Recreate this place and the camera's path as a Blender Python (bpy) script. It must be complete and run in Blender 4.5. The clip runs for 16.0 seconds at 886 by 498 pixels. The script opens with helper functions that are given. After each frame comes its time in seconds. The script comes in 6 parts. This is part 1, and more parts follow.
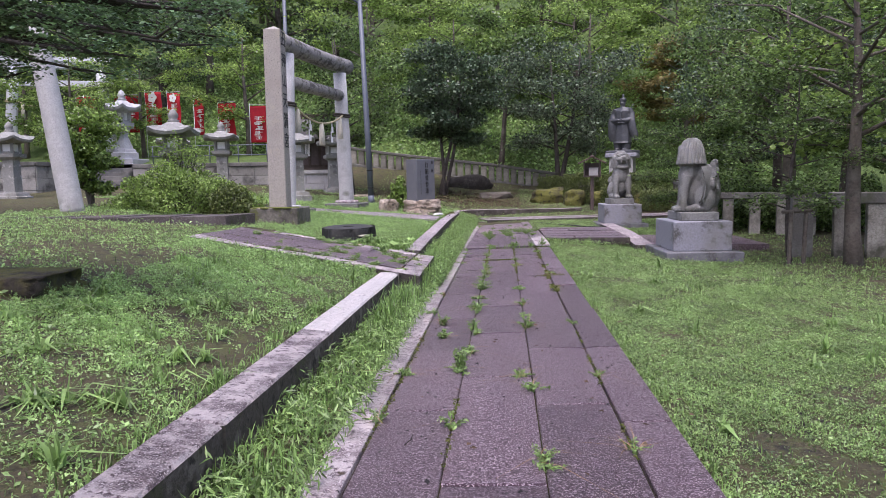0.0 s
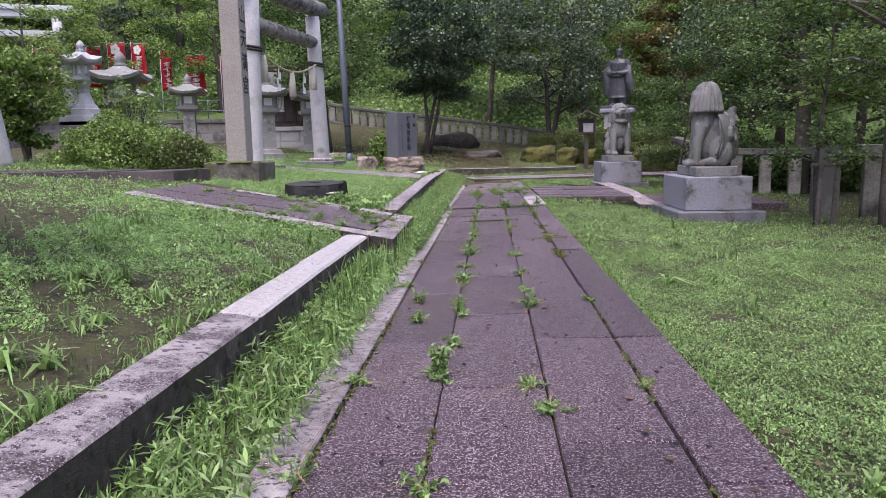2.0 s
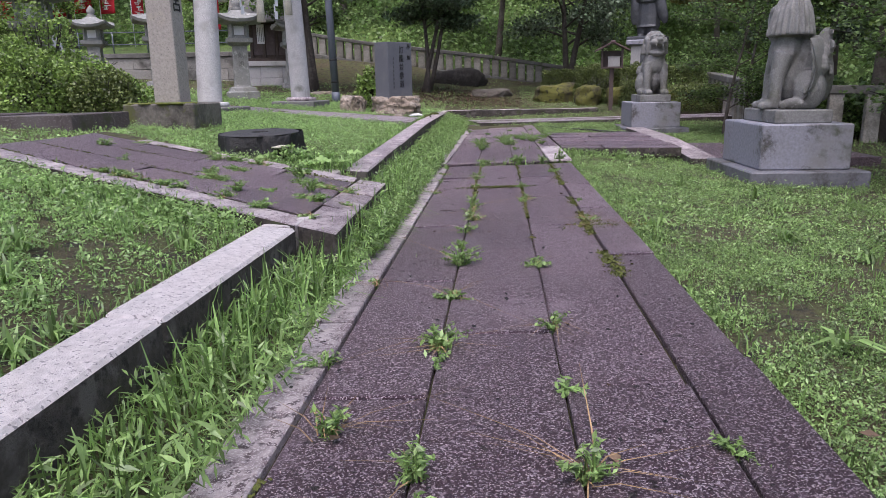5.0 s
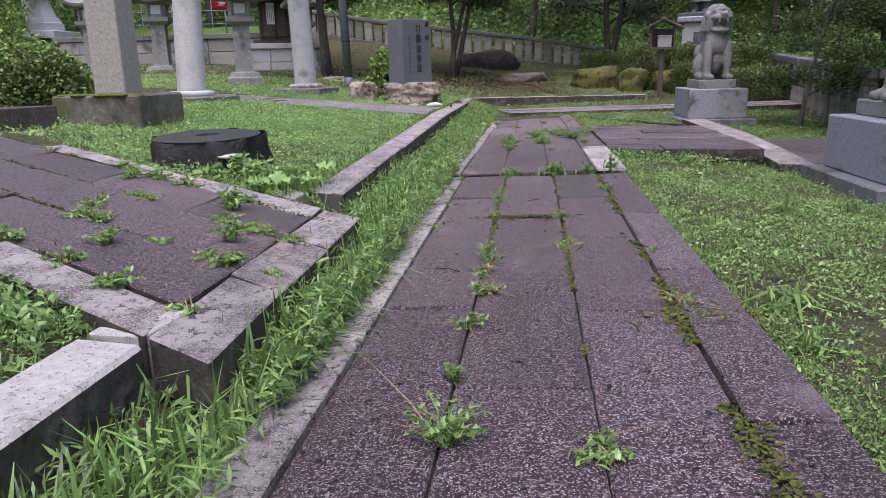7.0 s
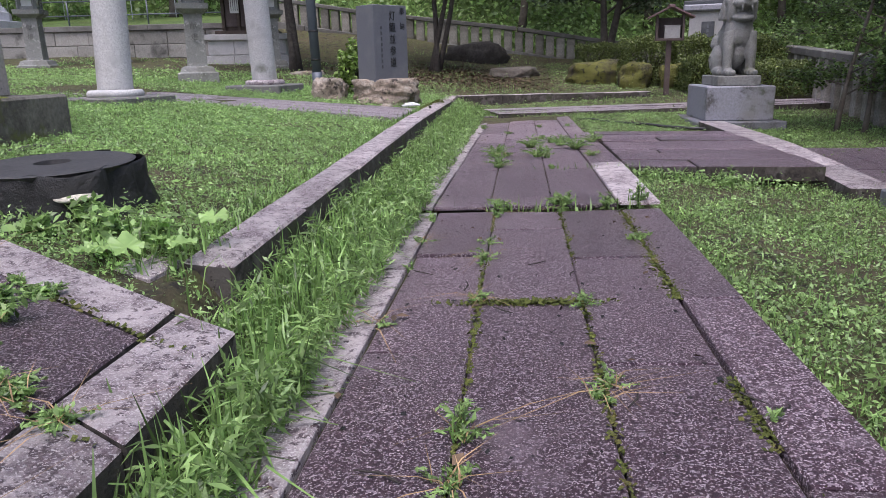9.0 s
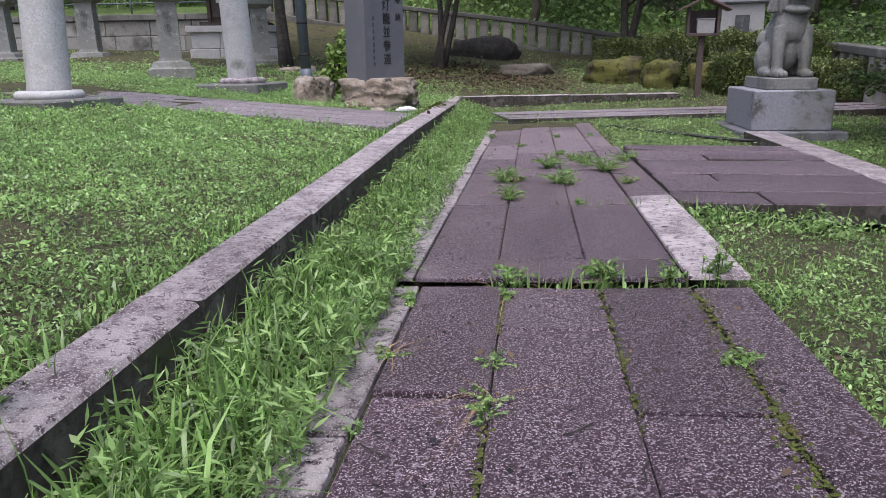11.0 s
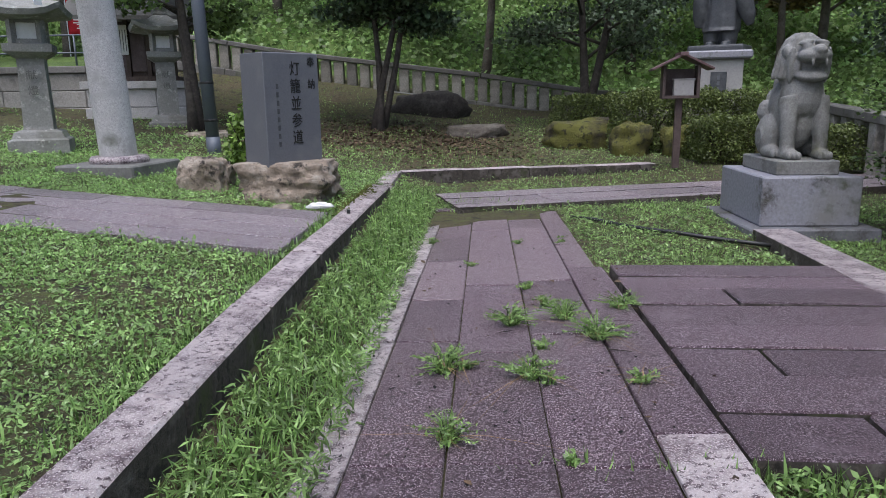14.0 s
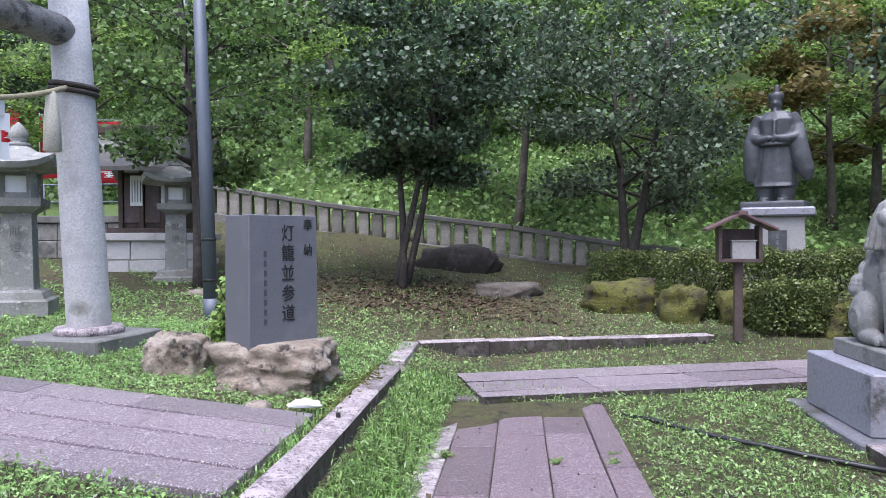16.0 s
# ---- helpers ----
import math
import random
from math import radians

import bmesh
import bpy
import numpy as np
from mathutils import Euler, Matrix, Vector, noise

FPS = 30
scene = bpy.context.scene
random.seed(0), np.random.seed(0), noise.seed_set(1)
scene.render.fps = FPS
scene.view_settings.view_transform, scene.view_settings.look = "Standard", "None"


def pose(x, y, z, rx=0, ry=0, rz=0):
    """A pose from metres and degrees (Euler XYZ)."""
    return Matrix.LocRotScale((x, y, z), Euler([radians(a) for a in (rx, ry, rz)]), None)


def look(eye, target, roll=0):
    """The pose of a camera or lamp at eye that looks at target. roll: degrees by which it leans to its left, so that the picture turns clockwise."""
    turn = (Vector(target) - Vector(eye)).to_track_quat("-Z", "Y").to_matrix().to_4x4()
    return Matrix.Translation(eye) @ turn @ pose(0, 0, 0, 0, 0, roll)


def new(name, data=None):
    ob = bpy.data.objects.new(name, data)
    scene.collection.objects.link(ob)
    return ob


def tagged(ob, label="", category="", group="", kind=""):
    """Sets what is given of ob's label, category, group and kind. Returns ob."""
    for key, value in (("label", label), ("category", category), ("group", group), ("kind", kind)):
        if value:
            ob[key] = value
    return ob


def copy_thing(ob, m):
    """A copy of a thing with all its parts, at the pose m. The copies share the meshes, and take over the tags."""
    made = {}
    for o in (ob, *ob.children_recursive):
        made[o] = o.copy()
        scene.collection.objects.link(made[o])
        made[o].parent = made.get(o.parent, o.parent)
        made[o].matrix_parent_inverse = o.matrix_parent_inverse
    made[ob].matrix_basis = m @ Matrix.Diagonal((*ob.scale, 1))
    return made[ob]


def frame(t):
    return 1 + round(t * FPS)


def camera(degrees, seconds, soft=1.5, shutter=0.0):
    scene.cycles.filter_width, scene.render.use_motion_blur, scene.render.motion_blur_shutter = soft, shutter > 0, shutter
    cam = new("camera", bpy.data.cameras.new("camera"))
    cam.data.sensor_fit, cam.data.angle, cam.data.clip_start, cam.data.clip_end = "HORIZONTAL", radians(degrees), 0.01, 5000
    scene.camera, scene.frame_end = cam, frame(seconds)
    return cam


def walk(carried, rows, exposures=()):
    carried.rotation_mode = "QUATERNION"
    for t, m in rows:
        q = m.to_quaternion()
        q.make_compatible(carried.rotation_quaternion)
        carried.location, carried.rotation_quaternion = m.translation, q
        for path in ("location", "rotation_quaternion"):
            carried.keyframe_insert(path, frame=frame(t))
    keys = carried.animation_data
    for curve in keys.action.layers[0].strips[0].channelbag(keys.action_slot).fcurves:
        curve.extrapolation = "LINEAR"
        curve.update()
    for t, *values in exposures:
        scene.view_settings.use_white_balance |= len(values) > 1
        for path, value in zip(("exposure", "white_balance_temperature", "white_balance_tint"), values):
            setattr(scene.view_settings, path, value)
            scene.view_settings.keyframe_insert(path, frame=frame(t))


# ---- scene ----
cam = camera(64.2, 16.0, soft=0.5)
PATH = [
    (0, (-0.623, -0.215, 1.305), (-0.796, 1.769, 1.118), -1.0),
    (0.5, (-0.698, 0.249, 1.166), (-0.886, 2.228, 0.952), -0.8),
    (1, (-0.741, 0.67, 1.122), (-0.897, 2.648, 0.877), -1.0),
    (1.5, (-0.711, 1.064, 1.107), (-0.848, 3.042, 0.84), -1.0),
    (2, (-0.688, 1.377, 1.079), (-0.823, 3.352, 0.791), -1.0),
    (2.5, (-0.698, 1.689, 1.074), (-0.814, 3.662, 0.769), -1.1),
    (3, (-0.665, 2.128, 1.047), (-0.77, 4.096, 0.709), -1.2),
    (3.2, (-0.649, 2.324, 1.056), (-0.753, 4.289, 0.703), -1.2),
    (5.3, (-0.673, 4.641, 1.037), (-0.845, 6.58, 0.576), -1.1),
    (5.5, (-0.663, 4.885, 1.042), (-0.844, 6.821, 0.576), -1.2),
    (6, (-0.667, 5.465, 1.049), (-0.882, 7.393, 0.566), -1.1),
    (6.5, (-0.646, 5.987, 1.046), (-0.885, 7.912, 0.558), -1.2),
    (7, (-0.653, 6.498, 1.054), (-0.902, 8.42, 0.56), -1.2),
    (7.5, (-0.68, 7.004, 1.052), (-0.905, 8.926, 0.548), -1.2),
    (8, (-0.702, 7.54, 1.055), (-0.917, 9.462, 0.547), -1.2),
    (8.5, (-0.75, 8.007, 1.069), (-0.972, 9.928, 0.558), -1.1),
    (9, (-0.727, 8.497, 1.066), (-0.945, 10.418, 0.554), -1.2),
    (9.2, (-0.724, 8.664, 1.076), (-0.943, 10.584, 0.564), -1.1),
    (11.3, (-0.802, 10.496, 1.124), (-1.042, 12.409, 0.591), -0.8),
    (11.5, (-0.796, 10.682, 1.142), (-1.029, 12.595, 0.606), -0.8),
    (12, (-0.793, 11.106, 1.211), (-1.007, 13.021, 0.675), -0.7),
    (12.5, (-0.809, 11.528, 1.254), (-1.009, 13.446, 0.723), -0.8),
    (13, (-0.779, 11.943, 1.3), (-0.951, 13.866, 0.779), -0.8),
    (13.5, (-0.767, 12.343, 1.405), (-0.931, 14.275, 0.916), -0.7),
    (14, (-0.787, 12.754, 1.513), (-0.904, 14.705, 1.089), -0.8),
    (14.5, (-0.741, 13.162, 1.583), (-0.831, 15.132, 1.252), -0.8),
    (15, (-0.714, 13.51, 1.658), (-0.837, 15.493, 1.428), -0.6),
    (15.5, (-0.739, 13.881, 1.732), (-0.905, 15.87, 1.606), -0.5),
    (16, (-0.74, 14.299, 1.775), (-0.952, 16.288, 1.745), -0.2),
]
EXPOSURES = [(0, 1.14, 6050, 25), (3, 1.0, 6050, 24), (5.5, 0.94, 6050, 20), (9, 0.96, 6000, 19), (11.5, 0.92, 6000, 15), (13.5, 0.76, 5950, 12), (14.5, 0.86, 5850, 13), (15.2, 1.15, 5800, 15), (16, 1.54, 5650, 17)]
walk(cam, [(t, look(eye, target, roll)) for t, eye, target, roll in PATH], EXPOSURES)

# ---- light ----
world = bpy.data.worlds.new("world")
scene.world = world
world.use_nodes = True
wn = world.node_tree
sky = wn.nodes.new("ShaderNodeTexSky")
sky.sky_type = "NISHITA"
sky.sun_disc = False
sky.sun_elevation, sky.sun_rotation = radians(58), radians(200)
sky.air_density, sky.dust_density = 1.0, 4.0
wn.nodes["Background"].inputs[1].default_value = 0.11
wn.links.new(sky.outputs[0], wn.nodes["Background"].inputs[0])
sun = new("sun", bpy.data.lights.new("sun", "SUN"))
sun.data.energy, sun.data.angle, sun.data.color = 1.5, radians(32), (1.0, 0.97, 0.92)
sun.matrix_world = look((1.5, -2.5, 14), (0, 0, 0))


# ---- materials ----
def material(name, base, rough=0.8, spots=(), grain=(60.0, 0.25), bump=(80.0, 0.3, 0.01), metal=0.0, vary=0.0, island=0.0, trans=0.0, spec=0.5, coords="Object"):
    """Procedural surface. spots: rows of (scale, low, high, colour, detail) laid over the base by noise; grain: (scale, amount)."""
    m = bpy.data.materials.new(name)
    m.use_nodes = True
    nt = m.node_tree
    bs = nt.nodes["Principled BSDF"]
    tc = nt.nodes.new("ShaderNodeNewGeometry") if coords == "World" else nt.nodes.new("ShaderNodeTexCoord")
    vec = tc.outputs["Position"] if coords == "World" else tc.outputs["Object"]

    def noise_tex(scale, detail=6.0, rough_n=0.6):
        n = nt.nodes.new("ShaderNodeTexNoise")
        n.inputs["Scale"].default_value, n.inputs["Detail"].default_value, n.inputs["Roughness"].default_value = scale, detail, rough_n
        nt.links.new(vec, n.inputs["Vector"])
        return n.outputs["Fac"]

    def ramp(src, low, high):
        r = nt.nodes.new("ShaderNodeMapRange")
        r.inputs["From Min"].default_value, r.inputs["From Max"].default_value = low, high
        nt.links.new(src, r.inputs["Value"])
        return r.outputs["Result"]

    def mix(fac, a, b, mode="MIX"):
        x = nt.nodes.new("ShaderNodeMix")
        x.data_type, x.blend_type = "RGBA", mode
        if isinstance(fac, float):
            x.inputs["Factor"].default_value = fac
        else:
            nt.links.new(fac, x.inputs["Factor"])
        for sock, v in ((x.inputs["A"], a), (x.inputs["B"], b)):
            if isinstance(v, tuple):
                sock.default_value = (*v, 1.0)
            else:
                nt.links.new(v, sock)
        return x.outputs["Result"]

    dark, light = tuple(c * (1 - grain[1]) for c in base), tuple(min(1, c * (1 + grain[1])) for c in base)
    col = mix(ramp(noise_tex(grain[0], 4.0), 0.3, 0.7), dark, light)
    for scale, low, high, colour, detail in spots:
        col = mix(ramp(noise_tex(scale, detail, 0.72 if detail > 11 else 0.6), low, high), col, colour)
    if vary:
        oi = nt.nodes.new("ShaderNodeObjectInfo")
        mr = nt.nodes.new("ShaderNodeMapRange")
        mr.inputs["To Min"].default_value, mr.inputs["To Max"].default_value = 1 - vary, 1 + vary
        nt.links.new(oi.outputs["Random"], mr.inputs["Value"])
        col = mix(1.0, col, mr.outputs["Result"], "MULTIPLY")
    if island:
        gi = nt.nodes.new("ShaderNodeNewGeometry")
        mr = nt.nodes.new("ShaderNodeMapRange")
        mr.inputs["To Min"].default_value, mr.inputs["To Max"].default_value = 1 - island, 1 + island
        nt.links.new(gi.outputs["Random Per Island"], mr.inputs["Value"])
        col = mix(1.0, col, mr.outputs["Result"], "MULTIPLY")
    nt.links.new(col, bs.inputs["Base Color"])
    bs.inputs["Roughness"].default_value, bs.inputs["Metallic"].default_value = rough, metal
    bs.inputs["Specular IOR Level"].default_value = spec
    if bump:
        b = nt.nodes.new("ShaderNodeBump")
        b.inputs["Strength"].default_value, b.inputs["Distance"].default_value = bump[1], bump[2]
        nt.links.new(noise_tex(bump[0], 8.0, 0.7), b.inputs["Height"])
        nt.links.new(b.outputs["Normal"], bs.inputs["Normal"])
    if trans:
        t = nt.nodes.new("ShaderNodeBsdfTranslucent")
        nt.links.new(col, t.inputs["Color"])
        ms = nt.nodes.new("ShaderNodeMixShader")
        ms.inputs[0].default_value = trans
        nt.links.new(bs.outputs[0], ms.inputs[1])
        nt.links.new(t.outputs[0], ms.inputs[2])
        nt.links.new(ms.outputs[0], nt.nodes["Material Output"].inputs[0])
    return m


SLAB = material("purple_andesite", (0.112, 0.064, 0.086), 0.36, [(0.8, 0.42, 0.62, (0.15, 0.097, 0.126), 6), (38, 0.53, 0.61, (0.20, 0.142, 0.174), 4), (30, 0.30, 0.42, (0.062, 0.034, 0.047), 3), (80, 0.56, 0.62, (0.29, 0.228, 0.26), 2), (140, 0.595, 0.64, (0.50, 0.43, 0.465), 1), (0.9, 0.58, 0.70, (0.25, 0.19, 0.218), 15), (20, 0.66, 0.69, (0.02, 0.013, 0.015), 4)], (26, 0.4), (80, 1.0, 0.02), vary=0.24, coords="World")
# purple slab lightened all over to stand in for wet sky sheen
ROSESHEEN = material("sheen_rose_slab", (0.29, 0.222, 0.25), 0.34, [(0.9, 0.44, 0.62, (0.36, 0.295, 0.32), 8), (38, 0.53, 0.62, (0.41, 0.345, 0.37), 4), (30, 0.30, 0.42, (0.15, 0.105, 0.122), 3), (90, 0.57, 0.62, (0.52, 0.46, 0.485), 2)], (26, 0.35), (80, 1.0, 0.018), vary=0.2, coords="World")
# paler again: low-angle sky reflection on wet stone put into the base colour
PALESHEEN = material("sheen_pale_slab", (0.37, 0.325, 0.35), 0.34, [(0.9, 0.44, 0.62, (0.44, 0.40, 0.42), 8), (34, 0.53, 0.61, (0.50, 0.46, 0.48), 4), (30, 0.30, 0.42, (0.18, 0.14, 0.158), 3), (90, 0.56, 0.62, (0.62, 0.58, 0.60), 2), (10, 0.62, 0.68, (0.13, 0.10, 0.112), 8)], (26, 0.35), (75, 1.0, 0.02), vary=0.18, coords="World")
EDGE = material("lichen_edge_stone", (0.15, 0.105, 0.116), 0.42, [(70, 0.50, 0.60, (0.27, 0.22, 0.238), 2), (5.0, 0.40, 0.57, (0.50, 0.435, 0.437), 16), (26, 0.53, 0.60, (0.10, 0.068, 0.078), 9), (130, 0.57, 0.62, (0.58, 0.53, 0.535), 1), (1.1, 0.60, 0.72, (0.075, 0.055, 0.06), 14), (0.8, 0.66, 0.76, (0.08, 0.08, 0.04), 8)], (45, 0.35), (110, 1.0, 0.016), vary=0.2, coords="World")
KERB = material("dark_lichened_kerb", (0.066, 0.042, 0.050), 0.42, [(90, 0.52, 0.61, (0.18, 0.143, 0.158), 2), (4.2, 0.42, 0.56, (0.46, 0.405, 0.405), 16), (24.0, 0.53, 0.60, (0.07, 0.044, 0.053), 10), (130, 0.58, 0.63, (0.50, 0.46, 0.465), 1), (1.3, 0.58, 0.70, (0.036, 0.026, 0.028), 12)], (45, 0.4), (110, 1.0, 0.016), vary=0.15, coords="World")
# mossy grime of upright stone faces, with edge shade painted into the same colour
GRIMESHADE = material("grime_and_shade_side", (0.06, 0.05, 0.043), 0.9, [(5.0, 0.52, 0.62, (0.13, 0.115, 0.105), 10), (3.0, 0.55, 0.66, (0.05, 0.06, 0.02), 9), (12, 0.56, 0.64, (0.022, 0.019, 0.016), 6)], (30, 0.35), (60, 1.0, 0.02), coords="World")
DARKSLAB = material("dark_terrace_slab", (0.075, 0.058, 0.055), 0.6, [(1.5, 0.5, 0.65, (0.12, 0.10, 0.095), 10), (70, 0.57, 0.62, (0.2, 0.18, 0.18), 2), (2.2, 0.58, 0.68, (0.05, 0.055, 0.025), 9)], (30, 0.3), (85, 0.8, 0.015), vary=0.2, coords="World")
PALE = material("pale_granite", (0.50, 0.49, 0.485), 0.7, [(70, 0.54, 0.66, (0.33, 0.325, 0.325), 3), (5.0, 0.52, 0.70, (0.40, 0.39, 0.385), 8), (1.7, 0.58, 0.75, (0.30, 0.29, 0.265), 9), (0.9, 0.68, 0.78, (0.12, 0.13, 0.09), 10)], (40, 0.22), (120, 0.5, 0.006))
DARKTOP = material("weathered_beam_stone", (0.28, 0.265, 0.25), 0.8, [(90, 0.56, 0.64, (0.14, 0.14, 0.14), 2), (4.5, 0.50, 0.58, (0.075, 0.07, 0.062), 12), (1.6, 0.56, 0.68, (0.11, 0.115, 0.06), 10)], (40, 0.25), (120, 0.5, 0.01))
PILLAR = material("buff_stone", (0.33, 0.305, 0.272), 0.8, [(1.2, 0.50, 0.72, (0.28, 0.245, 0.22), 9), (2.2, 0.58, 0.72, (0.40, 0.36, 0.27), 9), (45, 0.6, 0.68, (0.12, 0.11, 0.10), 3)], (35, 0.2), (150, 0.35, 0.006))
CONCRETE = material("grey_pedestal", (0.25, 0.25, 0.288), 0.6, [(1.1, 0.48, 0.68, (0.21, 0.205, 0.20), 10), (2.6, 0.56, 0.68, (0.05, 0.046, 0.042), 13), (40, 0.62, 0.7, (0.25, 0.25, 0.27), 2), (1.7, 0.58, 0.68, (0.065, 0.072, 0.04), 9)], (30, 0.2), (150, 0.35, 0.006))
STATUE = material("komainu_stone", (0.20, 0.20, 0.192), 0.75, [(4, 0.50, 0.68, (0.10, 0.098, 0.086), 10), (9, 0.60, 0.72, (0.30, 0.295, 0.285), 6), (1.5, 0.58, 0.70, (0.075, 0.08, 0.04), 9)], (60, 0.25), (150, 0.4, 0.006))
PLINTHM = material("stained_plinth", (0.15, 0.15, 0.168), 0.65, [(1.3, 0.46, 0.66, (0.10, 0.098, 0.095), 10), (2.6, 0.52, 0.64, (0.04, 0.037, 0.033), 13), (1.7, 0.58, 0.68, (0.065, 0.072, 0.04), 9)], (30, 0.2), (150, 0.35, 0.006))
MOSSBASE = material("mossy_base_block", (0.16, 0.145, 0.125), 0.85, [(2.0, 0.48, 0.62, (0.055, 0.05, 0.042), 12), (3.2, 0.56, 0.66, (0.10, 0.11, 0.03), 10), (5.0, 0.60, 0.70, (0.24, 0.225, 0.20), 9)], (30, 0.3), (90, 0.8, 0.012))
CONC = material("pale_kerb_concrete", (0.56, 0.52, 0.51), 0.4, [(1.3, 0.54, 0.70, (0.34, 0.31, 0.31), 12), (60, 0.58, 0.64, (0.24, 0.22, 0.225), 2), (3.0, 0.60, 0.68, (0.12, 0.105, 0.095), 14)], (30, 0.2), (85, 0.9, 0.014), coords="World")
CEMENT = material("pale_cement", (0.36, 0.355, 0.35), 0.8, [(1.5, 0.5, 0.7, (0.27, 0.265, 0.25), 9), (3.5, 0.64, 0.74, (0.17, 0.165, 0.15), 10)], (30, 0.1), (120, 0.2, 0.004))
BRONZE = material("dark_statue", (0.062, 0.066, 0.073), 0.5, [(5, 0.5, 0.7, (0.10, 0.105, 0.112), 6)], (30, 0.2), (90, 0.2, 0.004), metal=0.2)
SLATE = material("slate_monument", (0.115, 0.12, 0.135), 0.5, [(3, 0.5, 0.75, (0.15, 0.155, 0.165), 7)], (60, 0.12), (180, 0.15, 0.003))
INK = material("ink_letters", (0.012, 0.012, 0.012), 0.6, [], (40, 0.2), None)
WHITEPAINT = material("white_paint", (0.62, 0.63, 0.68), 0.5, [(2, 0.55, 0.8, (0.5, 0.5, 0.54), 7)], (30, 0.06), (120, 0.1, 0.003))
WALLM = material("wall_stone", (0.30, 0.29, 0.27), 0.85, [(0.9, 0.50, 0.62, (0.07, 0.068, 0.062), 10), (2.4, 0.58, 0.7, (0.20, 0.19, 0.17), 8)], (30, 0.2), (60, 0.4, 0.012), vary=0.15)
CAPM = material("wall_cap_stone", (0.17, 0.165, 0.155), 0.85, [(1.6, 0.5, 0.65, (0.09, 0.09, 0.08), 9)], (30, 0.2), (60, 0.4, 0.01), vary=0.12)
FENCEM = material("fence_stone", (0.27, 0.255, 0.225), 0.85, [(1.6, 0.44, 0.60, (0.085, 0.08, 0.065), 10), (3, 0.55, 0.67, (0.05, 0.054, 0.032), 9)], (30, 0.3), (90, 0.5, 0.012), vary=0.35)
FENCECAP = material("fence_rail_stone", (0.13, 0.125, 0.115), 0.85, [(2.0, 0.52, 0.68, (0.22, 0.22, 0.20), 9), (1.4, 0.6, 0.7, (0.07, 0.08, 0.045), 8)], (30, 0.2), (90, 0.35, 0.008))
ROCK = material("base_rock", (0.31, 0.25, 0.195), 0.85, [(3.2, 0.48, 0.62, (0.45, 0.395, 0.33), 12), (5.0, 0.54, 0.61, (0.06, 0.05, 0.042), 13), (2.0, 0.62, 0.72, (0.08, 0.09, 0.025), 8)], (12, 0.3), (9, 1.0, 0.09), coords="World")
MOSSROCK = material("mossy_rock", (0.05, 0.04, 0.032), 0.95, [(1.6, 0.36, 0.50, (0.125, 0.125, 0.025), 10), (9.0, 0.54, 0.64, (0.035, 0.034, 0.014), 8)], (15, 0.4), (25, 1.0, 0.06), coords="World")
MOSS = material("moss", (0.10, 0.12, 0.022), 1.0, [(8, 0.5, 0.7, (0.14, 0.12, 0.035), 6)], (40, 0.35), (90, 0.9, 0.02), coords="World")
SOIL = material("lawn_soil", (0.078, 0.068, 0.032), 0.95, [(9.0, 0.48, 0.60, (0.095, 0.105, 0.030), 8), (0.9, 0.50, 0.64, (0.10, 0.076, 0.042), 10), (6.0, 0.54, 0.65, (0.028, 0.023, 0.017), 9), (30, 0.58, 0.66, (0.12, 0.14, 0.05), 4)], (45, 0.5), (45, 1.0, 0.05), coords="World")
BLACK = material("charred_stump", (0.010, 0.0095, 0.009), 0.5, [(4, 0.55, 0.7, (0.022, 0.021, 0.02), 8)], (30, 0.3), (14, 0.9, 0.03))
STUMPTOP = material("stump_top", (0.040, 0.038, 0.037), 0.6, [(8, 0.5, 0.7, (0.02, 0.019, 0.018), 8)], (30, 0.3), (40, 0.7, 0.01))
WOOD = material("dark_brown_wood", (0.075, 0.052, 0.048), 0.6, [(6, 0.5, 0.7, (0.11, 0.085, 0.078), 7)], (30, 0.25), (70, 0.3, 0.004))
ROOFW = material("red_brown_roof", (0.12, 0.07, 0.072), 0.5, [(5, 0.5, 0.7, (0.12, 0.07, 0.07), 7)], (30, 0.2), (70, 0.3, 0.004))
SHRINEW = material("old_shrine_timber", (0.06, 0.042, 0.032), 0.75, [(6, 0.5, 0.7, (0.09, 0.07, 0.055), 7)], (30, 0.25), (70, 0.3, 0.004))
PAPER = material("white_paper", (0.75, 0.75, 0.74), 0.8, [], (20, 0.05), None)
STEEL = material("galvanised_pole", (0.105, 0.12, 0.145), 0.5, [(3, 0.5, 0.8, (0.13, 0.145, 0.17), 5)], (40, 0.1), (80, 0.1, 0.002), metal=0.2)
ROPE = material("straw_rope", (0.36, 0.32, 0.20), 0.9, [], (60, 0.3), (90, 0.8, 0.01))
TASSEL = material("straw_tassel", (0.52, 0.49, 0.40), 0.9, [], (60, 0.25), (90, 0.6, 0.01))
RED = material("red_banner_cloth", (0.55, 0.02, 0.035), 0.8, [(3, 0.5, 0.8, (0.42, 0.02, 0.03), 4)], (30, 0.1), None, trans=0.25)
BARK = material("grey_brown_bark", (0.10, 0.085, 0.07), 0.9, [(3, 0.5, 0.65, (0.16, 0.145, 0.12), 9), (6, 0.58, 0.7, (0.05, 0.043, 0.035), 8)], (20, 0.3), (25, 0.9, 0.02))
DARKBARK = material("dark_bark", (0.045, 0.038, 0.032), 0.9, [(5, 0.5, 0.65, (0.075, 0.065, 0.055), 9)], (20, 0.3), (25, 0.9, 0.02))
HOSE = material("black_rubber", (0.014, 0.014, 0.015), 0.45, [], (30, 0.2), None)
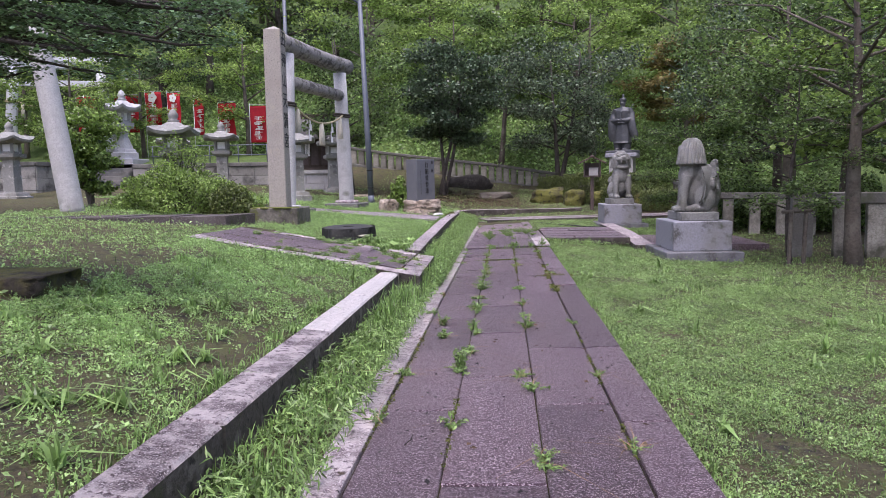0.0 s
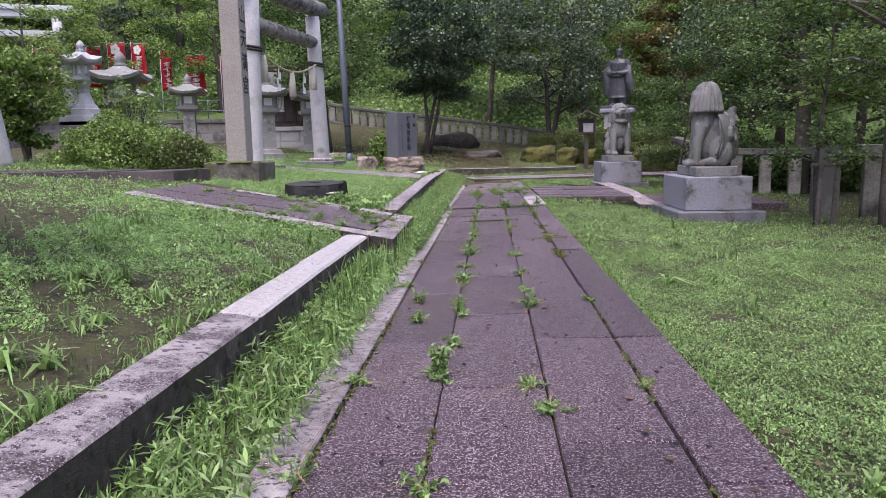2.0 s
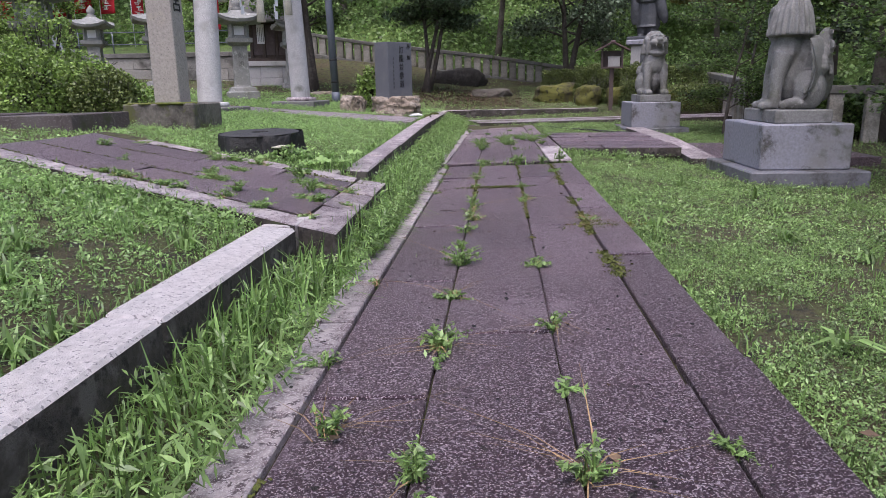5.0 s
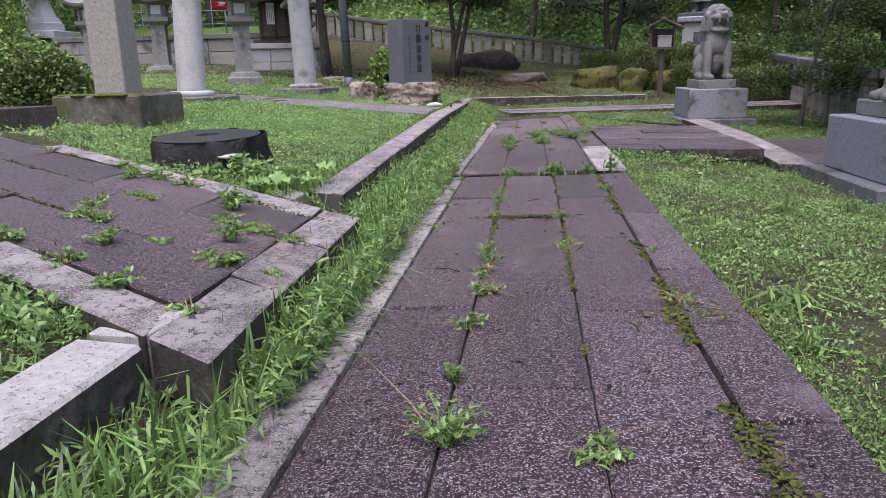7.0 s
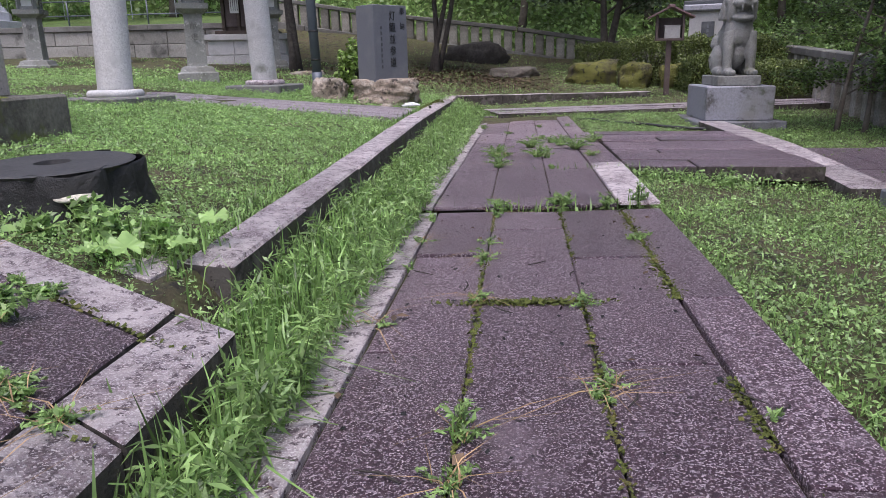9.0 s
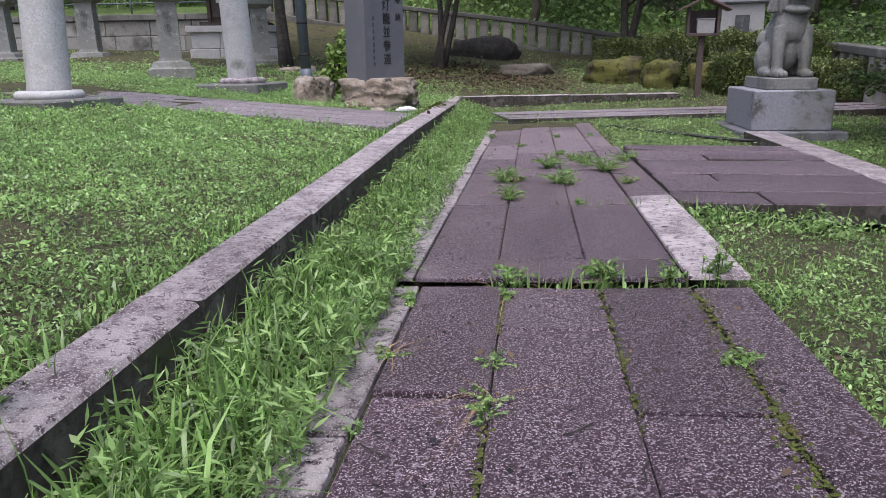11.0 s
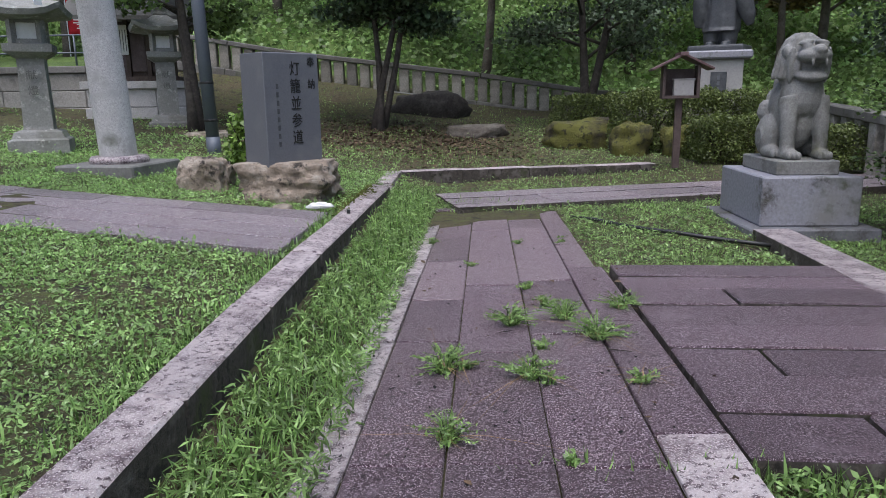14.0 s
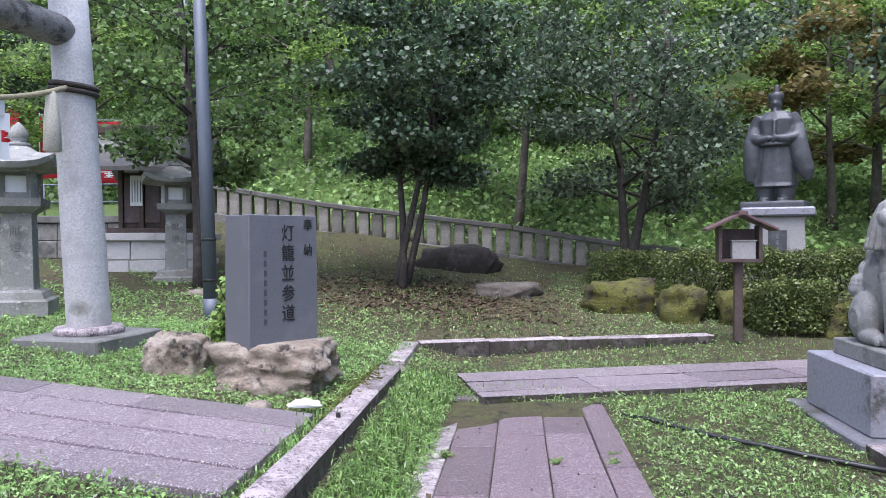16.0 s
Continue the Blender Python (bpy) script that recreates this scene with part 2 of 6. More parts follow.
LEAF_DARK = material("dark_evergreen_leaf", (0.075, 0.118, 0.062), 0.42, [], (3, 0.3), None, island=0.75, trans=0.22)
LEAF_MAPLE = material("shaded_maple_leaf", (0.10, 0.175, 0.075), 0.36, [], (3, 0.3), None, island=0.7, trans=0.3)
LEAF_GREY = material("grey_evergreen_leaf", (0.098, 0.14, 0.078), 0.44, [], (3, 0.3), None, island=0.75, trans=0.28)
LEAF_MID = material("broad_leaf", (0.12, 0.19, 0.055), 0.4, [], (2, 0.3), None, island=0.78, trans=0.4)
LEAF_LIGHT = material("light_maple_leaf", (0.22, 0.32, 0.085), 0.48, [], (2, 0.3), None, island=0.65, trans=0.55)
LEAF_RUST = material("turning_leaf", (0.20, 0.165, 0.06), 0.55, [], (2, 0.3), None, island=0.4, trans=0.45)
LEAF_SHRUB = material("shrub_leaf", (0.19, 0.285, 0.065), 0.45, [], (4, 0.3), None, island=0.65, trans=0.3)
LEAF_HEDGE = material("hedge_leaf", (0.115, 0.15, 0.04), 0.5, [], (4, 0.3), None, island=0.6, trans=0.2)
GRASS = material("grass_blade", (0.20, 0.32, 0.095), 0.34, [], (3, 0.3), None, island=0.7, trans=0.4)
CLOVER = material("lawn_weed", (0.235, 0.355, 0.12), 0.4, [], (2, 0.35), None, island=0.55, trans=0.35)
# lightened copy of the lawn weed: brighter light on the left lawn, painted in
LAWNLIT = material("lit_lawn_leaf", (0.30, 0.46, 0.155), 0.3, [], (2, 0.3), None, island=0.45, trans=0.4)
BROADWEED = material("broad_weed", (0.24, 0.365, 0.12), 0.34, [], (5, 0.2), None, island=0.55, trans=0.4)
DRY = material("dry_stalk", (0.30, 0.20, 0.10), 0.8, [], (10, 0.3), None, island=0.4)
LITTER = material("leaf_litter", (0.10, 0.065, 0.038), 0.85, [], (10, 0.3), None, island=0.6)
HILL = material("hill_undergrowth", (0.085, 0.135, 0.034), 0.95, [(0.5, 0.45, 0.65, (0.13, 0.20, 0.045), 8), (0.9, 0.6, 0.75, (0.06, 0.055, 0.03), 8)], (10, 0.35), (12, 0.8, 0.1), coords="World")


# ---- mesh helpers ----
def part(name, bm, mat, parent=None, label="", smooth=False):
    me = bpy.data.meshes.new(name)
    bm.to_mesh(me)
    bm.free()
    me.materials.append(mat)
    if smooth:
        me.polygons.foreach_set("use_smooth", [True] * len(me.polygons))
    ob = new(name, me)
    if parent is not None:
        ob.parent = parent
    if label:
        ob["label"] = label
    return ob


def thing(name, m, label, category, group="", kind=""):
    ob = new(name)
    ob.empty_display_size = 0.1
    ob.matrix_world = m
    return tagged(ob, label, category, group, kind)


def box(bm, c, s, rz=0.0, bevel=0.0, taper=1.0, m=None, jitter=0.0, rng=None):
    """A box with its base centre at c, sides s; taper scales its top."""
    x, y, z = s[0] / 2, s[1] / 2, s[2]
    co = [(-x, -y, 0), (x, -y, 0), (x, y, 0), (-x, y, 0)] + [(px * taper, py * taper, z) for px, py in ((-x, -y), (x, -y), (x, y), (-x, y))]
    t = Matrix.Translation(c) @ Matrix.Rotation(rz, 4, "Z")
    if m is not None:
        t = m @ t
    vs = []
    for p in co:
        v = Vector(p)
        if jitter:
            v += Vector((rng.uniform(-jitter, jitter), rng.uniform(-jitter, jitter), rng.uniform(-jitter, jitter)))
        vs.append(bm.verts.new(t @ v))
    fs = [bm.faces.new([vs[i] for i in f]) for f in ((3, 2, 1, 0), (4, 5, 6, 7), (0, 1, 5, 4), (1, 2, 6, 5), (2, 3, 7, 6), (3, 0, 4, 7))]
    if bevel:
        es = list({e for f in fs for e in f.edges})
        bmesh.ops.bevel(bm, geom=es, offset=bevel, segments=1, affect="EDGES")
    return bm


def lathe(bm, rows, n=24, c=(0, 0, 0), turn=0.0, flute=0.0, flutes=0):
    """A turned shape from rows of (radius, height); n sides (4 to 8 give square to octagonal shapes)."""
    rings = []
    for r, z in rows:
        ring = []
        for i in range(n):
            a = turn + 2 * math.pi * i / n
            k = r * (1 + flute * math.cos(a * flutes)) if flutes else r
            ring.append(bm.verts.new((c[0] + k * math.cos(a), c[1] + k * math.sin(a), c[2] + z)))
        rings.append(ring)
    for a, b in zip(rings, rings[1:]):
        for i in range(n):
            bm.faces.new((a[i], a[(i + 1) % n], b[(i + 1) % n], b[i]))
    bm.faces.new(rings[0][::-1])
    bm.faces.new(rings[-1])
    return bm


def tube(bm, pts, radii, n=10):
    """A round limb through points, with a radius at each."""
    pts = [Vector(p) for p in pts]
    rings = []
    for i, p in enumerate(pts):
        d = (pts[min(i + 1, len(pts) - 1)] - pts[max(i - 1, 0)]).normalized()
        u = d.cross(Vector((0.31, 0.83, 0.46))).normalized()
        w = d.cross(u)
        rings.append([bm.verts.new(p + radii[i] * (math.cos(2 * math.pi * k / n) * u + math.sin(2 * math.pi * k / n) * w)) for k in range(n)])
    for a, b in zip(rings, rings[1:]):
        for k in range(n):
            bm.faces.new((a[k], a[(k + 1) % n], b[(k + 1) % n], b[k]))
    bm.faces.new(rings[0][::-1])
    bm.faces.new(rings[-1])
    return bm


def blob(bm, c, r, rot=(0, 0, 0), seg=14):
    """An ellipsoid of radii r at c."""
    m = Matrix.LocRotScale(c, Euler([radians(a) for a in rot]), r)
    bmesh.ops.create_uvsphere(bm, u_segments=seg, v_segments=max(6, seg // 2 + 1), radius=1.0, matrix=m)
    return bm


def rough_rock(bm, c, r, seed, bumpy=0.22, sub=4, flat=0.0, boxy=0.55):
    """A rock: a squarish ball pushed about by noise, cut flat at the bottom."""
    tmp = bmesh.new()
    bmesh.ops.create_icosphere(tmp, subdivisions=sub, radius=1.0)
    base = len(bm.verts)
    for v in tmp.verts:
        d = v.co.normalized()
        k = max(abs(d.x), abs(d.y), abs(d.z))
        d = d * (1 - boxy + boxy / k * 0.82)
        q = d * 1.3 + Vector((seed * 7.1, seed * 3.3, 0))
        d = d * (1 + bumpy * noise.noise(q) + bumpy * 0.5 * noise.noise(q * 2.7) + bumpy * 0.2 * noise.noise(q * 7))
        v.co = Vector((c[0] + d.x * r[0], c[1] + d.y * r[1], c[2] + max(d.z, -0.75) * r[2]))
        if flat and v.co.z > c[2] + r[2] * flat:
            v.co.z = c[2] + r[2] * flat + (v.co.z - c[2] - r[2] * flat) * 0.15
    tmp.verts.index_update()
    vs = [bm.verts.new(v.co) for v in tmp.verts]
    for f in tmp.faces:
        bm.faces.new([vs[v.index] for v in f.verts])
    tmp.free()
    return bm


def writing(text, size, mat, parent, m, name="lettering", step=1.08, tall=1.0, depth=0.003):
    """Letters of the built-in font as flat raised meshes, one under the other."""
    for i, ch in enumerate(text):
        cu = bpy.data.curves.new(name, "FONT")
        cu.body, cu.size, cu.extrude, cu.align_x, cu.align_y = ch, size, depth, "CENTER", "CENTER"
        tmp = bpy.data.objects.new("tmp_text", cu)
        me = bpy.data.meshes.new_from_object(tmp)
        bpy.data.objects.remove(tmp)
        me.materials.append(mat)
        ob = new(name, me)
        ob.parent = parent
        ob.matrix_local = m @ Matrix.Translation((0, -i * size * step, 0)) @ Matrix.Diagonal((1, tall, 1, 1))


# ---- ground ----
GX = (-14, -9, -5, -2.2, -2.06, -1.5, 0.3, 3, 6, 14)
GY = (-4, 10, 14, 20, 24, 27, 30, 33)
GZ = ((0.75, 0.6, 0.35, 0.09, -0.08, -0.09, -0.07, -0.11, -0.16, -0.25), (0.95, 0.8, 0.47, 0.12, -0.06, -0.09, -0.06, -0.18, -0.24, -0.3),
      (1.0, 0.85, 0.53, 0.21, 0.04, -0.07, -0.05, -0.27, -0.30, -0.3), (1.0, 0.85, 0.52, 0.30, 0.22, -0.02, -0.01, -0.14, -0.2, -0.25),
      (1.0, 0.85, 0.60, 0.36, 0.30, 0.15, 0.14, 0.10, 0.0, -0.2), (1.2, 1.1, 0.85, 0.62, 0.57, 0.53, 0.45, 0.42, 0.3, 0.0),
      (1.5, 1.3, 1.15, 0.95, 0.92, 0.88, 0.75, 0.7, 0.5, 0.3), (2.6, 2.5, 2.1, 1.6, 1.52, 1.45, 1.2, 0.95, 0.7, 0.5))


def height(x, y):
    """The ground's height; a wooded slope rises behind."""
    x, y = np.asarray(x, float), np.asarray(y, float)
    xi, yi = np.clip(x, GX[0], GX[-1]), np.clip(y, GY[0], GY[-1])
    i = np.clip(np.searchsorted(GX, xi) - 1, 0, len(GX) - 2)
    j = np.clip(np.searchsorted(GY, yi) - 1, 0, len(GY) - 2)
    gx, gy, gz = np.array(GX, float), np.array(GY, float), np.array(GZ)
    u, v = (xi - gx[i]) / (gx[i + 1] - gx[i]), (yi - gy[j]) / (gy[j + 1] - gy[j])
    z = (gz[j, i] * (1 - u) + gz[j, i + 1] * u) * (1 - v) + (gz[j + 1, i] * (1 - u) + gz[j + 1, i + 1] * u) * v
    hill = np.maximum(y - 33.5, 0) * 0.5
    side = np.maximum(-x - 32, 0) * 0.45 * np.clip((y - 5) / 20, 0, 1)
    return z + np.minimum(hill + side, 32)


def gz(x, y):
    return float(height(x, y))


def quads(name, verts, faces, mat, parent=None, label="", smooth=False):
    """A mesh of four-sided faces from arrays."""
    me = bpy.data.meshes.new(name)
    verts, faces = np.asarray(verts, np.float32), np.asarray(faces, np.int32)
    me.vertices.add(len(verts))
    me.vertices.foreach_set("co", verts.ravel())
    me.loops.add(faces.size)
    me.loops.foreach_set("vertex_index", faces.ravel())
    me.polygons.add(len(faces))
    me.polygons.foreach_set("loop_start", np.arange(0, faces.size, 4, dtype=np.int32))
    if smooth:
        me.polygons.foreach_set("use_smooth", np.ones(len(faces), bool))
    me.update(calc_edges=True)
    me.validate()
    me.materials.append(mat)
    ob = new(name, me)
    if parent is not None:
        ob.parent = parent
    if label:
        ob["label"] = label
    return ob


def leaf_arrays(pos, size, rng, flat=0.5, aspect=0.45, droop=0.2):
    """Folded pointed leaves at pos: two quads that share the midrib. flat: how level they lie (0 any way, 1 level)."""
    n = len(pos)
    size = np.broadcast_to(size, (n,)) * rng.uniform(0.65, 1.25, n)
    az, el = rng.uniform(0, 2 * np.pi, n), rng.normal(0, 1, n) * (1 - flat) * 1.1 - droop
    ax = np.stack([np.cos(az) * np.cos(el), np.sin(az) * np.cos(el), np.sin(el)], 1)
    side = np.stack([-np.sin(az), np.cos(az), np.zeros(n)], 1)
    roll = rng.normal(0, 1, n) * (1 - flat) * 1.2
    up = np.cross(ax, side)
    side = side * np.cos(roll)[:, None] + up * np.sin(roll)[:, None]
    up = np.cross(ax, side)
    s = size[:, None]
    base, tip = pos - ax * s * 0.5, pos + ax * s * 0.5
    mid = pos - up * s * 0.06
    l = pos + side * s * aspect + up * s * 0.07
    r = pos - side * s * aspect + up * s * 0.07
    v = np.stack([base, l, tip, r], 1).reshape(-1, 3)
    f = np.arange(n * 4).reshape(-1, 4)
    return v, f


def blade_arrays(pos, tall, wide, rng, lean=0.5):
    """Bent grass blades: two tapering quads each."""
    n = len(pos)
    tall = np.broadcast_to(tall, (n,)) * rng.uniform(0.5, 1.25, n)
    wide = np.broadcast_to(wide, (n,)) * rng.uniform(0.7, 1.3, n)
    az = rng.uniform(0, 2 * np.pi, n)
    d = np.stack([np.cos(az), np.sin(az), np.zeros(n)], 1)
    s = np.stack([-np.sin(az), np.cos(az), np.zeros(n)], 1)
    b = np.abs(rng.normal(0, lean, n))
    up = np.array([0, 0, 1.0])
    mid = pos + d * (tall * b * 0.25)[:, None] + up * (tall * 0.55)[:, None]
    tip = pos + d * (tall * b * 0.9)[:, None] + up * (tall * np.clip(1 - 0.55 * b * b, 0.25, 1))[:, None]
    w = s * wide[:, None] / 2
    v = np.stack([pos - w * 0.7, pos + w * 0.7, mid + w, mid - w, tip + w * 0.15, tip - w * 0.15], 1).reshape(-1, 3)
    k = np.arange(n)[:, None] * 6
    f = np.concatenate([k + np.array([[0, 1, 2, 3]]), k + np.array([[3, 2, 4, 5]])], 0)
    return v, f


def join_arrays(*sets):
    vs, fs, o = [], [], 0
    for v, f in sets:
        vs.append(v)
        fs.append(f + o)
        o += len(v)
    return np.concatenate(vs), np.concatenate(fs)


def ground_sheet():
    xs = np.concatenate([[-1500, -400, -120], np.arange(-60, -14, 2.0), np.arange(-14, -2.2, 0.4), [-2.2, -2.13, -2.06], [-1.9, -1.7, -1.5], np.arange(-1.2, 7, 0.35), np.arange(7, 60, 2.0), [120, 400, 1500]])
    ys = np.concatenate([[-1500, -300, -60, -20], np.arange(-8, 26, 0.4), np.arange(26, 34, 0.5), np.arange(34, 100, 2.0), [150, 400, 1500]])
    X, Y = np.meshgrid(xs, ys)
    Z = height(X, Y)
    near = (np.abs(X) < 60) & (np.abs(Y) < 100)
    Z = Z + np.where(near, 0.018 * np.sin(X * 2.3 + 1.1 * np.sin(Y * 1.7)) * np.cos(Y * 1.9 + X), 0)
    far = np.clip((Y - 33) / 10, 0, 1)
    Z = Z + far * 0.5 * np.sin(X * 0.31) * np.cos(Y * 0.27)
    nx, ny = len(xs), len(ys)
    k = np.arange(nx * ny).reshape(ny, nx)
    f = np.stack([k[:-1, :-1], k[:-1, 1:], k[1:, 1:], k[1:, :-1]], -1).reshape(-1, 4)
    ob = quads("ground", np.stack([X, Y, Z], -1).reshape(-1, 3), f, SOIL, smooth=True)
    ob.data.materials.append(HILL)
    cy = Y[:-1, :-1].ravel()
    ob.data.polygons.foreach_set("material_index", (cy > 33).astype(np.int32))
    tagged(ob, "mossy lawn soil with patches of green weeds", "ground", kind="structure")


ground_sheet()


# ---- paving ----
def paving(name, label):
    return tagged(new(name), label, "pavement", kind="structure")


def slab(parent, mat, corners, z, thick=0.14, gap=0.0038, rng=random, name="paving_slab", tilt=0.005, bevel=0.007, side=None):
    """One stone slab on four plan corners (counter-clockwise); z: height or one height for each corner."""
    zs = z if isinstance(z, (tuple, list)) else (z,) * 4
    bm = bmesh.new()
    lo, hi = [], []
    for i, ((x, y), h) in enumerate(zip(corners, zs)):
        p = Vector((x, y))
        a, b = (Vector(corners[i - 1]) - p).normalized(), (Vector(corners[(i + 1) % 4]) - p).normalized()
        p += (a + b) * gap * rng.uniform(0.6, 1.5) / max(0.3, abs(a.cross(b)))
        h += rng.uniform(-tilt, tilt)
        lo.append(bm.verts.new((p.x, p.y, h - thick)))
        hi.append(bm.verts.new((p.x, p.y, h)))
    bm.faces.new(hi)
    for i in range(4):
        bm.faces.new((lo[i], lo[(i + 1) % 4], hi[(i + 1) % 4], hi[i]))
    es = [e for e in bm.edges if e.verts[0] in hi or e.verts[1] in hi]
    bmesh.ops.bevel(bm, geom=es, offset=bevel, segments=1, affect="EDGES")
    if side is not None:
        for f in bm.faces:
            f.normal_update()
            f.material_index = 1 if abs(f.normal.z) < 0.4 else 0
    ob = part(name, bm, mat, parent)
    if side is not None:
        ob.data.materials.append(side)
    return ob


def pz(x, lift=0.0):
    """The path's top: it leans a little to its left side."""
    return 0.0255 * (x + 0.65) + lift


rp = random.Random(4)
path_lower = paving("path", "purple-brown stone slab path with mossy joints and pale edging")
path_upper = paving("path", "raised far length of the purple stone slab path")


def column(parent, mat, x0, x1, joints, lift, x0e=None, x1e=None):
    """Slabs one behind another between two side lines, which may run to x0e, x1e at the far end."""
    x0e, x1e = x0 if x0e is None else x0e, x1 if x1e is None else x1e
    a, b = joints[0], joints[-1]
    for y0, y1 in zip(joints, joints[1:]):
        u, v = (y0 - a) / (b - a), (y1 - a) / (b - a)
        xs = (x0 + (x0e - x0) * u, x1 + (x1e - x1) * u, x1 + (x1e - x1) * v, x0 + (x0e - x0) * v)
        k = rp.uniform(-0.006, 0.006)
        # far slabs switch to the copy with sheen painted into its colour
        slab(parent, ROSESHEEN if y0 > 17.6 and mat is SLAB else mat, [(xs[0], y0), (xs[1], y0), (xs[2], y1), (xs[3], y1)], [pz(x, lift + k) for x in xs], thick=0.026 if y0 == 13.60 else 0.14, rng=rp)


column(path_lower, EDGE, -1.52, -1.335, (-3.4, -1.3, 0.6, 2.3, 3.72, 5.5, 7.3, 9.1, 10.4, 12.1, 13.56), 0.012)
column(path_lower, SLAB, -1.33, -0.915, (-3.4, -1.6, 0.2, 2.0, 3.75, 5.23, 6.52, 8.0, 9.54, 10.99, 12.4, 13.57), 0.0)
column(path_lower, SLAB, -0.915, -0.445, (-3.4, -0.8, 0.9, 2.75, 4.45, 5.84, 7.16, 8.71, 10.04, 11.58, 13.0, 13.55), 0.0)
column(path_lower, SLAB, -0.445, -0.015, (-3.4, -1.4, 0.4, 2.1, 3.83, 5.23, 6.6, 8.1, 9.51, 10.89, 12.3, 13.57), 0.0)
column(path_lower, SLAB, -0.01, 0.26, (-3.4, -1.7, 0.1, 1.9, 3.5, 5.2, 6.83, 8.5, 10.12, 11.58, 13.55), 0.008)
column(path_upper, EDGE, -1.56, -1.375, (13.60, 15.3, 16.9, 18.6, 20.1, 21.65), 0.042, -1.52, -1.30)
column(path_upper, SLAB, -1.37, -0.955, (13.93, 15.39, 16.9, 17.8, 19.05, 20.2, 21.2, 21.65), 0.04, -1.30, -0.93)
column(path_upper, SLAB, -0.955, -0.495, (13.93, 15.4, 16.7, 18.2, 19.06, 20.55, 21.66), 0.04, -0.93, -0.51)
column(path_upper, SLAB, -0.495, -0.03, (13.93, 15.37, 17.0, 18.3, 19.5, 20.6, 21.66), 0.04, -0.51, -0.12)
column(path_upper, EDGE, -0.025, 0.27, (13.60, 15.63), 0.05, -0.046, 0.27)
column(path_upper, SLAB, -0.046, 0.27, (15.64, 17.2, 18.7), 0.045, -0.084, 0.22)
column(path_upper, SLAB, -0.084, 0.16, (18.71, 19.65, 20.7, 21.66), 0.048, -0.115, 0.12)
for x0, x1 in ((-1.37, -0.42), (-0.415, -0.03)):
    slab(path_upper, SLAB, [(x0, 13.6), (x1, 13.6), (x1, 13.925), (x0, 13.925)], [pz(x0, 0.04), pz(x1, 0.04), pz(x1, 0.04), pz(x0, 0.04)], thick=0.026, rng=rp)
for parent, x0, x1, y0, y1, lift in ((path_lower, -1.5, 0.24, -3.4, 13.52, -0.026), (path_upper, -1.45, 0.09, 13.95, 21.6, 0.014)):
    bm = bmesh.new()
    bm.faces.new([bm.verts.new((x, y, pz(x, lift))) for x, y in ((x0, y0), (x1, y0), (x1, y1), (x0, y1))])
    part("bedding", bm, SOIL, parent, "earth and moss in the joints")
side_right = paving("side_path", "purple stone side path of long slabs laid crosswise")
ys = (15.42, 15.85, 16.3, 16.72, 17.15, 17.6, 18.0, 18.38, 18.75)
for i, (a, b) in enumerate(zip(ys, ys[1:])):
    cut = (0.95, 1.55, 0.8, 1.3, 1.7, 1.0, 1.45, 0.9)[i]
    k = (0.0, 0.007, -0.004, 0.005, -0.006, 0.006, -0.003, 0.004)[i]
    for x0, x1 in ((0.285, cut), (cut, 2.12)) if i in (0, 2, 5) else ((0.285, 2.12),):
        slab(side_right, SLAB, [(x0, a), (x1, a), (x1, b), (x0, b)], [0.066 + k, 0.056 + k, 0.056 + k, 0.066 + k], gap=0.0065, bevel=0.010, rng=rp, tilt=0.005, side=GRIMESHADE)
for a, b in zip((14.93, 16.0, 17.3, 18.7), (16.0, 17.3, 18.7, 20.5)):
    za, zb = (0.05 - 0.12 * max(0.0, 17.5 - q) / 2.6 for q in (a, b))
    slab(side_right, EDGE, [(2.13, a), (2.52, a), (2.52, b), (2.13, b)], [za, za, zb, zb], rng=rp, side=GRIMESHADE)
side_far = paving("side_path", "lower stone paving beyond the side path's edging")
for i in range(4):
    for j in range(3):
        a, b = 15.3 + j * 0.95, 16.25 + j * 0.95
        slab(side_far, SLAB, [(2.54 + i * 0.62, a), (3.15 + i * 0.62, a), (3.15 + i * 0.62, b), (2.54 + i * 0.62, b)], -0.11, rng=rp)

cross = paving("cross_path", "stone cross path with pale edging running past the far end")
TC = radians(17)


def cross_pt(u, v):
    return (0.22 + u * math.cos(TC) - v * math.sin(TC), 22.0 + u * math.sin(TC) + v * math.cos(TC))


# the dark sides paint in the shadow along the cross path's edge
for u0, u1 in zip((-1.4, -0.05, 1.3, 2.6, 3.9, 5.2), (-0.05, 1.3, 2.6, 3.9, 5.2, 6.5)):
    for v0, v1, mt in ((0.0, 0.24, PALESHEEN), (0.25, 0.75, PALESHEEN), (0.755, 1.25, PALESHEEN)):
        slab(cross, mt, [cross_pt(u0, v0), cross_pt(u1, v0), cross_pt(u1, v1), cross_pt(u0, v1)], 0.13 + 0.02 * v0, rng=rp, side=GRIMESHADE)
# flat stones between the path's end and the cross path
slab(cross, SLAB, [(-1.5, 21.72), (-0.75, 21.74), (-0.72, 21.98), (-1.5, 21.9)], 0.07, rng=rp)

ramp = paving("side_path", "sloping paved side path of worn purple slabs with weeds in its joints")
RA, RB, RC, RD = (-1.68, 8.5), (-1.72, 10.74), (-5.4, 12.6), (-5.5, 10.35)


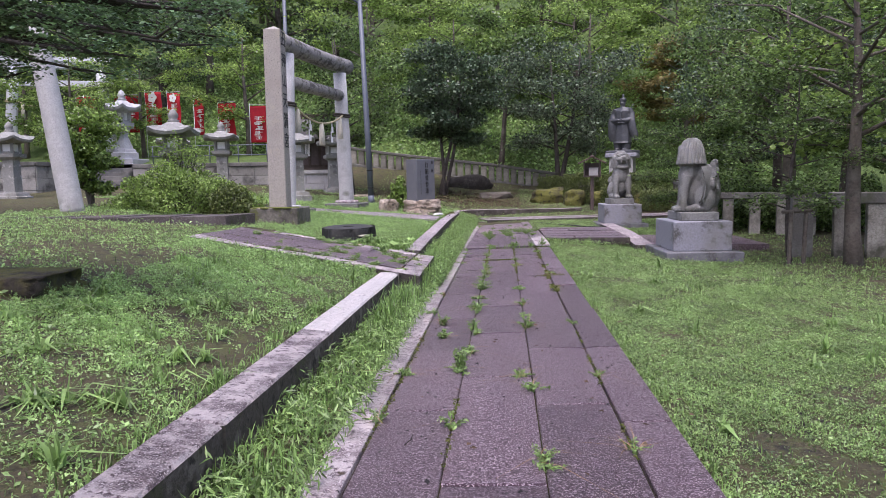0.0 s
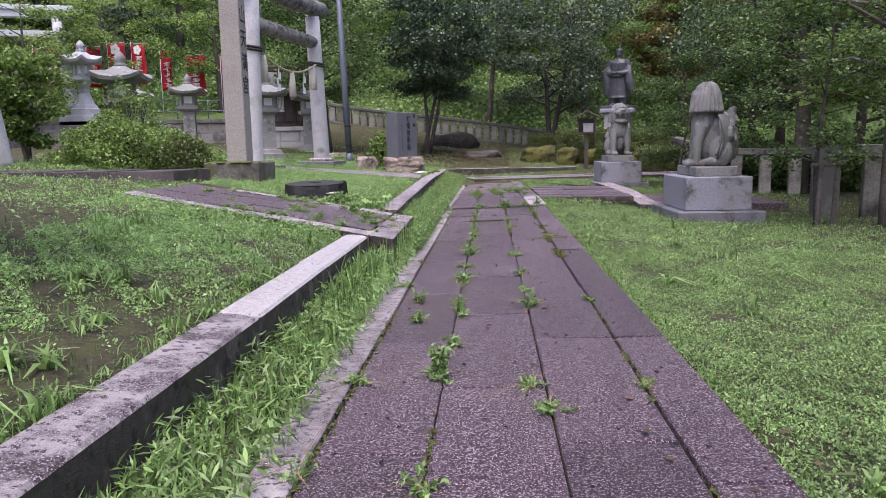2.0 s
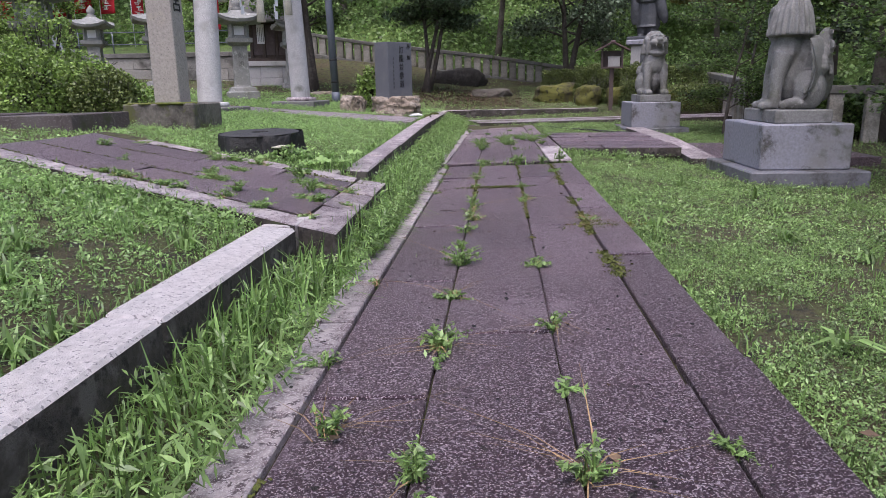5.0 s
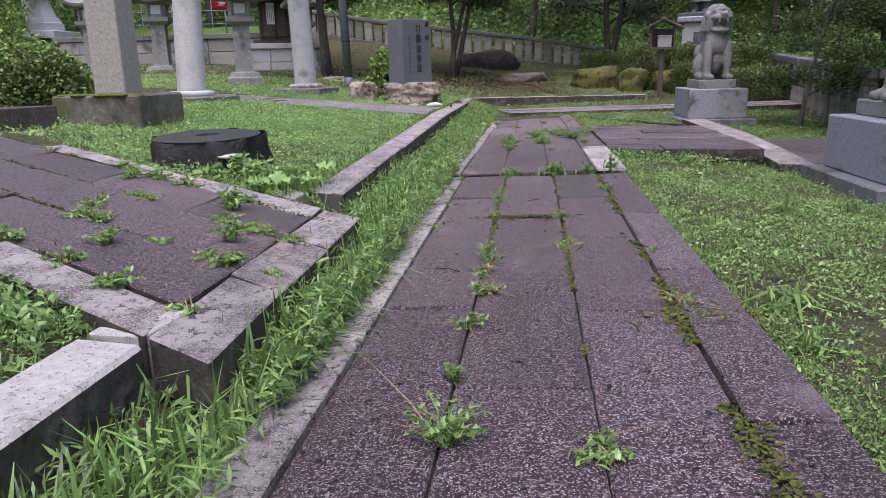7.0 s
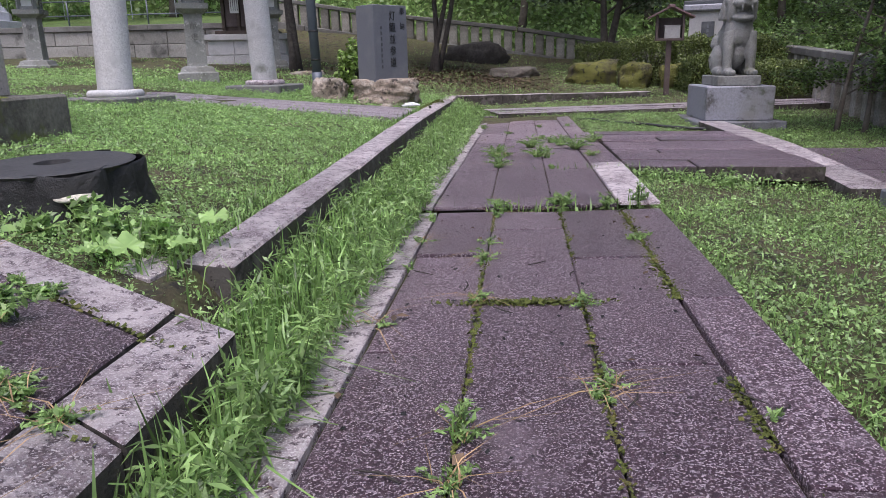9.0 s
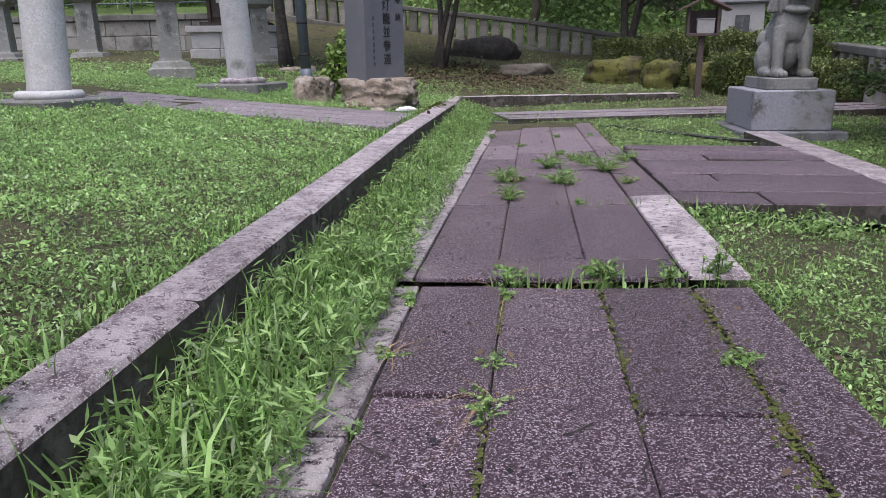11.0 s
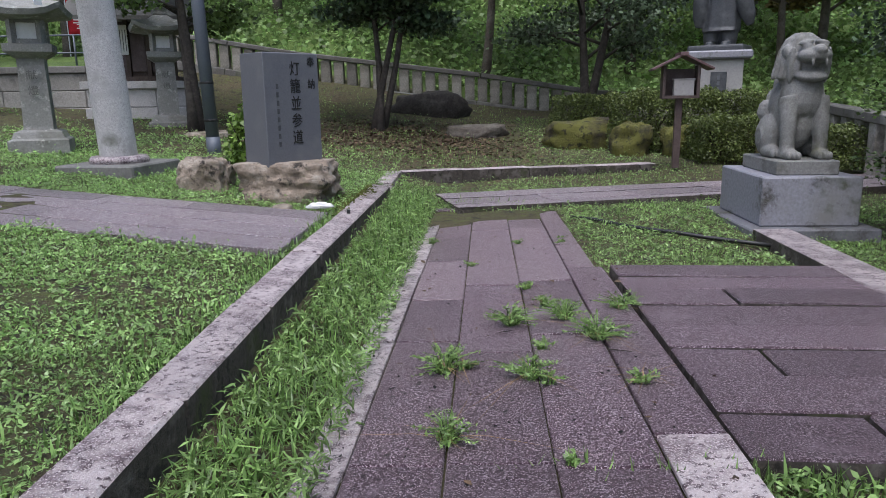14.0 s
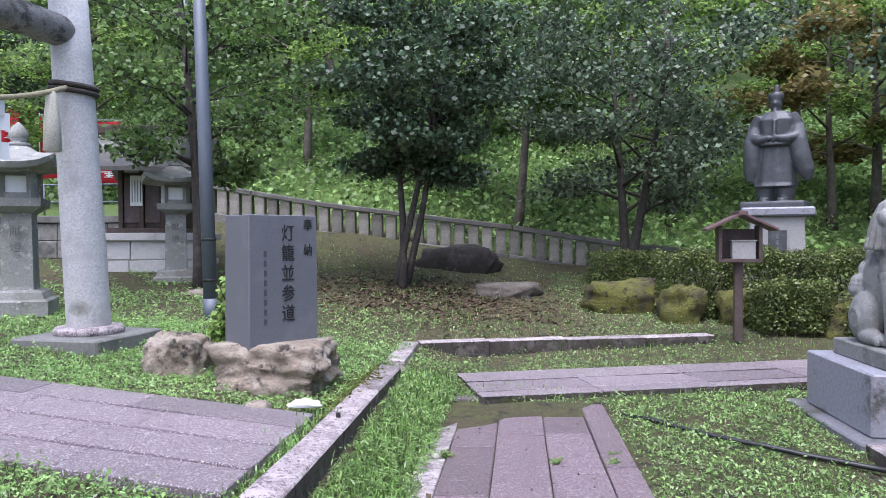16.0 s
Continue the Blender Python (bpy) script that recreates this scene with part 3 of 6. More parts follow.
def ramp_pt(u, v):
    """u along the side path, v across it."""
    a = (RA[0] + (RD[0] - RA[0]) * u, RA[1] + (RD[1] - RA[1]) * u)
    b = (RB[0] + (RC[0] - RB[0]) * u, RB[1] + (RC[1] - RB[1]) * u)
    return (a[0] + (b[0] - a[0]) * v, a[1] + (b[1] - a[1]) * v)


def ramp_slab(u0, u1, v0, v1, mt, lift=0.0):
    q = [ramp_pt(u1, v0), ramp_pt(u0, v0), ramp_pt(u0, v1), ramp_pt(u1, v1)]
    slab(ramp, mt, q, [0.155 + lift + 0.40 * max(u, 0) for u in (u1, u0, u0, u1)], thick=0.2, rng=rp, tilt=0.012, side=GRIMESHADE)


for k, (a, b) in enumerate(((0.0, 0.32), (0.32, 0.66), (0.66, 1.0))):
    ramp_slab(0.0, 0.075, a, b, EDGE, 0.004)
for v0, v1, cuts, mt in ((0.0, 0.12, (0.08, 0.4, 0.7, 1.0), EDGE), (0.125, 0.38, (0.08, 0.3, 0.55, 0.8, 1.0), SLAB), (0.385, 0.63, (0.08, 0.42, 0.66, 1.0), SLAB),
                         (0.635, 0.88, (0.08, 0.27, 0.52, 0.77, 1.0), SLAB), (0.885, 1.0, (0.08, 0.38, 0.68, 1.0), EDGE)):
    for a, b in zip(cuts, cuts[1:]):
        ramp_slab(a, b, v0, v1, mt)

torii_path = paving("side_path", "worn stone path leading through the torii gate")
for j, (a, b) in enumerate(((18.1, 18.5), (18.52, 18.98), (19.0, 19.45), (19.47, 19.88))):
    cuts = (-2.39, -3.5 - 0.3 * (j % 2), -4.6 - 0.2 * (j % 2), -5.8, -7.0, -8.4)
    for x1, x0 in zip(cuts, cuts[1:]):
        def tz(x):
            return 0.37 + 0.07 * (-2.6 - x)
        slab(torii_path, PALESHEEN, [(x0, a + 0.1 * (-2.6 - x0)), (x1, a + 0.1 * (-2.6 - x1)), (x1, b + 0.1 * (-2.6 - x1)), (x0, b + 0.1 * (-2.6 - x0))], [tz(x0), tz(x1), tz(x1), tz(x0)], rng=rp)

kerb_near = tagged(new("kerb"), "weathered stone kerb with pale lichen beside a weedy gutter", "kerb", kind="structure")
kerb_far = tagged(new("kerb"), "long low stone kerb along the upper lawn", "kerb", kind="structure")


def kerb_run(parent, inner, width, zs, cuts, mats=(EDGE,)):
    """Kerb stones along a line; inner: two plan points; cuts: fractions."""
    (xa, ya), (xb, yb) = inner
    for i, (u, v) in enumerate(zip(cuts, cuts[1:])):
        mat = mats[i % len(mats)]
        p = [(xa + (xb - xa) * t, ya + (yb - ya) * t) for t in (u, v)]
        z0, z1 = zs[0] + (zs[1] - zs[0]) * u, zs[0] + (zs[1] - zs[0]) * v
        slab(parent, mat, [(p[0][0] - width, p[0][1]), p[0], p[1], (p[1][0] - width, p[1][1])], [z0 + 0.02, z0, z1, z1 + 0.02], thick=0.3, rng=rp, tilt=0.008, bevel=0.016, name="kerb_stone", side=GRIMESHADE)


kerb_run(kerb_near, ((-2.0, -3.5), (-1.965, 8.62)), 0.255, (0.155, 0.165), (0, 0.2, 0.38, 0.537, 0.714, 0.85, 1.0), (KERB, KERB, KERB, KERB, CONC, CONC))
slab(kerb_near, CONC, [(-2.24, 8.70), (-1.99, 8.66), (-1.93, 8.88), (-2.22, 8.98)], (0.15, 0.17, 0.18, 0.15), thick=0.25, rng=rp, tilt=0.015, name="kerb_stone")
kerb_run(kerb_far, ((-2.02, 11.45), (-2.04, 18.0)), 0.25, (0.20, 0.345), (0, 0.18, 0.4, 0.61, 0.8, 1.0), (EDGE,))
kerb_run(kerb_far, ((-2.04, 18.01), (-2.03, 22.0)), 0.24, (0.345, 0.36), (0, 0.36, 0.7, 1.0), (EDGE,))
slab(kerb_far, EDGE, [(-2.72, 11.42), (-2.3, 11.22), (-2.28, 11.5), (-2.62, 11.68)], 0.20, thick=0.3, rng=rp)
kerb_back = tagged(new("kerb"), "pale-topped stone kerb edging the planted bank", "kerb", kind="structure")
for u, v in zip((0, 0.22, 0.48, 0.75), (0.22, 0.48, 0.75, 1.0)):
    def bk(t, w):
        return (-2.06 + 4.2 * t - 0.28 * w, 23.75 + 1.27 * t + 0.95 * w)
    slab(kerb_back, EDGE, [bk(u, 0), bk(v, 0), bk(v, 0.28), bk(u, 0.28)], 0.36 - 0.03 * u, thick=0.35, rng=rp, name="kerb_stone", side=GRIMESHADE)
for q in (((-2.28, 22.3), (-2.04, 22.3), (-2.06, 23.1), (-2.3, 23.1)), ((-2.3, 23.12), (-2.06, 23.12), (-2.08, 23.8), (-2.32, 23.8))):
    slab(kerb_back, EDGE, list(q), 0.37, thick=0.3, rng=rp, name="kerb_stone")
terrace = tagged(new("terrace_edge"), "dark stone slabs edging a low terrace", "kerb", kind="structure")
for k in range(7):
    a, b = k / 7, (k + 1) / 7
    def te(t, w):
        return (-5.75 - 6.5 * t + 0.25 * w, 12.45 - 2.0 * t + 0.9 * w)
    slab(terrace, DARKSLAB, [te(b, 0), te(a, 0), te(a, 1.0), te(b, 1.0)], 0.77 + 0.10 * a, thick=0.3, rng=rp)


# ---- torii gates ----
def torii(name, m, span, high, dia, mat, label, base=True, rope=True, lean=0.07, beam_over=0.55, beam_mat=None, round_beam=True, drop=(0.0, 0.0)):
    """A gate of two leaning round pillars, a top beam and a tie beam; its span runs along its own x."""
    t = thing(name, m, label, "torii gate")
    beam_mat = beam_mat or mat
    for sx, dz in ((-1, drop[0]), (1, drop[1])):
        bm = bmesh.new()
        foot, top = Vector((sx * span / 2, 0, dz)), Vector((sx * (span / 2 - high * lean), 0, high))
        k = [foot.lerp(top, u) for u in (0, 0.03, 0.25, 0.5, 0.75, 1.0)]
        tube(bm, k, [dia * 0.52, dia * 0.5, dia * 0.49, dia * 0.465, dia * 0.44, dia * 0.42], 28)
        part("pillar", bm, mat, t, "speckled pale granite" if beam_mat is not mat else "", smooth=True)
        if base:
            bm = bmesh.new()
            lathe(bm, [(dia * 0.78, -0.02), (dia * 0.8, 0.04), (dia * 0.74, 0.075), (dia * 0.5, 0.08)], 28, (foot.x, 0, dz))
            part("base_ring", bm, PALE if sx < 0 else EDGE, t, smooth=True)
            bm = bmesh.new()
            box(bm, (foot.x, 0, dz - 0.30), (1.12, 1.08, 0.29), radians(4 * sx), 0.02)
            part("base_slab", bm, CAPM, t, "dark worn slab")
    w = span / 2 - high * lean + beam_over
    bm = bmesh.new()
    if round_beam:
        n = 9
        pts = [(-w + 2 * w * i / n, 0, high + dia * 0.48 + 0.05 * (2 * i / n - 1) ** 2) for i in range(n + 1)]
        tube(bm, pts, [dia * 0.5] * (n + 1), 26)
    else:
        box(bm, (0, 0, high), (2 * w, dia * 0.8, dia * 0.55), 0, 0.02)
        box(bm, (0, 0, high + dia * 0.55), (2 * w + 0.3, dia * 1.1, dia * 0.4), 0, 0.02)
    part("top_beam", bm, beam_mat, t, "mossy stained round beam" if round_beam else "", smooth=round_beam)
    hn = high - dia * 1.5
    wn_ = span / 2 - hn * lean
    bm = bmesh.new()
    if round_beam:
        tube(bm, [(-wn_ - dia * 0.2, 0, hn), (0, 0, hn), (wn_ + dia * 0.2, 0, hn)], [dia * 0.37] * 3, 24)
    else:
        box(bm, (0, 0, hn), (2 * wn_ + 0.9, dia * 0.5, dia * 0.5), 0, 0.015)
    part("tie_beam", bm, beam_mat, t, smooth=round_beam)
    if rope:
        hr = hn - dia * 1.35
        wr = span / 2 - hr * lean - dia * 0.46
        bm = bmesh.new()
        pts = [(-wr + 2 * wr * i / 16, -0.1, hr - 0.34 * (1 - (2 * i / 16 - 1) ** 2)) for i in range(17)]
        tube(bm, pts, [0.028] * 17, 8)
        part("straw_rope", bm, ROPE, t, smooth=True)
        for sx in (-1, 1):
            bm = bmesh.new()
            cx = sx * (span / 2 - hr * lean)
            for q in (0, 0.06):
                pts = [(cx + dia * 0.5 * math.cos(a), dia * 0.5 * math.sin(a), hr + q + 0.03 * math.sin(a)) for a in [2 * math.pi * i / 20 for i in range(21)]]
                tube(bm, pts, [0.03] * 21, 7)
            part("rope_binding", bm, DARKBARK if not beam_mat == WHITEPAINT else ROPE, t, smooth=True)
        for i, u in enumerate((-0.88, -0.42, 0.05, 0.5, 0.88)):
            z = hr - 0.34 * (1 - u * u)
            bm = bmesh.new()
            if i % 2 == 0:
                lathe(bm, [(0.03, 0.0), (0.055, -0.06), (0.075, -0.3), (0.085, -0.62), (0.07, -0.63)][::-1], 14, (u * wr, -0.1, z), 0, 0.09, 7)
                part("tassel", bm, TASSEL, t, smooth=True)
            else:
                for k, (dx, dz) in enumerate(((0, 0), (0.05, -0.14), (-0.02, -0.28), (0.06, -0.42))):
                    box(bm, (u * wr + dx, -0.1 + 0.012 * k, z - 0.17 + dz), (0.1, 0.006, 0.17), 0.2 * (-1) ** k)
                part("paper_streamer", bm, PAPER, t)
    return t


# the gate spans the torii path; its own x runs along the world's y
torii("torii_gate", pose(-5.92, 19.85, 0.73, 0, 0, 79.6), 3.97, 3.98, 0.46, PALE, "grey speckled stone torii gate with mossy round beams", beam_mat=DARKTOP, beam_over=0.6, drop=(-0.02, 0.0))
torii("torii_gate", pose(-10.8, 12.2, 0.80, 0, 0, 33), 3.8, 4.35, 0.44, PALE, "pale granite torii gate with a leaning pillar", rope=False, base=False, lean=0.12)
torii("torii_gate", pose(-20.6, 30.6, 3.0, 0, 0, 20), 4.2, 3.7, 0.52, WHITEPAINT, "white painted torii gate on the upper terrace", base=False, lean=0.09, round_beam=False)


def stone_pillar():
    t = thing("stone_pillar", pose(-5.2, 14.0, 0.42, 0, 0, 0), "tall square buff stone pillar with carved shrine name", "stone pillar")
    bm = bmesh.new()
    box(bm, (0, 0, 0.44), (0.36, 0.36, 3.55), 0, 0.012, 0.96)
    part("shaft", bm, PILLAR, t)
    bm = bmesh.new()
    lathe(bm, [(0.36 * 0.96 * 0.7, 3.985), (0.02, 4.07)], 4, (0, 0, 0), math.pi / 4)
    part("cap", bm, PILLAR, t, "low pyramid top")
    bm = bmesh.new()
    box(bm, (0, 0, 0.07), (0.98, 0.96, 0.37), 0, 0.02)
    part("base_block", bm, MOSSBASE, t, "stained block with mossy top")
    bm = bmesh.new()
    for s in (-1, 1):
        box(bm, (s * 0.32, 0, -0.2), (0.62, 1.24, 0.27), 0, 0.02)
    part("base_slab", bm, MOSSBASE, t)
    bm = bmesh.new()
    rr = random.Random(3)
    for k in range(70):
        a = rr.uniform(-0.45, 0.45)
        blob(bm, (a, -0.37 + rr.uniform(-0.10, 0.15), 0.437), (rr.uniform(0.04, 0.1), rr.uniform(0.03, 0.07), 0.018), (0, 0, 0), 8)
    part("moss", bm, MOSS, t, "yellow-green moss cushions", smooth=True)
    writing("田神山天満宮", 0.29, INK, t, pose(0.1755, 0.0, 3.80, 89.87, 0, 90), step=1.4, tall=1.15)
    return t


stone_pillar()


# ---- stone lanterns ----
def lantern(m, style, label, mat, s=1.0, text=""):
    """A stone lantern: base, shaft, platform, fire box, roof and finial. style: 'round' (6-sided) or 'square'."""
    t = thing("stone_lantern", m, label, "stone lantern", "lanterns of the precinct")
    n = 4 if style == "square" else 6
    tn = math.pi / 4 if n == 4 else 0
    q = 1.25 if n == 4 else 1.0
    bm = bmesh.new()
    lathe(bm, [(0.46 * q, -0.1), (0.46 * q, 0.1), (0.40 * q, 0.13), (0.36 * q, 0.22), (0.28 * q, 0.25)], n, (0, 0, 0), tn)
    part("base", bm, mat, t)
    bm = bmesh.new()
    if style == "waist":
        lathe(bm, [(0.30, 0.24), (0.27, 0.34), (0.15, 0.62), (0.14, 0.7), (0.24, 0.86)], 6)
        zt = 0.86
    else:
        lathe(bm, [(0.235 * q, 0.25), (0.225 * q, 0.30), (0.205 * q, 1.25), (0.21 * q, 1.3)], n, (0, 0, 0), tn)
        zt = 1.3
    part("shaft", bm, mat, t)
    bm = bmesh.new()
    lathe(bm, [(0.22 * q, zt), (0.36 * q, zt + 0.09), (0.37 * q, zt + 0.2), (0.30 * q, zt + 0.21)], n, (0, 0, 0), tn)
    part("platform", bm, mat, t)
    r, z0, z1 = 0.24 * q, zt + 0.21, zt + 0.56
    for i in range(n):
        a = tn + 2 * math.pi * i / n
        bm = bmesh.new()
        box(bm, (r * 0.9 * math.cos(a), r * 0.9 * math.sin(a), z0), (0.09, 0.09, z1 - z0), a)
        part("corner_post", bm, mat, t)
    bm = bmesh.new()
    lathe(bm, [(r, z0), (r, z0 + 0.07)], n, (0, 0, 0), tn)
    part("sill", bm, mat, t)
    bm = bmesh.new()
    lathe(bm, [(r, z1 - 0.05), (r, z1)], n, (0, 0, 0), tn)
    part("lintel", bm, mat, t)
    bm = bmesh.new()
    lathe(bm, [(r * 0.82, z0 + 0.03), (r * 0.82, z1 - 0.02)], n, (0, 0, 0), tn)
    part("light_panel", bm, PAPER, t, "pale window panel")
    bm = bmesh.new()
    rows = []
    for i, (rr, zz) in enumerate(((0.30, z1 - 0.01), (0.60, z1 + 0.02), (0.63, z1 + 0.10), (0.45, z1 + 0.16), (0.28, z1 + 0.27), (0.14, z1 + 0.36))):
        rows.append((rr * (1.15 if n == 4 else 1.0), zz))
    k0 = len(bm.verts)
    lathe(bm, rows, 24, (0, 0, 0), tn, 0.0, 0)
    for v in bm.verts:
        a = math.atan2(v.co.y, v.co.x) - tn
        f = abs(((a / (2 * math.pi) * n) % 1) - 0.5) * 2
        d = math.hypot(v.co.x, v.co.y)
        k = 0.86 + 0.16 * f ** 2
        v.co.x *= k
        v.co.y *= k
        if d > 0.4:
            v.co.z += 0.11 * f ** 3 * (d / 0.63)
    part("roof", bm, mat, t)
    bm = bmesh.new()
    zf = z1 + 0.35
    lathe(bm, [(0.13, zf), (0.15, zf + 0.05), (0.09, zf + 0.08), (0.12, zf + 0.13), (0.125, zf + 0.2), (0.07, zf + 0.29), (0.01, zf + 0.35)], 16)
    part("finial", bm, mat, t, smooth=True)
    if text:
        writing(text, 0.15, CARVED, t, pose(0, -0.19 * q, 1.05, 90, 0, 0), step=1.5)
    t.scale = (s, s, s)
    return t


PALESTONE = material("new_pale_granite", (0.42, 0.42, 0.45), 0.7, [(2.5, 0.5, 0.7, (0.3, 0.3, 0.32), 9), (60, 0.58, 0.64, (0.25, 0.25, 0.27), 2)], (40, 0.15), (120, 0.3, 0.005))
CARVED = material("shadowed_carving", (0.13, 0.13, 0.12), 0.9, [], (40, 0.2), None)
LANT = material("lantern_stone", (0.25, 0.25, 0.235), 0.85, [(1.8, 0.5, 0.64, (0.16, 0.16, 0.14), 9), (9, 0.58, 0.68, (0.48, 0.47, 0.44), 7), (2.6, 0.64, 0.74, (0.10, 0.11, 0.06), 8)], (40, 0.2), (110, 0.4, 0.008))
lantern(pose(-7.6, 23.4, 0.84, 0, 0, 25), "square", "grey stone lantern with a square shaft on the lawn", LANT, 1.0, "献燈")
lantern(pose(-7.3, 27.3, 0.95, 0, 0, 25), "square", "grey stone lantern with carved shaft beside the small shrine", LANT, 1.0, "献燈")
lantern(pose(-11.95, 27.7, 1.05, 0, 0, 15), "square", "grey stone lantern with a broad roof before the wall", LANT, 1.12, "奉燈")
lantern(pose(-13.4, 26.5, 1.08, 0, 0, 15), "square", "grey stone lantern with a narrow carved shaft", LANT, 1.0, "献燈")
lantern(pose(-8.3, 15.9, 0.76, 0, 0, 12), "square", "tall lichened stone lantern rising behind a shrub", LANT, 0.93, "奉納")
lantern(pose(-17.6, 30.5, 2.72, 0, 0, 0), "waist", "new pale stone lantern with a waisted shaft on the terrace", PALESTONE, 1.4)
bm = bmesh.new()
box(bm, (-17.6, 30.5, 2.1), (1.5, 1.5, 0.50), 0, 0.02)
tagged(part("lantern_base", bm, PALESTONE), "low pale stone block under the new lantern", "base")
lantern(pose(-18.3, 24.0, 0.95, 0, 0, 0), "square", "stone lantern with a tapering shaft beside the wall", LANT, 1.1)


# ---- guardian lions and their pedestals ----
def pedestal(m, label):
    t = thing("pedestal", m, label, "pedestal", "pedestals of the lion dogs")
    bm = bmesh.new()
    box(bm, (0, 0, -0.22), (1.38, 1.62, 0.312), 0, 0.015)
    part("plinth", bm, PLINTHM, t, "darker stained slab")
    bm = bmesh.new()
    box(bm, (0, 0, 0.092), (1.06, 1.28, 0.515), 0, 0.015)
    part("block", bm, CONCRETE, t, "grey block stained dark along its foot")
    bm = bmesh.new()
    box(bm, (0, 0, 0.607), (0.68, 0.98, 0.15), 0, 0.012)
    part("top_slab", bm, STATUE, t)
    return t


def sculpt(name, bm, mat, m, voxel, label, category, smooth_n=4):
    """Joins overlapping volumes into one carved body."""
    ob = part(name, bm, mat)
    ob.matrix_world = m
    r = ob.modifiers.new("join", "REMESH")
    r.mode, r.voxel_size, r.use_smooth_shade = "VOXEL", voxel, True
    s = ob.modifiers.new("soften", "SMOOTH")
    s.factor, s.iterations = 0.5, smooth_n
    return tagged(ob, label, category)


def lion(m, label, roar=True, turn=0):
    """A seated lion dog facing its own -y."""
    bm = bmesh.new()
    # trunk, chest and haunches
    blob(bm, (0, 0.06, 0.42), (0.20, 0.27, 0.36), (-28, 0, 0))
    blob(bm, (0, -0.10, 0.58), (0.225, 0.19, 0.25), (-10, 0, 0))
    blob(bm, (0, 0.22, 0.24), (0.26, 0.24, 0.24))
    blob(bm, (0, 0.16, 0.50), (0.21, 0.22, 0.27), (-16, 0, 0))
    for s in (-1, 1):
        blob(bm, (s * 0.19, 0.18, 0.2), (0.13, 0.21, 0.21))
        blob(bm, (s * 0.23, 0.02, 0.06), (0.085, 0.18, 0.065))
        for k in (-1, 0, 1):
            blob(bm, (s * 0.23 + k * 0.045, -0.13, 0.045), (0.028, 0.045, 0.038), (0, 0, 0), 8)
        # fore legs
        tube(bm, [(s * 0.15, -0.14, 0.56), (s * 0.17, -0.2, 0.34), (s * 0.175, -0.21, 0.18), (s * 0.175, -0.22, 0.02)], [0.115, 0.085, 0.072, 0.08], 14)
        blob(bm, (s * 0.165, -0.26, 0.05), (0.09, 0.11, 0.055))
        for k in (-1, 0, 1):
            blob(bm, (s * 0.165 + k * 0.05, -0.35, 0.042), (0.03, 0.045, 0.04), (0, 0, 0), 8)
    if not roar:
        blob(bm, (0, 0.0, 0.30), (0.17, 0.17, 0.26))
        blob(bm, (0, 0.32, 0.40), (0.19, 0.17, 0.32))
    # head
    kh = len(bm.verts)
    blob(bm, (0, -0.09, 0.92), (0.18, 0.18, 0.19))
    blob(bm, (0, -0.27, 0.94), (0.175, 0.145, 0.075))
    blob(bm, (0, -0.36, 0.985), (0.072, 0.075, 0.05))
    blob(bm, (0, -0.23, 0.765), (0.165, 0.15, 0.055), (10, 0, 0))
    if not roar:
        blob(bm, (0, -0.27, 0.86), (0.13, 0.12, 0.06))
    for s in (-1, 1):
        blob(bm, (s * 0.08, -0.27, 1.015), (0.055, 0.05, 0.04))
        blob(bm, (s * 0.085, -0.25, 1.055), (0.08, 0.055, 0.026), (0, s * 10, 0))
        blob(bm, (s * 0.19, -0.10, 0.98), (0.05, 0.085, 0.06), (30, 0, 0))
        blob(bm, (s * 0.14, -0.19, 0.85), (0.045, 0.06, 0.085))
        # ear lappets of the mane
        for k in range(4):
            blob(bm, (s * (0.185 - 0.005 * k), -0.19 + 0.06 * k, 0.86 - 0.015 * k), (0.045, 0.038, 0.17), (8, 0, 0), 10)
    # fluted mane falling round the back of the head
    k0 = len(bm.verts)
    lathe(bm, [(0.262, 0.74), (0.268, 0.76), (0.248, 0.86), (0.215, 0.99), (0.16, 1.10), (0.08, 1.155)], 132, (0, -0.01, 0), 0, 0.07, 22)
    bm.verts.ensure_lookup_table()
    for v in bm.verts[k0:]:
        if v.co.y < -0.13:
            v.co.y = -0.13 + (v.co.y + 0.13) * 0.2
    # teeth
    for s in (-0.07, 0.07):
        blob(bm, (s, -0.385, 0.875), (0.016, 0.016, 0.035), (0, 0, 0), 8)
    bm.verts.ensure_lookup_table()
    ca, sa = math.cos(radians(turn)), math.sin(radians(turn))
    for v in bm.verts[kh:]:
        dx, dy = v.co.x, v.co.y + 0.06
        v.co.x, v.co.y = dx * ca - dy * sa, dx * sa + dy * ca - 0.06
    # flame tail with curls
    blob(bm, (0.0, 0.36, 0.40), (0.17, 0.15, 0.33), (10, 0, 0))
    blob(bm, (0.0, 0.36, 0.66), (0.10, 0.10, 0.16), (-12, 0, 0))
    for k, (x, y, z, r) in enumerate(((-0.09, 0.42, 0.3, 0.09), (0.12, 0.42, 0.34, 0.09), (-0.05, 0.44, 0.56, 0.08), (0.09, 0.43, 0.6, 0.075), (0.02, 0.42, 0.74, 0.06))):
        pts = [(x + r * (1 - i / 26) * math.cos(i * 0.55), y, z + r * (1 - i / 26) * math.sin(i * 0.55)) for i in range(22)]
        tube(bm, pts, [0.03 - 0.0006 * i for i in range(22)], 7)
    for x, y, z, r in ((-0.20, 0.31, 0.44, 0.085), (0.20, 0.31, 0.44, 0.085), (-0.12, 0.35, 0.55, 0.06), (0.13, 0.35, 0.55, 0.06)):
        k0 = len(bm.verts)
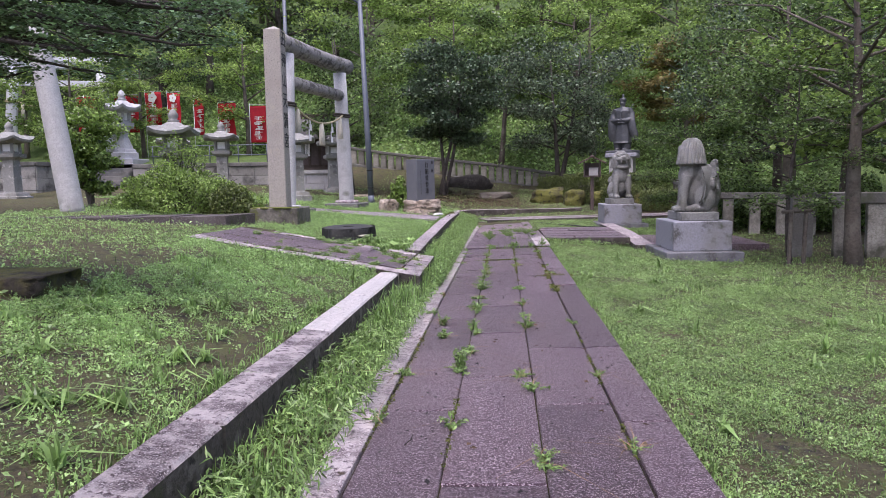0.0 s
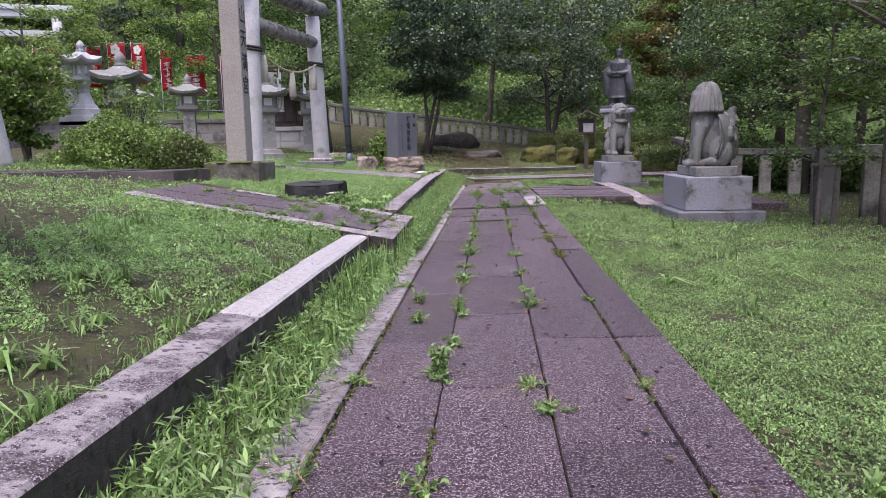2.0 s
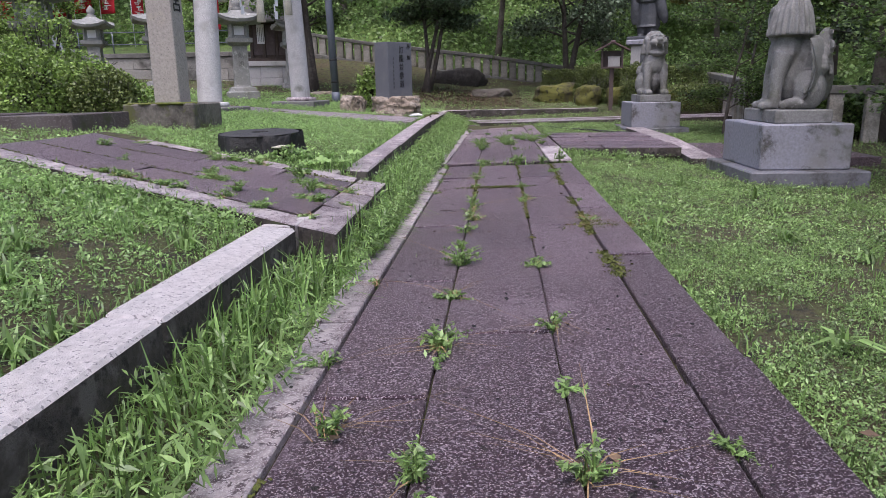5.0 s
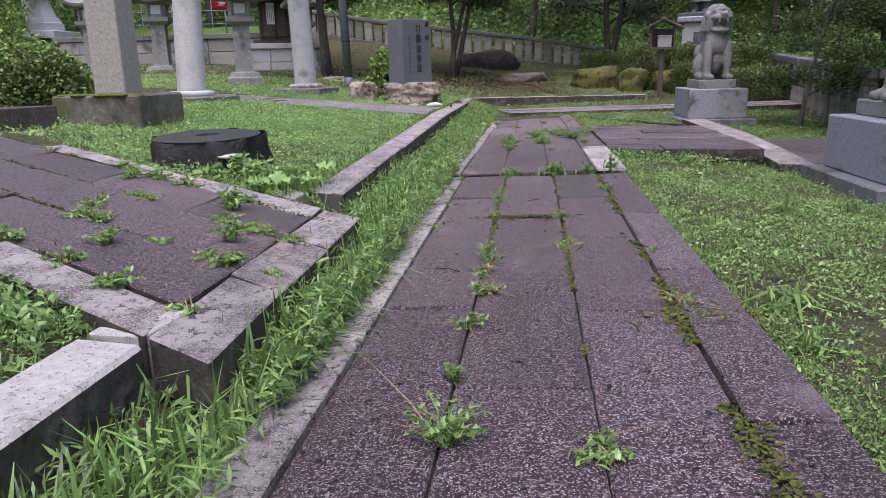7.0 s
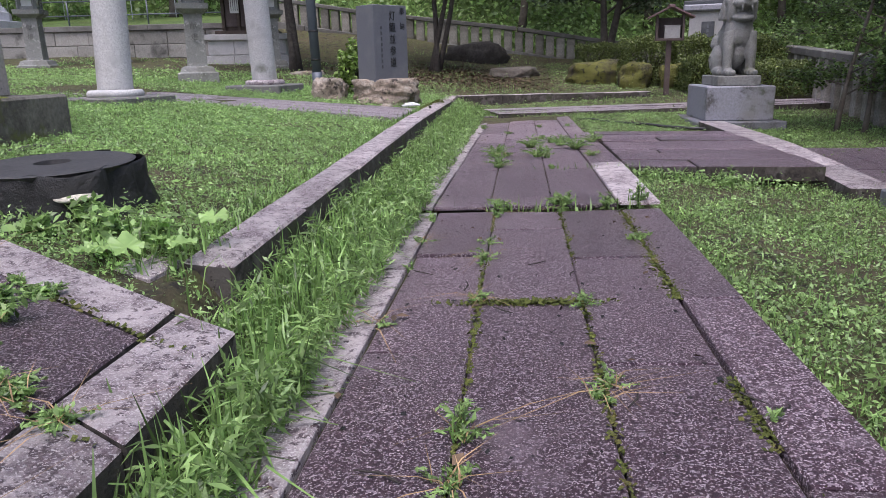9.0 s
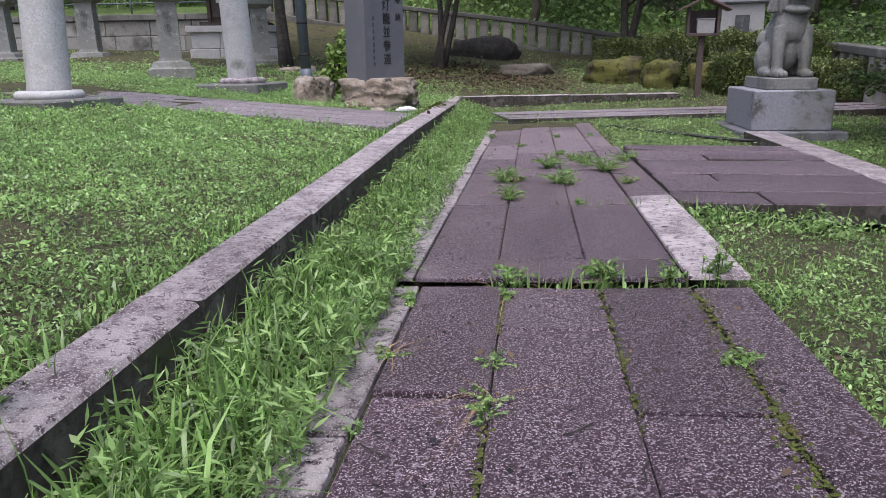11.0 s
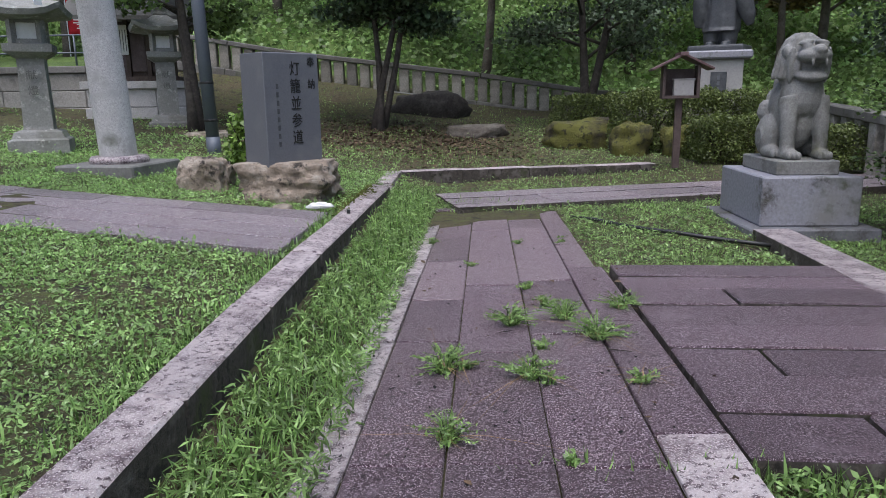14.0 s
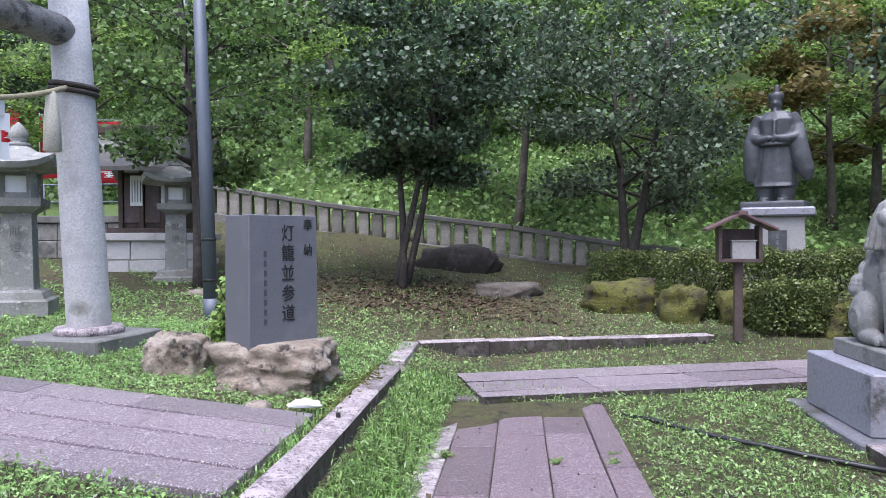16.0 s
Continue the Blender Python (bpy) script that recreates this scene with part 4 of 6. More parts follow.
        lathe(bm, [(r * 0.2, -1.25 * r), (r * 0.72, -0.85 * r), (r * 0.82, -0.55 * r), (r * 0.98, -0.5 * r), (r * 1.0, -0.1 * r), (r * 0.86, -0.05 * r), (r * 0.92, 0.3 * r), (r * 0.78, 0.4 * r), (r * 0.76, 0.75 * r), (r * 0.3, 1.2 * r)], 16, (x, y, z))
    for s in (-1, 1):
        pts = [(s * (0.30), 0.16 + 0.09 * (1 - i / 24) * math.cos(i * 0.55), 0.19 + 0.09 * (1 - i / 24) * math.sin(i * 0.55)) for i in range(20)]
        tube(bm, pts, [0.022] * 20, 7)
    for v in bm.verts:
        v.co.y *= 0.88 if v.co.y > 0 else 1.0
        v.co *= 1.23
    return sculpt("lion_dog_statue", bm, STATUE, m, 0.0125, label, "statue", 2)


P1 = pose(3.04, 13.94, -0.15, 0, 0, 1) @ Matrix.Diagonal((1.02, 1.1, 1.08, 1))
P2 = pose(2.83, 21.42, -0.07, 0, 0, 0) @ Matrix.Diagonal((1.02, 1.08, 1.08, 1))
pedestal(P1, "grey stone pedestal with a stained block on a wide plinth")
pedestal(P2, "grey stone pedestal under a roaring lion dog")
lion(pose(3.08, 13.96, 0.66, 0, 0, -100) @ Matrix.Diagonal((1.0, 0.86, 1.0, 1)), "weathered stone lion dog with a ribbed mane, head turned aside", False, -84)
lion(pose(2.86, 21.42, 0.74, 0, 0, 4) @ Matrix.Diagonal((0.88, 0.94, 1.0, 1)), "grey stone lion dog sitting upright with an open mouth")


# ---- robed figure, kept plain ----
def robed_statue():
    S = pose(3.98, 27.9, 1.0, 0, 0, -16)
    t = thing("statue_pedestal", S, "pale concrete pedestal with a dark plaque and a projecting cap", "pedestal")
    bm = bmesh.new()
    box(bm, (0, 0, -0.62), (0.92, 0.98, 1.77), 0, 0.015, 0.97)
    part("block", bm, CEMENT, t)
    bm = bmesh.new()
    box(bm, (0, 0, 1.15), (1.2, 1.2, 0.16), 0, 0.03)
    part("cap", bm, CONCRETE, t)
    bm = bmesh.new()
    box(bm, (0, -0.505, 0.35), (0.30, 0.03, 0.55), 0, 0.004)
    pl = part("plaque", bm, BRONZE, t, "dark upright plaque")
    bm = bmesh.new()
    for k in range(4):
        box(bm, (0.0, -0.524, 0.42 + 0.11 * k), (0.05, 0.008, 0.08))
    part("lettering", bm, SLATE, pl)
    bm = bmesh.new()
    box(bm, (0, 0, -0.06), (1.02, 0.86, 0.17), 0, 0.02)
    # trouser legs and shoes under the hem
    for s in (-1, 1):
        lathe(bm, [(0.13, 0.10), (0.16, 0.2), (0.17, 0.34), (0.14, 0.42)], 16, (s * 0.15, -0.02, 0))
        blob(bm, (s * 0.14, -0.19, 0.14), (0.09, 0.16, 0.05))
    # long coat: an oval body with shallow folds
    k0 = len(bm.verts)
    lathe(bm, [(0.33, 0.36), (0.345, 0.42), (0.32, 0.8), (0.285, 1.08), (0.31, 1.35), (0.33, 1.52), (0.20, 1.66)], 36, (0, 0, 0), 0, 0.035, 9)
    bm.verts.ensure_lookup_table()
    for v in bm.verts[k0:]:
        v.co.y *= 0.68
    blob(bm, (0, 0.0, 1.53), (0.34, 0.18, 0.14))
    for s, out in ((-1, 0.0), (1, 0.11)):
        # arm bent to the waist, its broad sleeve hanging like a drop
        k0 = len(bm.verts)
        tube(bm, [(s * 0.24, 0, 1.60), (s * 0.32, 0, 1.42), (s * 0.36, 0, 1.15), (s * (0.36 + out * 0.5), 0, 0.88), (s * (0.38 + out), 0, 0.62), (s * (0.40 + out * 1.2), 0, 0.45)], [0.10, 0.125, 0.145, 0.155, 0.135, 0.06], 18)
        bm.verts.ensure_lookup_table()
        for v in bm.verts[k0:]:
            v.co.y = v.co.y * 0.62 - 0.07 - 0.05 * max(0.0, 1.4 - abs(v.co.z - 1.0) * 2)
        tube(bm, [(s * 0.33, -0.12, 1.2), (s * 0.22, -0.22, 1.17), (s * 0.10, -0.27, 1.18)], [0.10, 0.085, 0.06], 12)
        blob(bm, (s * 0.07, -0.30, 1.19), (0.06, 0.045, 0.05))
    lathe(bm, [(0.30, 1.06), (0.315, 1.085), (0.30, 1.11)], 22)
    tube(bm, [(0.02, -0.30, 1.13), (0.02, -0.26, 1.50)], [0.028, 0.034], 8)
    lathe(bm, [(0.085, 1.6), (0.085, 1.74)], 14)
    blob(bm, (0, -0.01, 1.81), (0.105, 0.12, 0.15))
    blob(bm, (0, -0.125, 1.80), (0.02, 0.03, 0.032), (0, 0, 0), 8)
    blob(bm, (0, -0.095, 1.66), (0.035, 0.04, 0.08))
    lathe(bm, [(0.125, 1.88), (0.13, 1.95), (0.11, 1.99)], 16)
    tube(bm, [(0, 0.04, 1.95), (0, 0.05, 2.14)], [0.05, 0.045], 10)
    sculpt("robed_statue", bm, BRONZE, S @ pose(0, 0, 1.31, 0, 0, -14) @ Matrix.Diagonal((1.06, 1.0, 1.06, 1)), 0.016, "dark grey robed figure statue standing on a pedestal", "statue", 2)


robed_statue()


# ---- notice box ----
def notice_box():
    t = thing("notice_box", pose(2.47, 25.05, 0.25, 0, 0, -6), "dark brown wooden roofed box on a post with a pale tray", "notice box")
    bm = bmesh.new()
    box(bm, (0, 0.03, 0), (0.14, 0.14, 1.25), 0, 0.006)
    part("post", bm, WOOD, t)
    bm = bmesh.new()
    box(bm, (0, 0, 1.2), (0.74, 0.42, 0.05), 0, 0.004)
    part("shelf", bm, WOOD, t)
    for s in (-1, 1):
        bm = bmesh.new()
        box(bm, (s * 0.34, 0, 1.25), (0.06, 0.4, 0.50), 0, 0.004)
        part("side_panel", bm, WOOD, t)
    bm = bmesh.new()
    box(bm, (0, 0.18, 1.25), (0.62, 0.03, 0.45), 0)
    part("back_panel", bm, WOOD, t)
    for s in (-1, 1):
        bm = bmesh.new()
        m = Matrix.Translation((s * 0.29, -0.04, 1.79)) @ Matrix.Rotation(radians(s * 22), 4, "Y")
        box(bm, (0, 0, 0), (0.66, 0.72, 0.035), 0, 0.004, m=m)
        part("roof_board", bm, ROOFW, t)
    bm = bmesh.new()
    box(bm, (0, -0.04, 1.90), (0.16, 0.76, 0.06), 0, 0.006)
    part("ridge", bm, ROOFW, t)
    bm = bmesh.new()
    box(bm, (0.06, -0.08, 1.25), (0.40, 0.2, 0.26), 0, 0.006)
    tr = part("tray", bm, CEMENT, t, "pale grey box inside")
    bm = bmesh.new()
    box(bm, (0.06, -0.08, 1.512), (0.44, 0.24, 0.02), 0, 0.004)
    part("lid", bm, CEMENT, tr)
    t.scale = (0.8, 0.8, 0.97)
    return t


notice_box()


# ---- monument and its rock ----
def monument():
    M = pose(-3.10, 20.88, 0.80, 0, 0, 50)
    t = thing("memorial_stone", M, "upright blue-grey slate slab carved with black characters", "monument")
    bm = bmesh.new()
    box(bm, (0, 0, -0.05), (0.74, 0.46, 1.25), 0, 0.008, 0.985)
    part("slab", bm, SLATE, t)
    writing("奉納", 0.105, INK, t, pose(0.26, -0.230, 1.10, 89.8, 0, 0), step=2.3, tall=1.15)
    writing("灯籠並参道", 0.145, INK, t, pose(0.04, -0.230, 1.02, 89.8, 0, 0), step=1.3, tall=1.15)
    bm = bmesh.new()
    for k in range(8):
        box(bm, (-0.20, -0.229, 0.18 + 0.09 * k), (0.03, 0.004, 0.055))
    tagged(part("small_lettering", bm, BRONZE, t), kind="stuff")
    bm = bmesh.new()
    rough_rock(bm, (-3.05, 20.85, 0.56), (0.60, 0.5, 0.31), 2.0, 0.26, 5, 0.8, 0.85)
    tagged(part("rock", bm, ROCK, smooth=True), "pale brown cleft rock carrying the memorial stone", "rock")
    bm = bmesh.new()
    rough_rock(bm, (-4.1, 21.05, 0.56), (0.30, 0.34, 0.3), 5.0, 0.3, 5, 0.0, 0.7)
    tagged(part("rock", bm, ROCK, smooth=True), "brown stained rock beside the memorial stone", "rock")


monument()


# ---- lamp pole ----
def lamp_pole():
    t = thing("street_lamp", pose(-5.25, 24.3, 0.55, 0, -1.8, 0), "blue-grey steel lamp pole with two arms", "street lamp")
    bm = bmesh.new()
    tube(bm, [(0, 0, 0), (0, 0, 2.5), (0, 0, 7.2)], [0.105, 0.1, 0.075], 18)
    part("pole", bm, STEEL, t, smooth=True)
    bm = bmesh.new()
    lathe(bm, [(0.115, -0.05), (0.115, 0.35)], 18)
    part("base_sleeve", bm, STEEL, t, smooth=True)
    for s in (-1, 1):
        bm = bmesh.new()
        tube(bm, [(0, 0, 6.9), (s * 0.35, 0, 7.15), (s * 0.8, 0, 7.35)], [0.04, 0.035, 0.03], 10)
        a = part("arm", bm, STEEL, t, smooth=True)
        bm = bmesh.new()
        blob(bm, (s * 1.0, 0, 7.4), (0.26, 0.12, 0.07))
        part("lamp_head", bm, WHITEPAINT, a, smooth=True)
    for z in (0.6, 1.2):
        bm = bmesh.new()
        lathe(bm, [(0.108, z), (0.112, z + 0.01), (0.112, z + 0.03), (0.108, z + 0.04)], 18)
        part("band", bm, BLACK, t)
    return t


lamp_pole()
bm = bmesh.new()
tube(bm, [(-12.3, 38, 3.0), (-12.3, 38, 11.5)], [0.14, 0.10], 14)
tagged(part("utility_pole", bm, STEEL, smooth=True), "slim grey steel pole standing among the trees", "pole")


# ---- stone fences ----
def fence(name, pts, n, post, high, rail, label, mat=FENCEM, capm=FENCECAP, low_rail=False, sink=0.25):
    """Square stone posts under a cap rail along a line of (x, y, ground z)."""
    t = tagged(new(name), label, "stone fence", kind="structure")
    segs = list(zip(pts, pts[1:]))
    total = sum(math.dist(a[:2], b[:2]) for a, b in segs)
    proto = None
    for a, b in segs:
        d = math.dist(a[:2], b[:2])
        ang = math.atan2(b[1] - a[1], b[0] - a[0])
        k = max(2, round(n * d / total))
        for i in range(k):
            u = (i + 0.5) / k
            p = [a[j] + (b[j] - a[j]) * u for j in range(3)]
            if proto is None:
                bm = bmesh.new()
                box(bm, (0, 0, -sink), (post[0], post[1], high + sink), 0, 0.012)
                proto = part("fence_post", bm, mat, t)
                o = proto
            else:
                o = new("fence_post", proto.data)
                o.parent = t
            o.matrix_local = Matrix.Translation(p) @ Matrix.Rotation(ang, 4, "Z")
        m = max(1, round(d / 2.2))
        for i in range(m):
            p, q = [Vector(a).lerp(Vector(b), (i + e) / m) for e in (0, 1)]
            c = (p + q) / 2
            e = q - p
            w = Matrix.Translation(c) @ Matrix.Rotation(ang, 4, "Z") @ Matrix.Rotation(-math.atan2(e.z, math.hypot(e.x, e.y)), 4, "Y")
            bm = bmesh.new()
            box(bm, (0, 0, high), (e.length - 0.012, rail[0], rail[1]), 0, 0.02, m=w)
            part("cap_rail", bm, capm, t)
            if low_rail:
                bm = bmesh.new()
                box(bm, (0, 0, -0.15), (e.length - 0.012, rail[0], 0.25), 0, 0.02, m=w)
                part("base_rail", bm, capm, t)
    return t


fence("stone_fence", [(-9.8, 32.5, 2.55), (-6.0, 32.5, 1.90), (-1.0, 32.5, 1.27), (2.0, 32.5, 0.78), (5.5, 33.5, 0.5)], 44, (0.26, 0.2), 0.72, (0.28, 0.13), "weathered stone post fence climbing along the wooded slope", low_rail=True)
fence("stone_fence", [(7.7, 19.0, -0.2), (5.1, 19.6, -0.18), (5.9, 27.5, 0.2)], 17, (0.27, 0.22), 0.92, (0.30, 0.17), "grey stone post fence behind the lion dogs")
fence("stone_fence", [(5.75, 14.35, -0.15), (9.6, 13.3, -0.2)], 7, (0.36, 0.24), 0.92, (0.34, 0.22), "broad stone post fence with a dark mossy rail")
bm = bmesh.new()
box(bm, (0, 0, -0.2), (0.40, 0.40, 1.42), 0, 0.015)
lathe(bm, [(0.29, 1.22), (0.05, 1.29)], 4, (0, 0, 0), math.pi / 4)
o = part("gate_post", bm, FENCECAP)
o.matrix_world = pose(5.3, 14.5, -0.12, 0, 0, -12)
tagged(o, "dark mossy square gate post ending a stone fence", "gate post")


# ---- terrace wall, steps ----
def block_wall(name, a, b, z0, z1, label, thick=0.5, cap=0.16, course=0.42, seed=1):
    """A retaining wall of dressed blocks with a projecting cap."""
    rr = random.Random(seed)
    d = math.dist(a, b)
    ang = math.atan2(b[1] - a[1], b[0] - a[0])
    w = tagged(new(name), label, "wall", kind="structure")
    w.matrix_world = Matrix.Translation((a[0], a[1], 0)) @ Matrix.Rotation(ang, 4, "Z")
    bm = bmesh.new()
    box(bm, (d / 2, thick / 2 + 0.03, z0 - 0.4), (d, thick, z1 - z0 + 0.36))
    part("wall_core", bm, CAPM, w)
    rows = max(1, round((z1 - cap - z0) / course))
    ch = (z1 - cap - z0) / rows
    for r in range(rows):
        x = 0.0
        while x < d - 0.02:
            l = min(rr.uniform(0.75, 1.35), d - x)
            if d - x - l < 0.3:
                l = d - x
            bm = bmesh.new()
            box(bm, (x + l / 2, 0.04 + rr.uniform(-0.008, 0.008), z0 + r * ch), (l - 0.014, 0.12, ch - 0.014), 0, 0.012)
            part("wall_block", bm, WALLM, w)
            x += l
    x = 0.0
    while x < d - 0.02:
        l = min(1.6, d - x)
        bm = bmesh.new()
        box(bm, (x + l / 2, thick / 2 - 0.02, z1 - cap), (l - 0.01, thick + 0.12, cap), 0, 0.012)
        part("cap_stone", bm, CAPM, w)
        x += l
    return w


block_wall("wall_terrace", (-16.6, 29.3), (-9.0, 29.6), 0.95, 2.32, "stained stone block wall holding up the terrace", seed=2)
block_wall("wall_terrace", (-27.5, 23.6), (-19.2, 26.6), 0.8, 2.42, "stone block wall beside the steps", seed=3)
block_wall("wall_terrace", (-19.2, 26.62), (-19.25, 30.0), 0.8, 2.42, "stone block wall flanking the steps", seed=5)
steps = tagged(new("steps"), "worn stone steps rising through the terrace wall", "steps", kind="structure")
for k in range(8):
    bm = bmesh.new()
    box(bm, (-18.0, 27.6 + 0.34 * k, 0.92 + 0.18 * k), (2.6, 0.46, 0.18), 0, 0.012)
    part("step", bm, CAPM, steps)
bm = bmesh.new()
vs = [bm.verts.new(p) for p in ((-32, 23.2, 2.3), (-19.3, 27.0, 2.34), (-19.2, 30.0, 2.3), (-16.8, 30.0, 2.24), (-9.2, 29.9, 2.24), (-9.6, 33.5, 2.75), (-32, 33.5, 3.0))]
bm.faces.new(vs)
tagged(part("terrace_ground", bm, HILL), "grassy terrace behind the stone wall", "ground", kind="structure")
rail = thing("railing", pose(-13.8, 30.6, 2.25, 0, 0, 2), "thin metal pipe railing on the terrace", "railing")
for k in range(6):
    bm = bmesh.new()
    tube(bm, [(-2.5 + k * 1.3, 0, 0), (-2.5 + k * 1.3, 0, 0.9)], [0.025, 0.025], 8)
    part("post", bm, STEEL, rail, smooth=True)
for z in (0.45, 0.88):
    bm = bmesh.new()
    tube(bm, [(-2.6, 0, z), (4.1, 0, z)], [0.022, 0.022], 8)
    part("pipe", bm, STEEL, rail, smooth=True)


# ---- small shrine ----
def small_shrine():
    t = thing("small_shrine", pose(-8.4, 28.7, 0.92, 0, 0, 14), "small dark timber shrine on a pale stone plinth", "shrine")
    bm = bmesh.new()
    box(bm, (0, 0, -0.3), (2.0, 1.5, 1.1))
    pl = part("plinth", bm, PALE, t)
    for r, (z, w, d) in enumerate(((-0.3, 2.2, 1.7), (0.45, 2.1, 1.6))):
        for k in range(3):
            bm = bmesh.new()
            box(bm, (-w / 2 + w / 6 + k * w / 3, 0, z), (w / 3 - 0.012, d, 0.73 if r == 0 else 0.38), 0, 0.012)
            part("block", bm, PALE, pl)
    bm = bmesh.new()
    box(bm, (0, 0, 0.83), (2.3, 1.8, 0.16), 0, 0.015)
    part("plinth_cap", bm, PALE, t)
    bm = bmesh.new()
    box(bm, (0, 0, 0.99), (1.7, 1.3, 0.10), 0, 0.01)
    box(bm, (0, 0.05, 1.09), (1.25, 0.95, 1.15), 0, 0.01)
    part("body", bm, SHRINEW, t)
    for x in (-0.62, -0.21, 0.21, 0.62):
        bm = bmesh.new()
        box(bm, (x, -0.46, 1.09), (0.09, 0.09, 1.2), 0, 0.006)
        part("post", bm, SHRINEW, t)
    for x in (-0.41, 0.0, 0.41):
        bm = bmesh.new()
        box(bm, (x, -0.445, 1.2), (0.30, 0.04, 0.95), 0, 0.004)
        part("door_panel", bm, WOOD, t)
    for s in (-1, 1):
        bm = bmesh.new()
        n = 6
        lo, hi = [], []
        for k in range(n + 1):
            u = k / n
            zz = 3.05 - 0.85 * u ** 0.8
            lo.append([bm.verts.new((x, s * u * 1.35, zz)) for x in (-1.25, 1.25)])
            hi.append([bm.verts.new((x, s * u * 1.35, zz + 0.08)) for x in (-1.25, 1.25)])
        for k in range(n):
            bm.faces.new((lo[k][0], lo[k][1], lo[k + 1][1], lo[k + 1][0]))
            bm.faces.new((hi[k][0], hi[k + 1][0], hi[k + 1][1], hi[k][1]))
            for e in (0, 1):
                bm.faces.new((lo[k][e], lo[k + 1][e], hi[k + 1][e], hi[k][e]))
        bm.faces.new((lo[n][0], lo[n][1], hi[n][1], hi[n][0]))
        bm.faces.new((lo[0][0], lo[0][1], hi[0][1], hi[0][0]))
        part("roof_slope", bm, FENCECAP, t)
    bm = bmesh.new()
    box(bm, (0, 0, 3.08), (2.6, 0.2, 0.2), 0, 0.02)
    part("ridge", bm, SHRINEW, t)
    bm = bmesh.new()
    box(bm, (-0.30, -0.53, 1.55), (0.24, 0.01, 0.62))
    pp = part("notice_paper", bm, PAPER, t, "white paper with lines of writing")
    bm = bmesh.new()
    for k in range(4):
        box(bm, (-0.38 + 0.055 * k, -0.538, 1.62), (0.015, 0.004, 0.45))
    part("lettering", bm, SLATE, pp)
    return t


small_shrine()


# ---- banners ----
def banner(m, high, wide, label, seed, crest=False):
    rr = random.Random(seed)
    t = thing("banner", m, label, "banner", "red banners on the terrace")
    bm = bmesh.new()
    tube(bm, [(0, 0, -0.3), (0, 0, high + 1.35)], [0.016, 0.014], 8)
    part("pole", bm, WHITEPAINT, t, smooth=True)
    bm = bmesh.new()
    tube(bm, [(0, 0, high + 1.25), (wide + 0.03, 0, high + 1.25)], [0.012, 0.012], 6)
    part("crossbar", bm, WHITEPAINT, t)
    bm = bmesh.new()
    n = 14
    grid = []
    for i in range(n + 1):
        z = 1.2 + high * i / n
        grid.append([bm.verts.new((0.02 + wide * j / 5, 0.05 * math.sin(i * 0.6 + seed) * (j / 5) + 0.03 * math.sin(j * 1.7 + i * 0.4), z)) for j in range(6)])
    for a, b in zip(grid, grid[1:]):
        for j in range(5):
            bm.faces.new((a[j], a[j + 1], b[j + 1], b[j]))
    cl = part("cloth", bm, RED, t, smooth=True)
    so = cl.modifiers.new("thickness", "SOLIDIFY")
    so.thickness = 0.004
    bm = bmesh.new()
    for k in range(5):
        z = 1.35 + high * 0.13 * k
        for q in range(4):
            box(bm, (0.02 + wide * 0.5 + rr.uniform(-0.08, 0.08), -0.075, z + q * high * 0.028), (wide * rr.uniform(0.25, 0.5), 0.006, high * 0.014))
        box(bm, (0.02 + wide * 0.5, -0.075, z), (wide * 0.07, 0.006, high * 0.1))
    part("lettering", bm, PAPER, cl, "white strokes of writing")
    if crest:
        bm = bmesh.new()
        for k in range(5):
            a = 2 * math.pi * k / 5
            blob(bm, (0.02 + wide * 0.5 + wide * 0.16 * math.cos(a), -0.085, 1.2 + high * 0.86 + wide * 0.16 * math.sin(a)), (wide * 0.13, 0.006, wide * 0.13), (0, 0, 0), 8)
        part("crest", bm, PAPER, cl, "white flower-shaped crest")
    return t


for i, (x, y, zb, ang, w) in enumerate(((-20.1, 33, 4.1, 70, 0.55), (-19.7, 33, 4.1, 60, 0.55), (-17.6, 33, 4.1, 40, 0.55), (-16.6, 33, 4.2, 8, 0.9), (-15.5, 33, 4.15, 5, 0.75), (-14.2, 33, 3.9, 75, 0.5), (-13.0, 33, 3.6, 8, 0.9), (-11.6, 33.4, 3.5, 30, 0.8), (-18.2, 33, 4.1, 75, 0.5))):
    banner(pose(x - 1.2, y, zb - 1.3, 0, 0, ang - 20), 1.75, w, "red cloth banner with white writing on a thin pole", i, i in (3, 4))


